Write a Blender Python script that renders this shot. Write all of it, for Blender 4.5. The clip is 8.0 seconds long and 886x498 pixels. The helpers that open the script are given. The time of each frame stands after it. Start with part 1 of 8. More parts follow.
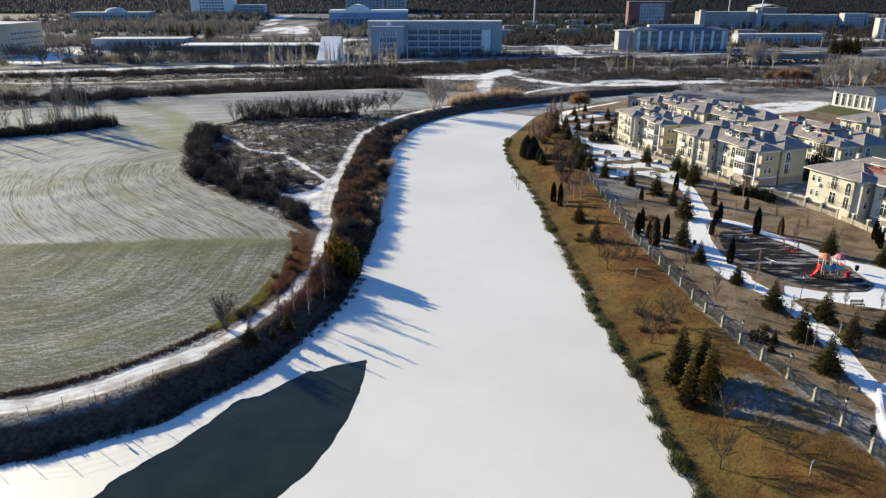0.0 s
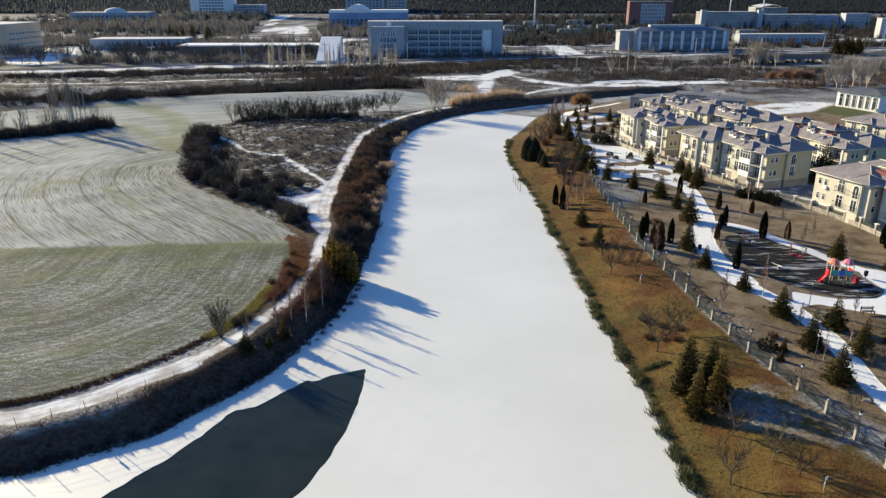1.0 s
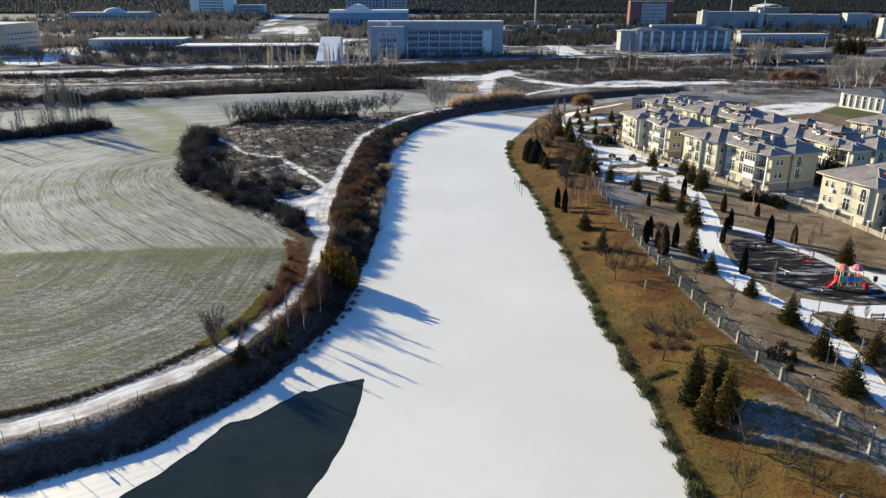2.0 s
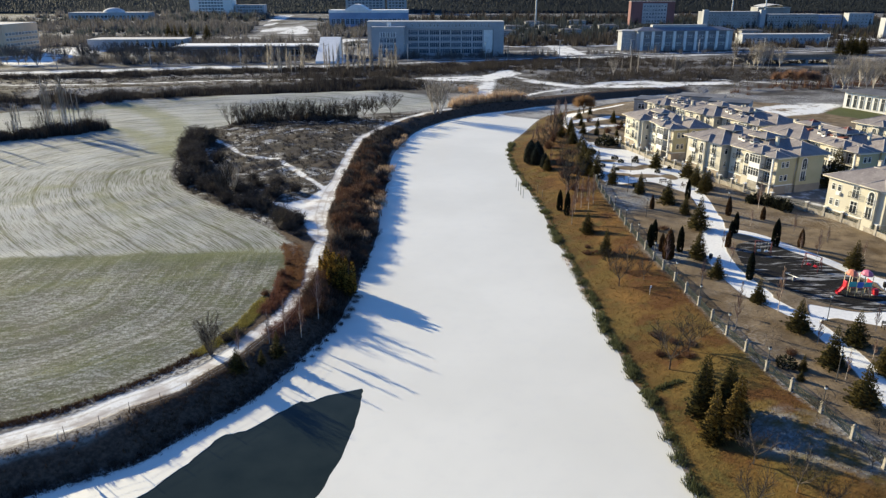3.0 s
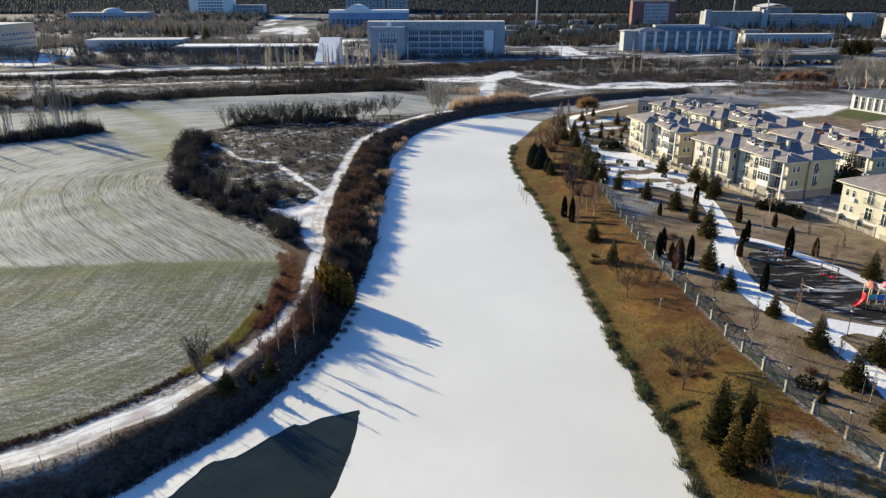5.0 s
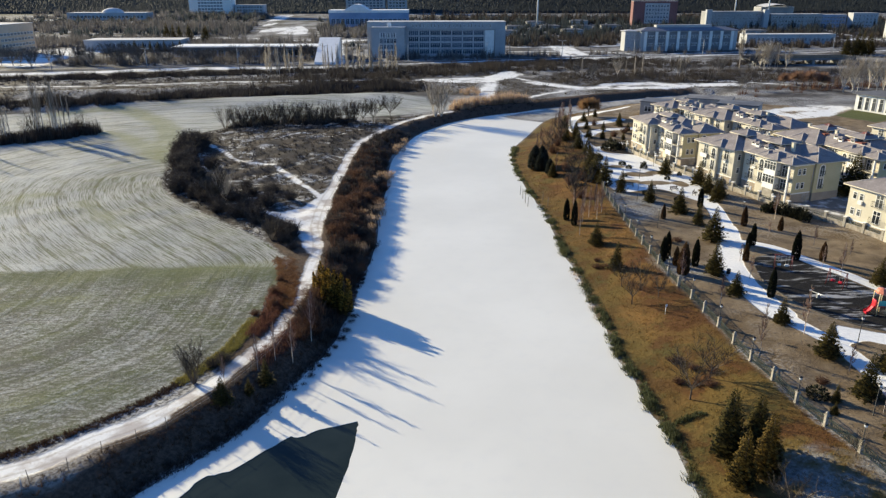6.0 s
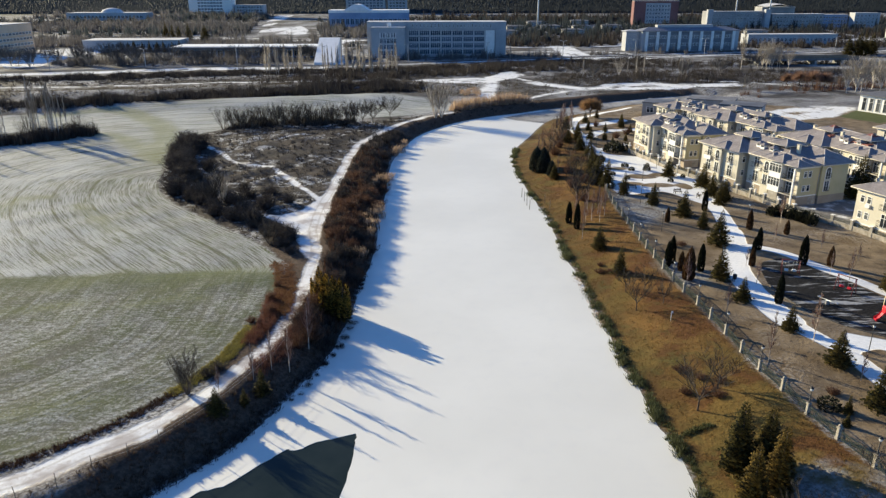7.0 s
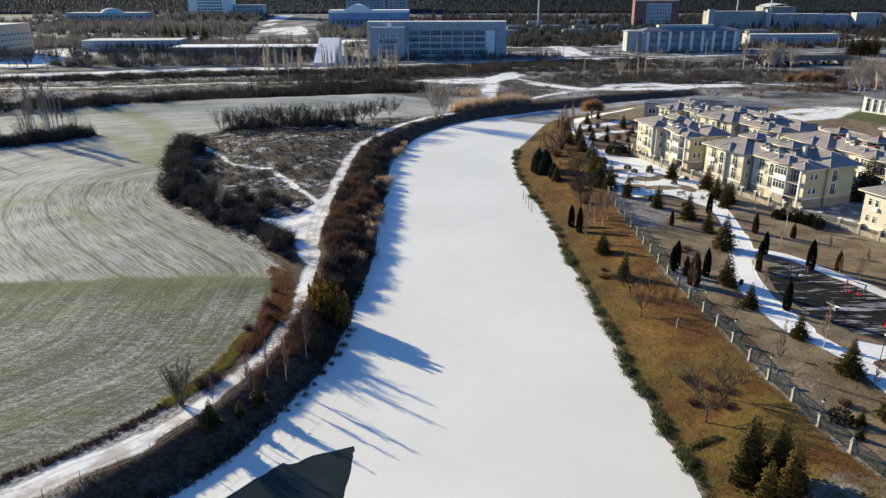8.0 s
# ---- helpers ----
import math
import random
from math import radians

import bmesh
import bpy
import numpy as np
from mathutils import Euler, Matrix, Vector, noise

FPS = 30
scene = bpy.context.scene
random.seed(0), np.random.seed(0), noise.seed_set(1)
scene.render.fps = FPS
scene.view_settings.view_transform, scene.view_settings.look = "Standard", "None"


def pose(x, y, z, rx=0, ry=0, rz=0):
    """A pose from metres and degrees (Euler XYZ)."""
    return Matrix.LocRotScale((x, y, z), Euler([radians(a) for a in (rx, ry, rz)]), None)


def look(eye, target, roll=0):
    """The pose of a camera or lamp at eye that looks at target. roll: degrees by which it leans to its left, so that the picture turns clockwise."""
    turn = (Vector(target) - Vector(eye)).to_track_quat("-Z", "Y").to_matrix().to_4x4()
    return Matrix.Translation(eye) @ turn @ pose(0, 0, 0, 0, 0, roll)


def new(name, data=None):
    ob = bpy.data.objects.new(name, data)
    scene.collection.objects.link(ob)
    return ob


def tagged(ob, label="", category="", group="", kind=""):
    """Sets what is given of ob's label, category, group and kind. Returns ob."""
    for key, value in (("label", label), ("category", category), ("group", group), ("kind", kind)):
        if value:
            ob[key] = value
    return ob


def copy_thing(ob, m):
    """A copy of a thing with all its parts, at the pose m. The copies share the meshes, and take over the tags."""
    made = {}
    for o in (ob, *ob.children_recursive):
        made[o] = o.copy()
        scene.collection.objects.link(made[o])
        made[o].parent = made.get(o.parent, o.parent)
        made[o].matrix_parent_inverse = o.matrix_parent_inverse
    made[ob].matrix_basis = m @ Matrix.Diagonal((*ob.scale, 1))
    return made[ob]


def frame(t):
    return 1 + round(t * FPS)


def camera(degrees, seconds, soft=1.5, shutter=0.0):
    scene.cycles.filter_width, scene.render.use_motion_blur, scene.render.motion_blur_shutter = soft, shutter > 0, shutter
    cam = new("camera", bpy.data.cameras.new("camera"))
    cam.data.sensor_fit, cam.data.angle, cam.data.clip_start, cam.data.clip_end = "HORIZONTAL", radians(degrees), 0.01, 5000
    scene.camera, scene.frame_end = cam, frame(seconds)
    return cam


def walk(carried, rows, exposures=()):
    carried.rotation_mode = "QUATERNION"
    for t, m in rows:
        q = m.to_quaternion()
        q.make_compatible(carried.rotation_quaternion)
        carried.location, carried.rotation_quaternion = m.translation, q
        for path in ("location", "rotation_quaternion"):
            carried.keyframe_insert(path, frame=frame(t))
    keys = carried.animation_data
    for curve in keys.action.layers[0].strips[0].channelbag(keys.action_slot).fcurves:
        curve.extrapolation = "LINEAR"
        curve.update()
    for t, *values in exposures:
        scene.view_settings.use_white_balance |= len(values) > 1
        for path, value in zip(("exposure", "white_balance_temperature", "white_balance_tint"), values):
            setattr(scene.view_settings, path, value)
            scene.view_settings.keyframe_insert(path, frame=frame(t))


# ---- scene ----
cam = camera(64.0, 8.0, 1.35)


def flight(t):
    k = t / 8
    return pose(-0.36 * k, 16.79 * (1.03 * k - 0.03 * k * k), 40 - 0.23 * k, 90 - 20.11 - 0.02 * k, 0, 0.158 * k) @ pose(0, 0, 0, 0, 0, -0.105 * k)


EXPOSURE = 0.64
walk(cam, [(t, flight(t)) for t in (0, 0.5, 1, 1.5, 3, 3.5, 4, 4.5, 6, 6.5, 7, 7.5, 8)], exposures=[(0, EXPOSURE), (8, EXPOSURE)])

# ---- light: a low winter sun ahead on the left, clear sky ----
SUN_UP, SUN_AZ = 18.0, 141.0
sky = bpy.data.worlds.new("sky")
scene.world = sky
sky.use_nodes = True
sky_tex = sky.node_tree.nodes.new("ShaderNodeTexSky")
sky_tex.sky_type = "NISHITA"
sky_tex.sun_disc = False
sky_tex.sun_elevation = radians(SUN_UP)
sky_tex.sun_rotation = radians(90 - SUN_AZ)
sky_tex.dust_density = 0.3
sky_tex.ozone_density = 2.5
tint = sky.node_tree.nodes.new("ShaderNodeMix")
tint.data_type, tint.blend_type = "RGBA", "MULTIPLY"
tint.inputs[0].default_value, tint.inputs[7].default_value = 1.0, (0.62, 0.95, 1.38, 1)
sky.node_tree.links.new(sky_tex.outputs[0], tint.inputs[6])
sky.node_tree.links.new(tint.outputs[2], sky.node_tree.nodes["Background"].inputs[0])
sky.node_tree.nodes["Background"].inputs[1].default_value = 0.082
sun_data = bpy.data.lights.new("sun", "SUN")
sun_data.energy, sun_data.angle, sun_data.color = 5.9, radians(0.6), (1.0, 0.87, 0.57)
sun_ob = new("sun", sun_data)
sun_way = Vector((math.cos(radians(SUN_AZ)) * math.cos(radians(SUN_UP)), math.sin(radians(SUN_AZ)) * math.cos(radians(SUN_UP)), math.sin(radians(SUN_UP))))
sun_ob.matrix_world = look(sun_way * 300, (0, 0, 0))

# ---- materials ----
class Nodes:
    """A short way to write node materials."""

    def __init__(self, name):
        self.mat = bpy.data.materials.new(name)
        self.mat.use_nodes = True
        self.nt = self.mat.node_tree
        self.bsdf = self.nt.nodes["Principled BSDF"]

    def put(self, socket, x):
        if isinstance(x, bpy.types.NodeSocket):
            self.nt.links.new(x, socket)
        elif isinstance(x, (tuple, list)) and len(x) == 3 and len(socket.default_value) == 4:
            socket.default_value = (*x, 1)
        else:
            socket.default_value = x

    def math(self, op, a, b=0.0, c=0.0):
        n = self.nt.nodes.new("ShaderNodeMath")
        n.operation = op
        for i, x in enumerate((a, b, c)):
            self.put(n.inputs[i], x)
        return n.outputs[0]

    def mix(self, f, a, b):
        n = self.nt.nodes.new("ShaderNodeMix")
        n.data_type = "RGBA"
        self.put(n.inputs[0], f), self.put(n.inputs[6], a), self.put(n.inputs[7], b)
        return n.outputs[2]

    def step(self, x, lo, hi, a=0.0, b=1.0):
        n = self.nt.nodes.new("ShaderNodeMapRange")
        n.interpolation_type = "SMOOTHSTEP"
        for i, v in enumerate((x, lo, hi, a, b)):
            self.put(n.inputs[i], v)
        return n.outputs[0]

    def world_pos(self):
        return self.nt.nodes.new("ShaderNodeNewGeometry").outputs["Position"]

    def own_pos(self):
        return self.nt.nodes.new("ShaderNodeTexCoord").outputs["Object"]

    def island(self):
        return self.nt.nodes.new("ShaderNodeNewGeometry").outputs["Random Per Island"]

    def chance(self):
        return self.nt.nodes.new("ShaderNodeObjectInfo").outputs["Random"]

    def attr(self, name):
        n = self.nt.nodes.new("ShaderNodeAttribute")
        n.attribute_name = name
        return n.outputs["Fac"]

    def join(self, x, y, z=0.0):
        n = self.nt.nodes.new("ShaderNodeCombineXYZ")
        for i, v in enumerate((x, y, z)):
            self.put(n.inputs[i], v)
        return n.outputs[0]

    def along(self, vec, axis_):
        n = self.nt.nodes.new("ShaderNodeSeparateXYZ")
        self.put(n.inputs[0], vec)
        return n.outputs[axis_]

    def stretch(self, vec, scale, rot=0.0):
        n = self.nt.nodes.new("ShaderNodeMapping")
        self.put(n.inputs[0], vec)
        n.inputs[2].default_value = (0, 0, rot)
        n.inputs[3].default_value = scale
        return n.outputs[0]

    def noise(self, vec, scale, detail=4.0, rough=0.55):
        n = self.nt.nodes.new("ShaderNodeTexNoise")
        self.put(n.inputs["Vector"], vec)
        n.inputs["Scale"].default_value, n.inputs["Detail"].default_value, n.inputs["Roughness"].default_value = scale, detail, rough
        return n.outputs[0]

    def wave(self, vec, scale, distort=2.0, detail=2.0):
        n = self.nt.nodes.new("ShaderNodeTexWave")
        self.put(n.inputs["Vector"], vec)
        n.inputs["Scale"].default_value, n.inputs["Distortion"].default_value, n.inputs["Detail"].default_value = scale, distort, detail
        return n.outputs[1]

    def bump(self, height, strength, distance):
        n = self.nt.nodes.new("ShaderNodeBump")
        n.inputs["Strength"].default_value, n.inputs["Distance"].default_value = strength, distance
        self.put(n.inputs["Height"], height)
        self.put(self.bsdf.inputs["Normal"], n.outputs[0])

    def out(self, colour, rough=0.8, metal=0.0, spec=0.5):
        self.put(self.bsdf.inputs["Base Color"], colour)
        self.put(self.bsdf.inputs["Roughness"], rough)
        self.put(self.bsdf.inputs["Metallic"], metal)
        self.bsdf.inputs["Specular IOR Level"].default_value = spec
        return self.mat


def surface(name, a, b, scale=1.0, fine=8.0, rough=0.8, metal=0.0, spec=0.4, bump=0.3, depth=0.02, vary=0.0):
    """A worn surface between two colours, with grain and stains in its own coordinates; vary: how far single pieces differ."""
    m = Nodes(name)
    p = m.own_pos()
    big, small = m.noise(p, scale, 3), m.noise(p, scale * fine, 4)
    col = m.mix(m.step(m.math("ADD", m.math("MULTIPLY", big, 0.65), m.math("MULTIPLY", small, 0.35)), 0.35, 0.65), a, b)
    if vary:
        col = m.mix(m.math("MULTIPLY", m.chance(), vary), col, tuple(x * 0.45 for x in a))
    if bump:
        m.bump(small, bump, depth)
    return m.out(col, rough, metal, spec)


def foliage(name, dark, light, tip=None, rough=0.75, glow=0.3):
    """Leaves, needles or twigs: each little clump has a tone of its own."""
    m = Nodes(name)
    k = m.math("MULTIPLY", m.math("ADD", m.island(), m.noise(m.own_pos(), 0.7, 2)), 0.5)
    col = m.mix(m.step(k, 0.25, 0.75), dark, light)
    col = m.mix(m.math("MULTIPLY", m.chance(), 0.4), col, tip or tuple(x * 0.6 for x in dark))
    thin = m.nt.nodes.new("ShaderNodeBsdfTranslucent")
    both = m.nt.nodes.new("ShaderNodeMixShader")
    m.put(thin.inputs["Color"], col)
    both.inputs[0].default_value = glow
    m.nt.links.new(m.bsdf.outputs[0], both.inputs[1]), m.nt.links.new(thin.outputs[0], both.inputs[2])
    m.nt.links.new(both.outputs[0], m.nt.nodes["Material Output"].inputs["Surface"])
    return m.out(col, rough, 0.0, 0.2)


def build_ground_material():
    m = Nodes("winter_ground")
    p = m.world_pos()
    n1, n2, n3 = m.noise(p, 0.05, 4), m.noise(p, 0.35, 5), m.noise(p, 2.5, 5, 0.65)
    rag = m.math("ADD", m.math("MULTIPLY", m.math("SUBTRACT", n2, 0.5), 2.4), m.math("MULTIPLY", m.math("SUBTRACT", n3, 0.5), 1.6))

    def inside(name, soft=0.35, wild=1.0):
        d = m.math("ADD", m.attr(name), m.math("MULTIPLY", rag, wild))
        return m.step(d, soft, -soft)

    snow = m.mix(m.step(n3, 0.3, 0.7), (0.70, 0.71, 0.73), (0.84, 0.84, 0.85))
    # rough land far off: dry scrub with old frost, greyed further to stand in for haze
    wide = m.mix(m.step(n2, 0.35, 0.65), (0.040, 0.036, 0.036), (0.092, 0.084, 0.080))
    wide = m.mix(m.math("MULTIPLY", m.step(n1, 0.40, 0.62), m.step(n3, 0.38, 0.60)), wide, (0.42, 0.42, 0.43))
    # winter field: young green, soil and frost in the drill rows
    lanes = m.attr("d_edge")
    sway = m.math("MULTIPLY", m.noise(p, 0.014, 1), 4.0)
    slow = m.math("MULTIPLY", m.along(p, 1), 0.05)

    def drilled(distance, scale):
        return m.noise(m.join(m.math("ADD", distance, sway), slow), scale, 3, 0.6)

    fine_rows, broad_rows = drilled(lanes, 4.2), drilled(lanes, 0.45)
    tram = m.step(m.math("SINE", m.math("MULTIPLY", m.math("ADD", lanes, sway), 0.95)), 0.92, 1.0, 0.0, 0.12)
    frost_up = m.math("ADD", m.math("MULTIPLY", m.step(fine_rows, 0.30, 0.58), 0.26), m.math("MULTIPLY", m.step(broad_rows, 0.3, 0.7), 0.06))
    frost_up = m.math("SUBTRACT", m.math("ADD", frost_up, m.math("MULTIPLY", m.noise(p, 3.2, 6, 0.8), 0.42)), tram)
    frost_up = m.math("SUBTRACT", frost_up, m.step(lanes, 34.0, 4.0, 0.0, 0.10))
    streak = m.noise(m.stretch(p, (0.5, 1.5, 1), -0.55), 1.7, 7, 0.74)
    low_rows = drilled(m.attr("d_verge"), 1.1)
    frost_low = m.math("ADD", m.math("MULTIPLY", m.step(streak, 0.36, 0.64), 0.28), m.math("MULTIPLY", m.step(low_rows, 0.3, 0.7), 0.22))
    frost_low = m.math("ADD", frost_low, m.math("MULTIPLY", m.step(m.noise(p, 3.4, 6, 0.8), 0.3, 0.7), 0.40))
    clods = m.noise(p, 5.5, 4, 0.7)
    low = m.math("ADD", m.math("ADD", m.attr("d_low"), m.math("MULTIPLY", rag, 1.1)), m.math("MULTIPLY", m.math("SUBTRACT", n1, 0.5), 7.0))
    green = m.mix(n3, (0.070, 0.088, 0.034), (0.112, 0.126, 0.054))
    soil = m.mix(n3, (0.092, 0.094, 0.076), (0.15, 0.148, 0.120))
    sward = m.mix(m.step(n2, 0.35, 0.7), soil, green)
    frost = m.mix(n3, (0.365, 0.378, 0.382), (0.555, 0.565, 0.565))
    upper = m.mix(m.math("MULTIPLY", m.step(m.math("ADD", frost_up, m.math("MULTIPLY", n1, 0.40)), 0.34, 0.79), 0.95), sward, frost)
    upper = m.mix(m.math("MULTIPLY", m.step(clods, 0.54, 0.62), 0.38), upper, (0.070, 0.074, 0.056))
    lower = m.mix(m.step(m.math("ADD", frost_low, m.math("MULTIPLY", m.noise(p, 0.09, 4), 0.45)), 0.52, 1.16), m.mix(0.30, sward, (0.055, 0.059, 0.048)), m.mix(0.22, frost, (0.26, 0.27, 0.27)))
    lower = m.mix(m.math("MULTIPLY", m.step(clods, 0.54, 0.62), 0.5), lower, (0.042, 0.042, 0.034))
    band = m.math("MULTIPLY", m.step(low, 1.0, -0.5), m.step(low, -9.0, -3.0))
    lower = m.mix(m.math("MULTIPLY", band, 0.6), lower, green)
    field = m.mix(m.step(low, 1.0, -1.0), upper, lower)
    swathe = m.math("MULTIPLY", inside("d_green", 2.2, 2.0), m.step(n3, 0.3, 0.6))
    field = m.mix(m.math("MULTIPLY", swathe, 0.78), field, m.mix(n3, (0.118, 0.138, 0.050), (0.225, 0.238, 0.105)))
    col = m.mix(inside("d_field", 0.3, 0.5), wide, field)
    # thorn scrub and banks
    scrub = m.mix(m.step(n3, 0.35, 0.65), (0.027, 0.023, 0.021), (0.072, 0.062, 0.056))
    scrub = m.mix(m.math("MULTIPLY", m.step(m.noise(p, 0.10, 3), 0.40, 0.60), m.step(n2, 0.36, 0.52)), scrub, (0.066, 0.052, 0.044))
    scrub = m.mix(m.math("MULTIPLY", m.math("MULTIPLY", m.step(m.noise(p, 0.14, 4), 0.44, 0.58), m.step(m.noise(p, 0.55, 5, 0.65), 0.46, 0.58)), m.step(n3, 0.34, 0.56)), scrub, (0.50, 0.50, 0.50))
    col = m.mix(inside("d_scrub", 0.5, 1.0), col, scrub)
    bank = m.mix(m.step(n3, 0.35, 0.65), (0.052, 0.036, 0.027), (0.115, 0.076, 0.056))
    col = m.mix(inside("d_bank", 0.4, 0.6), col, bank)
    # trodden, frosted strip between the track and the steep bank
    strip = m.math("MULTIPLY", m.step(m.math("ADD", m.attr("d_track"), m.math("MULTIPLY", rag, 0.8)), 2.3, 1.4), m.step(m.along(p, 0), -28.5, -32.5))
    rime = m.mix(m.step(n3, 0.35, 0.62), (0.13, 0.105, 0.085), (0.40, 0.375, 0.345))
    col = m.mix(m.math("MULTIPLY", m.math("MULTIPLY", strip, inside("d_bank", 0.3, 0.3)), 0.85), col, rime)
    # tan grass slope on the park side, green at the water
    tan = m.mix(m.step(n2, 0.3, 0.7), (0.098, 0.050, 0.015), (0.182, 0.096, 0.029))
    tan = m.mix(m.step(n3, 0.5, 0.75), tan, (0.130, 0.092, 0.029))
    tan = m.mix(m.math("MULTIPLY", m.step(n1, 0.46, 0.6), 0.7), tan, (0.128, 0.092, 0.026))
    burnt = m.noise(p, 0.16, 4, 0.6)
    tan = m.mix(m.math("MULTIPLY", m.step(burnt, 0.47, 0.6), 0.85), tan, (0.088, 0.036, 0.013))
    tan = m.mix(m.math("MULTIPLY", m.step(m.noise(p, 0.22, 5, 0.65), 0.52, 0.68), 0.7), tan, (0.070, 0.066, 0.020))
    wet = m.step(m.math("ADD", m.attr("d_shore"), m.math("MULTIPLY", rag, 1.6)), 6.5, 1.5)
    tan = m.mix(m.math("MULTIPLY", wet, 0.25), tan, m.mix(n3, (0.070, 0.064, 0.018), (0.120, 0.104, 0.034)))
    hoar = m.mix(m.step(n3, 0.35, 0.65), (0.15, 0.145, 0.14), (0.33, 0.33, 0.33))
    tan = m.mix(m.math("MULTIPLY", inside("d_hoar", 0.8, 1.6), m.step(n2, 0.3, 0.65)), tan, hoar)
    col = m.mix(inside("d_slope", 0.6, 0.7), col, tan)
    lawn = m.mix(m.step(n2, 0.3, 0.7), (0.120, 0.087, 0.056), (0.245, 0.185, 0.120))
    lawn = m.mix(m.math("MULTIPLY", m.step(n1, 0.45, 0.65), m.step(n3, 0.42, 0.62)), lawn, (0.30, 0.26, 0.215))
    lawn = m.mix(m.math("MULTIPLY", m.step(burnt, 0.5, 0.66), 0.6), lawn, (0.115, 0.075, 0.036))
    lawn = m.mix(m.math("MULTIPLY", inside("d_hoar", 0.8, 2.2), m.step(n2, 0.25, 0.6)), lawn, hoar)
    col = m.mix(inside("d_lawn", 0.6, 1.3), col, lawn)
    paving = m.mix(n3, (0.155, 0.145, 0.14), (0.25, 0.24, 0.23))
    paving = m.mix(m.step(n2, 0.5, 0.7), paving, snow)
    col = m.mix(inside("d_yard", 0.2, 0.3), col, paving)
    # snow on the ways
    rut = m.math("ABSOLUTE", m.math("SUBTRACT", m.math("ADD", m.attr("d_rut"), m.math("MULTIPLY", m.math("SUBTRACT", n2, 0.5), 0.5)), 0.62))
    snow_way = m.mix(m.math("MULTIPLY", m.step(rut, 0.22, 0.05), 0.42), snow, (0.40, 0.37, 0.33))
    worn = m.mix(m.math("MULTIPLY", m.step(n3, 0.52, 0.70), 0.55), snow_way, (0.34, 0.30, 0.265))
    worn = m.mix(m.math("MULTIPLY", m.step(n2, 0.44, 0.62), 0.60), worn, (0.30, 0.24, 0.215))
    gravel = m.math("MULTIPLY", m.math("MULTIPLY", m.step(m.along(p, 1), 80.0, 88.0), m.step(m.along(p, 1), 106.0, 100.0)), m.step(m.math("ADD", n3, m.math("MULTIPLY", n2, 0.6)), 0.66, 0.88))
    worn = m.mix(m.math("MULTIPLY", gravel, 0.8), worn, m.mix(clods, (0.17, 0.135, 0.125), (0.27, 0.225, 0.21)))
    on_track, on_walk = inside("d_track", 0.25, 0.5), inside("d_walk", 0.12, 0.16)
    col = m.mix(on_track, col, worn)
    col = m.mix(on_walk, col, snow)
    col = m.mix(inside("d_bed", 0.15, 0.25), col, lawn)
    col = m.mix(m.math("MULTIPLY", inside("d_far_snow", 0.8, 2.0), m.math("MULTIPLY", m.step(n2, 0.2, 0.40), m.step(m.noise(p, 0.11, 5, 0.65), 0.36, 0.48))), col, snow)
    turf = m.mix(n3, (0.072, 0.084, 0.030), (0.115, 0.124, 0.052))
    col = m.mix(inside("d_turf", 0.5, 0.6), col, turf)
    rubber = m.mix(m.step(n3, 0.4, 0.7), (0.009, 0.009, 0.010), (0.022, 0.021, 0.022))
    dust = m.noise(m.stretch(p, (0.25, 1.4, 1), 0.75), 0.8, 5, 0.65)
    rubber = m.mix(m.math("MULTIPLY", m.step(dust, 0.52, 0.64), 0.75), rubber, (0.46, 0.47, 0.50))
    col = m.mix(inside("d_rubber", 0.12, 0.28), col, rubber)
    asphalt = m.mix(m.step(n3, 0.4, 0.7), (0.045, 0.045, 0.05), (0.09, 0.09, 0.095))
    col = m.mix(inside("d_road", 0.3, 0.3), col, asphalt)
    wood = m.mix(m.step(m.noise(p, 0.03, 5, 0.7), 0.35, 0.65), (0.030, 0.036, 0.030), (0.060, 0.064, 0.052))
    col = m.mix(inside("d_wood", 12.0, 10.0), col, wood)
    lumps = m.math("ADD", m.math("ADD", n3, m.math("MULTIPLY", n2, 0.8)), m.math("MULTIPLY", clods, 0.5))
    in_field = m.step(m.attr("d_field"), 0.5, -0.5)
    rows = m.mix(m.step(low, 1.0, -1.0), fine_rows, m.math("ADD", low_rows, m.math("MULTIPLY", streak, 0.7)))
    lumps = m.math("ADD", lumps, m.math("MULTIPLY", m.math("MULTIPLY", rows, in_field), 0.7))
    m.bump(m.math("MULTIPLY", lumps, m.math("SUBTRACT", 1.0, m.math("MULTIPLY", m.math("MAXIMUM", on_track, on_walk), 0.8))), 0.55, 0.28)
    return m.out(col, 0.9, 0.0, 0.15)


def build_ice_material():
    m = Nodes("snowy_ice")
    p = m.world_pos()
    n1, n2 = m.noise(p, 0.03, 4), m.noise(p, 0.5, 5, 0.6)
    wet = m.math("ADD", m.attr("d_shore"), m.math("MULTIPLY", m.math("SUBTRACT", n2, 0.5), 1.5))
    col = m.mix(m.step(n1, 0.35, 0.65), (0.705, 0.692, 0.648), (0.775, 0.761, 0.716))
    col = m.mix(m.math("MULTIPLY", m.step(n2, 0.45, 0.75), 0.14), col, (0.60, 0.60, 0.61))
    col = m.mix(m.step(wet, 0.7, 0.0, 0.0, 0.35), col, (0.40, 0.40, 0.39))
    m.bump(n2, 0.12, 0.05)
    return m.out(col, 0.50, 0.0, 0.9)


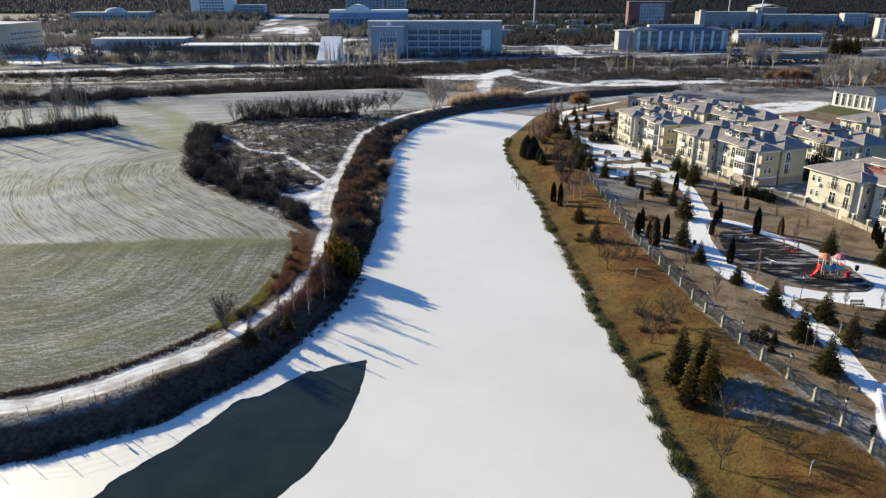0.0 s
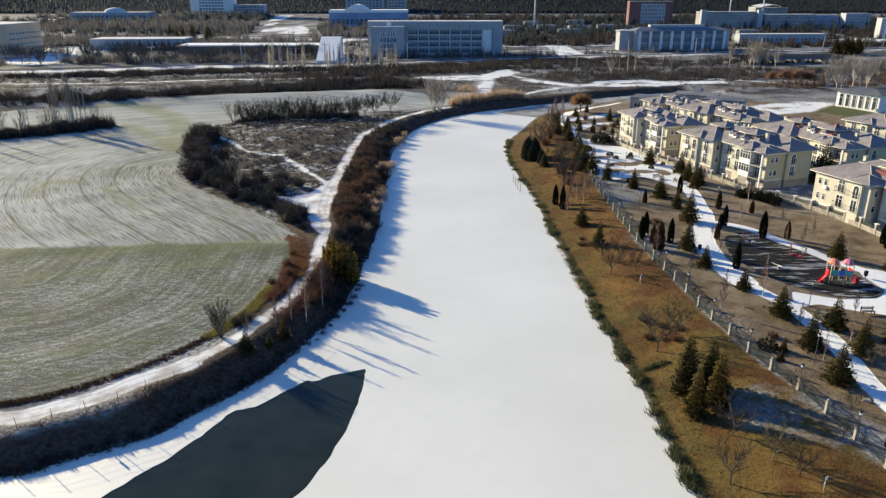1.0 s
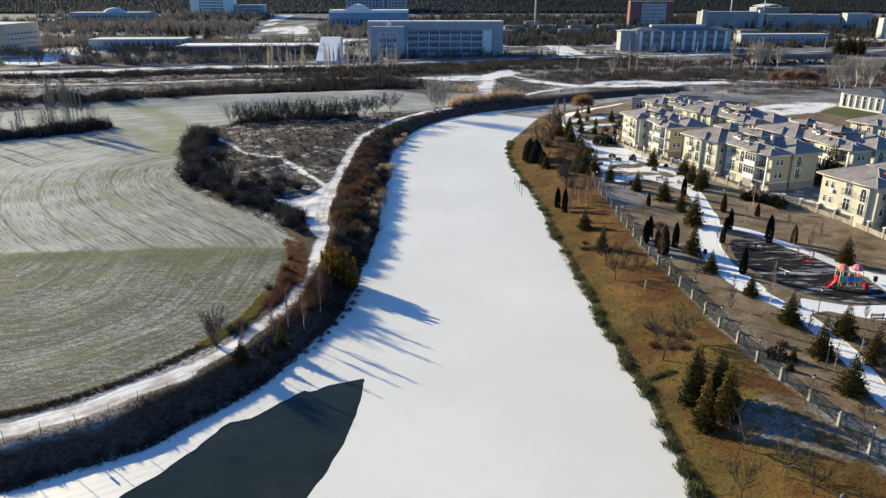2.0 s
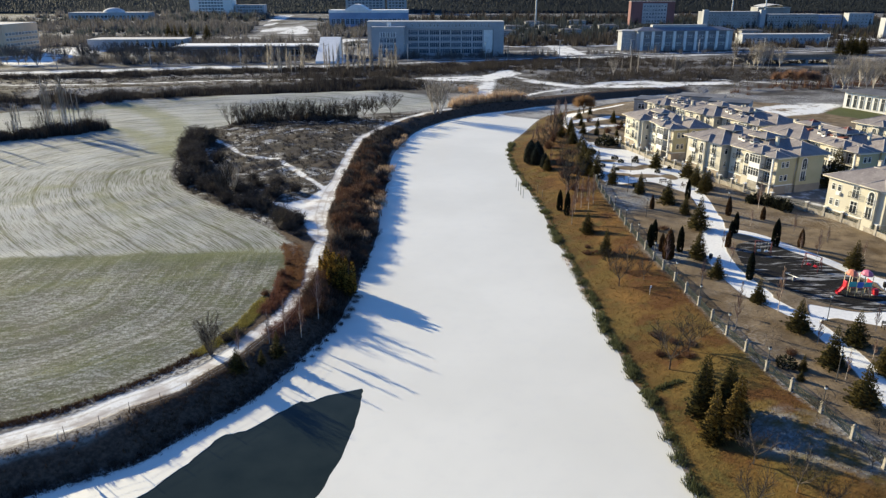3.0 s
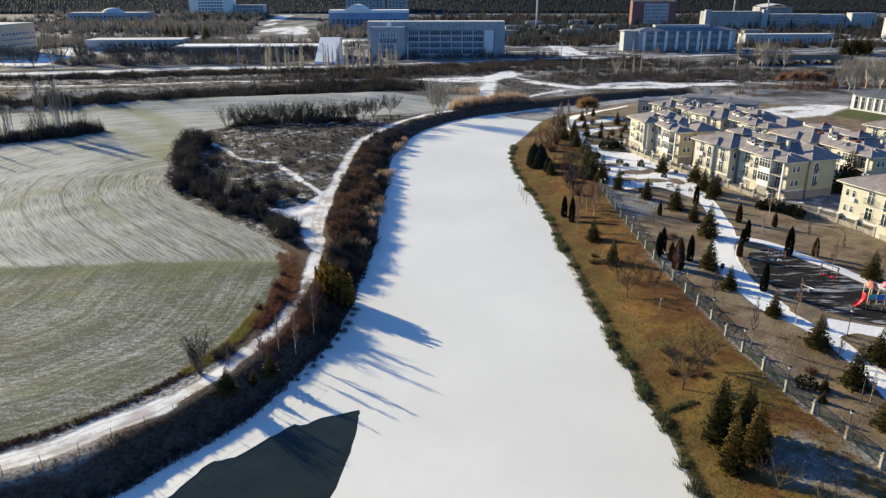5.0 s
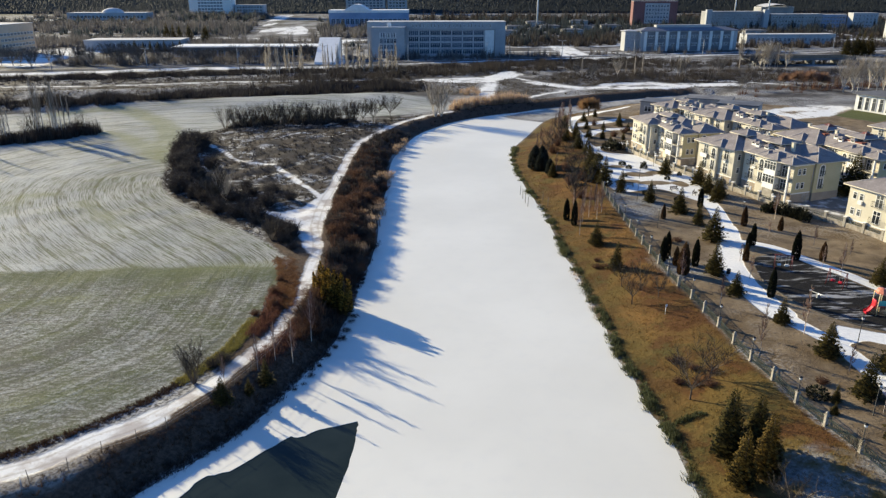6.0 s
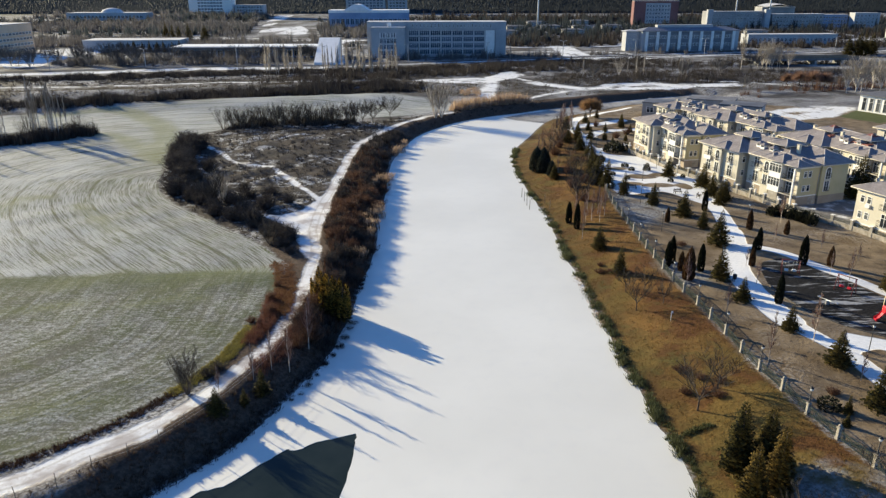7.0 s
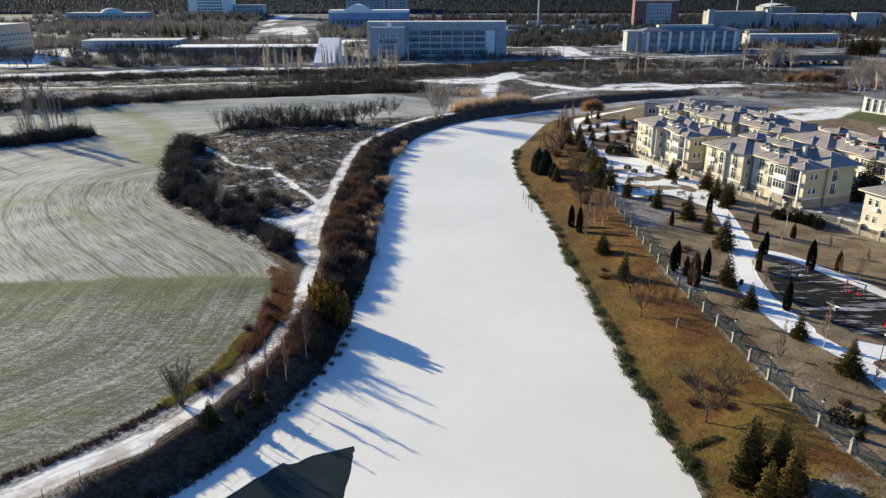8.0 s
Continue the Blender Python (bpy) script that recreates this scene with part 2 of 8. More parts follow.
def build_water_material():
    m = Nodes("cold_water")
    p = m.world_pos()
    n = m.noise(p, 0.25, 4)
    m.bump(m.noise(p, 1.6, 3), 0.04, 0.02)
    return m.out(m.mix(n, (0.008, 0.014, 0.014), (0.030, 0.040, 0.038)), 0.12, 0.0, 0.12)


def build_roof_material(name, a, b, c):
    m = Nodes(name)
    p = m.own_pos()
    n = m.noise(p, 0.5, 4)
    tile = m.wave(m.stretch(p, (1, 1, 1)), 0.9, 0.3, 1)
    col = m.mix(m.step(n, 0.3, 0.7), a, b)
    col = m.mix(m.math("MULTIPLY", m.step(m.noise(p, 3.0, 5), 0.5, 0.75), 0.5), col, c)
    m.bump(m.math("ADD", tile, n), 0.35, 0.05)
    return m.out(col, 0.75, 0.0, 0.3)


GROUND = build_ground_material()
THIN_ICE = surface("thin_grey_ice", (0.13, 0.122, 0.115), (0.44, 0.425, 0.405), 0.09, 10, 0.6, spec=0.2, bump=0.1)
ICE = build_ice_material()
WATER = build_water_material()
ROOF = build_roof_material("frosted_roof_tile", (0.195, 0.172, 0.178), (0.268, 0.242, 0.245), (0.43, 0.40, 0.395))
ROOF_RED = build_roof_material("red_roof_tile", (0.17, 0.055, 0.045), (0.24, 0.09, 0.07), (0.30, 0.17, 0.15))
RIDGE = surface("pale_ridge_tile", (0.30, 0.27, 0.27), (0.42, 0.39, 0.39), 1, 6, 0.8, bump=0.1)
CREAM = surface("cream_render", (0.54, 0.50, 0.405), (0.62, 0.575, 0.475), 0.35, 12, 0.9, bump=0.1)
YELLOW = surface("yellow_render", (0.47, 0.412, 0.245), (0.54, 0.472, 0.29), 0.35, 12, 0.9, bump=0.1)
TAUPE = surface("taupe_render", (0.30, 0.245, 0.19), (0.38, 0.32, 0.26), 0.4, 12, 0.9, bump=0.1)
WHITE = surface("white_paint", (0.72, 0.71, 0.69), (0.82, 0.81, 0.79), 0.6, 10, 0.7, bump=0.05)
STONE = surface("pale_stone", (0.27, 0.245, 0.21), (0.42, 0.39, 0.345), 1.2, 8, 0.85, bump=0.4)
WALLSTONE = surface("rubble_wall", (0.22, 0.19, 0.15), (0.38, 0.34, 0.29), 1.4, 6, 0.9, bump=0.6)
EDGING = surface("dark_edging_stone", (0.075, 0.068, 0.060), (0.15, 0.14, 0.125), 2.0, 6, 0.9, bump=0.5)
CONCRETE = surface("grey_concrete", (0.25, 0.25, 0.26), (0.36, 0.36, 0.36), 0.1, 10, 0.85, bump=0.2)
PALE_PANEL = surface("pale_panel", (0.33, 0.34, 0.365), (0.42, 0.43, 0.45), 0.05, 12, 0.7, bump=0.1)
BLUE_PANEL = surface("blue_panel", (0.17, 0.25, 0.40), (0.25, 0.34, 0.50), 0.05, 12, 0.6, bump=0.1)
BAY_PANEL = surface("grey_bay_panel", (0.13, 0.14, 0.165), (0.19, 0.20, 0.225), 0.1, 10, 0.5, bump=0.1)
SAND_WALL = surface("sand_wall", (0.56, 0.38, 0.25), (0.66, 0.48, 0.33), 0.06, 10, 0.85, bump=0.1)
RED_WALL = surface("dark_red_wall", (0.17, 0.08, 0.08), (0.23, 0.11, 0.11), 0.06, 10, 0.85, bump=0.1)
FLAT_ROOF = surface("snowy_flat_roof", (0.37, 0.37, 0.39), (0.60, 0.60, 0.62), 0.05, 9, 0.85, bump=0.1)
HOUSE_ROOF = surface("worn_grey_roof", (0.11, 0.11, 0.125), (0.21, 0.21, 0.225), 0.2, 9, 0.8, bump=0.1)
DARK_ROOF = surface("dark_sheet_roof", (0.09, 0.09, 0.10), (0.16, 0.16, 0.17), 0.08, 9, 0.6, bump=0.1)
SNOW = surface("snow", (0.74, 0.75, 0.77), (0.85, 0.85, 0.86), 0.4, 8, 0.7, bump=0.3)
IRON = surface("dark_green_iron", (0.030, 0.042, 0.036), (0.065, 0.080, 0.070), 3, 6, 0.5, 0.4, bump=0.1)
BLACK = surface("black_metal", (0.015, 0.015, 0.016), (0.04, 0.04, 0.04), 3, 6, 0.45, 0.5, bump=0.1)
STEEL = surface("galvanised_steel", (0.40, 0.41, 0.42), (0.55, 0.56, 0.57), 2, 6, 0.4, 0.7, bump=0.1)
WOOD = surface("weathered_wood", (0.13, 0.10, 0.075), (0.24, 0.19, 0.145), 2, 8, 0.85, bump=0.4)
BARK = surface("tree_bark", (0.075, 0.055, 0.042), (0.16, 0.125, 0.095), 3, 6, 0.95, bump=0.6)
BIRCH_BARK = surface("pinkish_birch_bark", (0.28, 0.225, 0.19), (0.50, 0.43, 0.38), 2, 7, 0.9, bump=0.3)
EVERGREEN = foliage("dark_evergreen_leaves", (0.010, 0.012, 0.008), (0.060, 0.060, 0.034), glow=0.15)
GREY_GREEN = foliage("grey_green_leaves", (0.012, 0.016, 0.013), (0.080, 0.085, 0.066), glow=0.2)
PALE_BARK = surface("birch_bark", (0.34, 0.30, 0.26), (0.60, 0.55, 0.50), 2, 7, 0.9, bump=0.3)
POPLAR_BARK = surface("poplar_bark", (0.20, 0.17, 0.14), (0.34, 0.30, 0.25), 1, 7, 0.9, bump=0.3)
NEEDLE = foliage("spruce_needles", (0.008, 0.011, 0.005), (0.125, 0.096, 0.024), (0.090, 0.064, 0.016))
# golden conifers in two copies: dark shaded inside, bright sunlit tips
GOLD_INNER = foliage("shaded_conifer_inside", (0.014, 0.013, 0.005), (0.12, 0.082, 0.019))
NEEDLE_SUNLIT = foliage("sunlit_conifer_tips", (0.22, 0.130, 0.022), (0.52, 0.31, 0.055), (0.10, 0.055, 0.012), glow=0.25)
FIR_GOLD = foliage("fir_needles", (0.010, 0.011, 0.004), (0.23, 0.150, 0.032), (0.11, 0.065, 0.014))
CYPRESS = foliage("cypress_needles", (0.005, 0.007, 0.004), (0.018, 0.021, 0.010))
RUST = foliage("rusty_conifer", (0.050, 0.026, 0.012), (0.130, 0.070, 0.030))
TWIG = foliage("brown_twigs", (0.038, 0.030, 0.025), (0.105, 0.086, 0.072), glow=0.2)
TWIG_RED = foliage("reddish_twigs", (0.085, 0.042, 0.028), (0.190, 0.105, 0.070))
TWIG_PINK = foliage("pinkish_twigs", (0.19, 0.115, 0.092), (0.38, 0.25, 0.205), glow=0.4)
# far twigs lightened and greyed: distance haze mixed into their tone
FAR_TWIG = foliage("hazed_far_twigs", (0.105, 0.098, 0.098), (0.215, 0.200, 0.195), glow=0.35)
TWIG_PALE = foliage("pale_twigs", (0.25, 0.22, 0.19), (0.46, 0.42, 0.37), glow=0.55)
TWIG_ORANGE = foliage("orange_brown_twigs", (0.20, 0.115, 0.078), (0.40, 0.255, 0.18), glow=0.4)
TWIG_WHITE = foliage("whitish_twigs", (0.36, 0.325, 0.28), (0.60, 0.55, 0.49), glow=0.6)
TWIG_GREY = foliage("grey_twigs", (0.085, 0.070, 0.055), (0.190, 0.165, 0.135))
THORN = foliage("thorn_bush", (0.032, 0.026, 0.024), (0.098, 0.083, 0.075), glow=0.15)
RUSSET = foliage("russet_bush", (0.070, 0.038, 0.027), (0.21, 0.115, 0.075), glow=0.35)
REED = foliage("dry_reeds", (0.30, 0.21, 0.145), (0.60, 0.45, 0.33), glow=0.5)
WEED = foliage("shore_weed", (0.024, 0.032, 0.014), (0.165, 0.180, 0.090), (0.09, 0.080, 0.035), glow=0.4)
DRY_GRASS = foliage("dry_grass", (0.105, 0.060, 0.018), (0.27, 0.160, 0.052))
# bluish far pines and the paler left woods: haze put into the colour
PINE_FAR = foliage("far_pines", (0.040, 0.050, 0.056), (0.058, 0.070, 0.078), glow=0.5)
PINE_HAZED = foliage("hazed_pines", (0.080, 0.096, 0.102), (0.104, 0.122, 0.128), glow=0.5)
BANK_GRASS = foliage("brown_bank_grass", (0.058, 0.034, 0.021), (0.128, 0.076, 0.047), glow=0.2)
VERGE = foliage("orange_dead_grass", (0.13, 0.066, 0.034), (0.34, 0.195, 0.105), glow=0.35)
VERGE_GREEN = foliage("yellow_green_grass", (0.13, 0.12, 0.035), (0.33, 0.285, 0.095), glow=0.4)
VERGE_RED = foliage("red_brown_brush", (0.095, 0.042, 0.030), (0.235, 0.115, 0.082), glow=0.3)
WILLOW = foliage("willow_twigs", (0.20, 0.115, 0.058), (0.42, 0.26, 0.135), glow=0.45)
PAINT_RED = surface("red_plastic", (0.50, 0.020, 0.035), (0.60, 0.035, 0.05), 2, 6, 0.35, bump=0.0)
PAINT_MAROON = surface("maroon_paint", (0.11, 0.018, 0.022), (0.16, 0.028, 0.032), 2, 6, 0.4, bump=0.0)
PAINT_ORANGE = surface("orange_plastic", (0.50, 0.16, 0.10), (0.58, 0.21, 0.14), 2, 6, 0.35, bump=0.0)
PAINT_PINK = surface("magenta_plastic", (0.46, 0.13, 0.20), (0.54, 0.17, 0.26), 2, 6, 0.35, bump=0.0)
PAINT_TEAL = surface("teal_plastic", (0.05, 0.36, 0.34), (0.07, 0.44, 0.42), 2, 6, 0.35, bump=0.0)
PAINT_BLUE = surface("blue_plastic", (0.04, 0.13, 0.46), (0.06, 0.17, 0.55), 2, 6, 0.35, bump=0.0)
PAINT_SAND = surface("sand_paint", (0.60, 0.48, 0.28), (0.68, 0.55, 0.34), 2, 6, 0.4, bump=0.0)
LAMP_GLASS = surface("frosted_lamp_glass", (0.70, 0.70, 0.68), (0.80, 0.80, 0.78), 4, 4, 0.2, bump=0.0)


def build_glass(name, a, b):
    m = Nodes(name)
    col = m.mix(m.chance(), a, b)
    return m.out(col, 0.12, 0.0, 0.16)


GLASS = build_glass("dark_window_glass", (0.018, 0.022, 0.028), (0.12, 0.13, 0.135))
GLASS_BLUE = build_glass("blue_window_glass", (0.030, 0.050, 0.085), (0.10, 0.14, 0.20))

# ---- plan: shores, ways and plots, in metres ----
def bent(points, steps=4):
    """A smooth line through the points."""
    pts = [Vector((*p, 0)) for p in points]
    pts = [2 * pts[0] - pts[1], *pts, 2 * pts[-1] - pts[-2]]
    line = []
    for a, b, c, d in zip(pts, pts[1:], pts[2:], pts[3:]):
        for i in range(steps):
            u = i / steps
            q = 0.5 * (2 * b + (c - a) * u + (2 * a - 5 * b + 4 * c - d) * u * u + (3 * b - a - 3 * c + d) * u ** 3)
            line.append((q.x, q.y))
    line.append((pts[-2].x, pts[-2].y))
    return line


SHORE_WEST = bent([(-150, 42), (-80, 47), (-55, 51), (-40, 53.4), (-36.5, 54.6), (-32.8, 56.8), (-28, 59.6), (-25.3, 63.3), (-21.8, 67.8), (-19.0, 72.5), (-16.8, 78.8), (-14.3, 86.6), (-13.1, 96.2),
                   (-12.8, 107), (-12.0, 121), (-12.7, 140), (-13, 159), (-14, 183), (-12, 201), (-8, 219), (1, 237), (13, 250), (25, 258), (35, 266), (46, 272), (62, 284), (100, 302)])
SHORE_EAST = bent([(25, -60), (23, 10), (21.9, 40), (21.7, 48.6), (21.3, 54), (21.1, 62.4), (21.2, 69.3), (20.7, 74.2), (20.5, 80.5), (19.9, 85.5), (20.2, 94), (19.9, 104.3), (19.5, 112.3), (19.1, 121.4),
                   (19, 140), (18, 151), (17, 164), (16.8, 186), (19, 201), (24, 216), (29, 232), (34, 244), (41, 252), (54, 264), (67, 276), (104, 294)])
RIVER = SHORE_WEST + SHORE_EAST[::-1] + [(-150, -60)]
THAW = bent([(-13.9, 48.6), (-11.9, 52), (-10.7, 55.3), (-9.5, 60.4), (-8.9, 65.1), (-8.7, 69.9), (-8.7, 72.2)]) + bent([(-10.5, 71.5), (-11.8, 71.1), (-14.1, 69.6), (-14.8, 69.7), (-16.1, 68.3), (-19.2, 64.6), (-21.3, 63.7), (-22.7, 60.4),
        (-24.4, 57.1), (-26.4, 54.1), (-28.6, 50.9), (-29.5, 48.6), (-35, 40), (-38, 28), (-28, 18), (-18, 30), (-14.6, 42)])
TRACK = bent([(-150, 46), (-80, 52), (-60, 55.5), (-43, 59.3), (-40, 59.9), (-37, 61.8), (-33.8, 63.5), (-31.4, 66.3), (-28.2, 69.2), (-25.2, 73.8), (-23.5, 77.2), (-21.8, 82.1), (-20.1, 88), (-19.4, 96.8), (-19.6, 106.7), (-20.2, 117), (-22.4, 127)])
TRACK_NORTH = bent([(-22.4, 127), (-23.2, 139), (-23, 151), (-23, 164), (-23, 182), (-22, 195), (-19, 209), (-14, 225), (-6, 239), (2, 247)])
TRACK_WEST = bent([(-22.5, 141), (-26.8, 149.7), (-33, 160), (-39, 170), (-44, 172), (-49, 175), (-54, 183), (-61, 192)])
SCRUB_PATH = bent([(-45, 196), (-38, 205), (-31, 200), (-27, 207)])
JUNCTION = bent([(-34.3, 135.7), (-27.5, 136.5), (-24.3, 144.9), (-21.7, 143.5), (-21, 129), (-19.8, 114.7), (-21.6, 114.7), (-24.6, 123.5), (-28.4, 129.7), (-34.3, 135.7)])
FIELD_EDGE = bent([(-300, 50), (-110, 54), (-60, 58), (-44.3, 61.6), (-39.7, 63.7), (-35.1, 66.4), (-30.8, 71.2), (-26.3, 77.7), (-23.5, 86.1), (-23.0, 94.6), (-23.1, 107.0), (-23.9, 112.4), (-29.3, 120.0), (-37.3, 128.6), (-45.6, 137),
                   (-54, 146.8), (-59, 156), (-63, 170), (-70, 195), (-66, 215), (-50, 232), (-34, 235), (-16, 240), (-8, 246), (3, 253)])
FIELD = FIELD_EDGE + [(1, 272), (-10, 277), (-23, 284), (-36, 287), (-50, 279), (-64, 272), (-79, 266), (-96, 259), (-108, 254), (-119, 246), (-142, 237), (-400, 150), (-400, 50)]
SCRUB = bent([(-23.6, 112.4), (-29.3, 120.0), (-37.3, 128.6), (-45.6, 137), (-54, 146.8), (-59, 156), (-63, 170), (-70, 195), (-67, 210), (-56, 221), (-41, 227), (-26, 229), (-14, 237), (-4, 241), (-14, 226), (-20, 208), (-23, 194), (-23, 164), (-23, 140), (-21, 118), (-24.4, 111.7)])
BANK = SHORE_WEST + [(100, 312), (46, 282), (20, 268), (2, 252)] + TRACK_NORTH[::-1] + TRACK[::-1] + [(-150, 42)]
FENCE_LINE = bent([(41, 22), (39, 40), (37.4, 52), (37, 56), (36.5, 60), (35.8, 64), (35, 67.2), (34.2, 71), (33.6, 75.7), (33, 79.6), (32.7, 83.8), (32.5, 88), (32.2, 91.6), (32, 96.8), (31.6, 100), (31.4, 104),
                   (31.2, 109), (31, 115.3), (31, 120), (31.1, 125), (31.1, 132), (31.2, 140), (32, 153), (33, 166), (34, 180), (35.5, 197), (36, 215), (39, 235)])
SLOPE = SHORE_EAST[:-10] + FENCE_LINE[::-1]
LAWN = FENCE_LINE + [(46, 252), (67, 275), (95, 272), (160, 235), (160, 20)]
WALK = bent([(44.8, 58), (44.2, 61.4), (43.7, 64.4), (44, 68.2), (44.6, 73.5), (44.7, 77.2), (44.5, 81.5), (44, 84.7), (42.6, 88.4), (41.4, 92.4), (40.8, 98), (40.9, 104), (42, 110.8), (45, 118.5), (47.7, 129), (49.4, 139.1), (50.6, 153), (49, 164), (45, 175), (39, 182), (36.6, 195), (37, 211), (37, 223), (42, 240)])
WALK_EAST = bent([(45.2, 120), (50.4, 116.8), (53.4, 111.4), (56.4, 104.6), (58.6, 100), (60.6, 95.7), (63, 92), (68, 84)])
PLAZA = [(46.5, 89.4), (51.8, 86.9), (56.7, 86.9), (59.2, 89.4), (58.8, 95), (60.7, 97.7), (62.6, 96.8), (66, 92), (60, 79.5), (52.1, 83.3), (48.1, 85.6), (44.5, 84)]
SIDE_WALKS = [([(38.5, 205), (42, 212), (48, 216), (56, 218)], 1.6), ([(39, 222), (45, 226), (54, 232)], 1.8), ([(37.5, 190), (42, 192), (46, 196)], 1.2), ([(40, 235), (50, 246), (62, 258)], 1.6)]
GARDEN = bent([(38, 186), (50, 179), (53, 160), (50.5, 141), (47.5, 143.5), (43, 151), (35, 148.5), (33.4, 156), (35, 174), (38, 186)])
ROUNDEL = [(42.2, 63), (47.3, 64.5), (52, 58), (46, 46), (39.4, 50), (39.4, 53.4), (40.4, 56.6), (42.2, 59.8)]
BEDS = [((42, 163), 3.2, 2.0), ((38.5, 170), 2.6, 1.6), ((47, 165), 3.0, 1.8), ((43.5, 155.5), 3.6, 1.7), ((48.6, 155), 1.6, 2.6), ((38, 157), 2.8, 1.6)]
RUBBER = bent([(46.2, 112), (49.5, 113.5), (51.5, 112.5), (54, 107.2), (56.4, 101), (58.2, 95), (58.6, 89.8), (56.3, 87.3), (52, 87.7), (48.1, 90.4), (45.1, 94.6), (43.8, 101.5), (44.6, 108), (46.2, 112)])
YARD = [(50, 182), (56, 162), (62.5, 136), (66.4, 129.5), (69.7, 121), (72.5, 104), (110, 104), (110, 200), (60, 205)]
WALL_LINE = bent([(73.5, 98), (72, 106), (71.2, 112), (70.2, 118), (68.7, 122.8), (66.4, 128.2), (64.2, 132.1), (62, 135.5), (57.6, 148), (53.6, 158.5), (49, 171), (45, 188)])
FAR_WAYS = [([(42, 523), (79, 523)], 2.4), ([(42, 485), (101, 484)], 2.0), ([(78, 528), (77, 489), (75, 443), (84, 436)], 5), ([(274, 703), (353, 702), (325, 548)], 3.5), ([(220, 488), (249, 479)], 2.5), ([(106, 528), (129, 539)], 3), ([(98, 489), (115, 467)], 2), ([(194, 421), (216, 421)], 2),
            ([(113, 332), (128, 326), (144, 316)], 1.6), ([(84, 432), (141, 447), (182, 466)], 1.4), ([(-485, 905), (-477, 937)], 12), ([(-330, 640), (-250, 620), (-180, 560)], 3), ([(-120, 560), (-60, 545), (-20, 540)], 4), ([(130, 560), (210, 585)], 4),
            ([(-9, 332), (17, 339), (33, 355)], 5), ([(21, 339), (17, 300), (15, 282)], 3), ([(38, 324), (53, 307), (72, 305), (95, 312)], 3.5), ([(64, 306), (92, 313), (120, 318)], 5), ([(23, 270), (38, 288), (51, 301), (61, 303)], 1.2), ([(33, 341), (40, 324), (50, 308), (58, 304)], 1.3), ([(-330, 325), (-260, 345), (-218, 358), (-173, 368), (-127, 384), (-67, 390)], 7),
            ([(-67, 390), (-20, 407), (38, 428), (105, 447), (181, 463), (298, 494), (420, 520)], 2.0), ([(-300, 480), (-262, 494), (-237, 505)], 14), ([(-212, 377), (-229, 455), (-224, 490)], 5), ([(-86, 590), (-60, 405)], 6),
            ([(81, 525), (81, 450)], 7), ([(-213, 627), (-139, 600), (-60, 600)], 12), ([(-80, 1480), (190, 1514), (500, 1560)], 18), ([(-200, 309), (-143, 314), (-98, 327), (-30, 334)], 1.6), ([(100, 455), (190, 478), (330, 505)], 3.5), ([(230, 560), (330, 590), (460, 600)], 6), ([(120, 438), (60, 470)], 4)]
SNOW_PLOTS = [[(-257, 487), (-258, 526), (-242, 520), (-216, 469), (-224, 449), (-214, 390), (-233, 392), (-252, 420), (-240, 434)], [(-163, 660), (-150, 655), (-186, 840), (-215, 1085), (-240, 1090), (-200, 840)], [(-150, 668), (-120, 655), (-130, 720), (-150, 790)],
              [(-9, 324), (-5, 337), (11, 341), (22, 350), (28, 368), (34, 370), (34, 350), (31, 339), (21, 331), (21, 310), (18, 279), (15, 279), (13, 296), (16, 310), (17, 324), (3, 322)], [(95, 228), (100, 246), (127, 261), (139, 256), (121, 237)], [(-300, 420), (-262, 440), (-240, 470), (-300, 470)], [(64, 318), (75, 324), (89, 325), (101, 316), (100, 308), (90, 303), (76, 303), (66, 305)]]
GREENS = [[(-160, 205), (-138, 218), (-132, 212), (-150, 196)]]
GREEN_WAYS = [(bent([(-124, 240), (-108, 249), (-87.5, 229), (-76, 207), (-71, 185)]), 3.6), (bent([(-98, 211), (-89, 207), (-75, 189), (-66, 176)]), 2.6), ([(-81, 136), (-82, 146), (-78, 147)], 1.6), ([(-69, 142), (-61, 133), (-56, 127)], 1.1),
              ([(-40, 97), (-34.5, 100), (-32.5, 99.3)], 0.8), ([(-58, 93.3), (-54, 95.7), (-47.6, 97.7)], 0.9), (bent([(-41.5, 106), (-36, 108), (-30, 109), (-25, 109.3)]), 0.7), ([(-42, 72), (-37, 74), (-33, 75)], 0.6)]
VERGE_PLOT = FIELD_EDGE[24:48] + TRACK[64:44:-1]
WOOD_GAP = [(-166, 620), (-206, 840), (-244, 1090), (-190, 1090), (-108, 650), (-125, 610)]
ROAD_FAR = bent([(-420, 300), (-260, 352), (-173, 376), (-127, 393), (-67, 397), (-20, 413), (38, 434), (105, 453), (181, 469), (298, 500), (460, 530)])


def seg_distance(px, py, line, widths=None):
    best = np.full(px.shape, 1e9)
    for (ax, ay), (bx, by) in zip(line, line[1:]):
        dx, dy = bx - ax, by - ay
        u = np.clip(((px - ax) * dx + (py - ay) * dy) / (dx * dx + dy * dy + 1e-9), 0, 1)
        best = np.minimum(best, np.hypot(px - ax - u * dx, py - ay - u * dy))
    return best


def plot_distance(px, py, poly):
    """Distance to a plot's edge, negative within."""
    ring = list(poly) + [poly[0]]
    within = np.zeros(px.shape, bool)
    for (ax, ay), (bx, by) in zip(ring, ring[1:]):
        if ay != by:
            within ^= ((ay > py) != (by > py)) & (px < (bx - ax) * (py - ay) / (by - ay) + ax)
    d = seg_distance(px, py, ring)
    return np.where(within, -d, d)


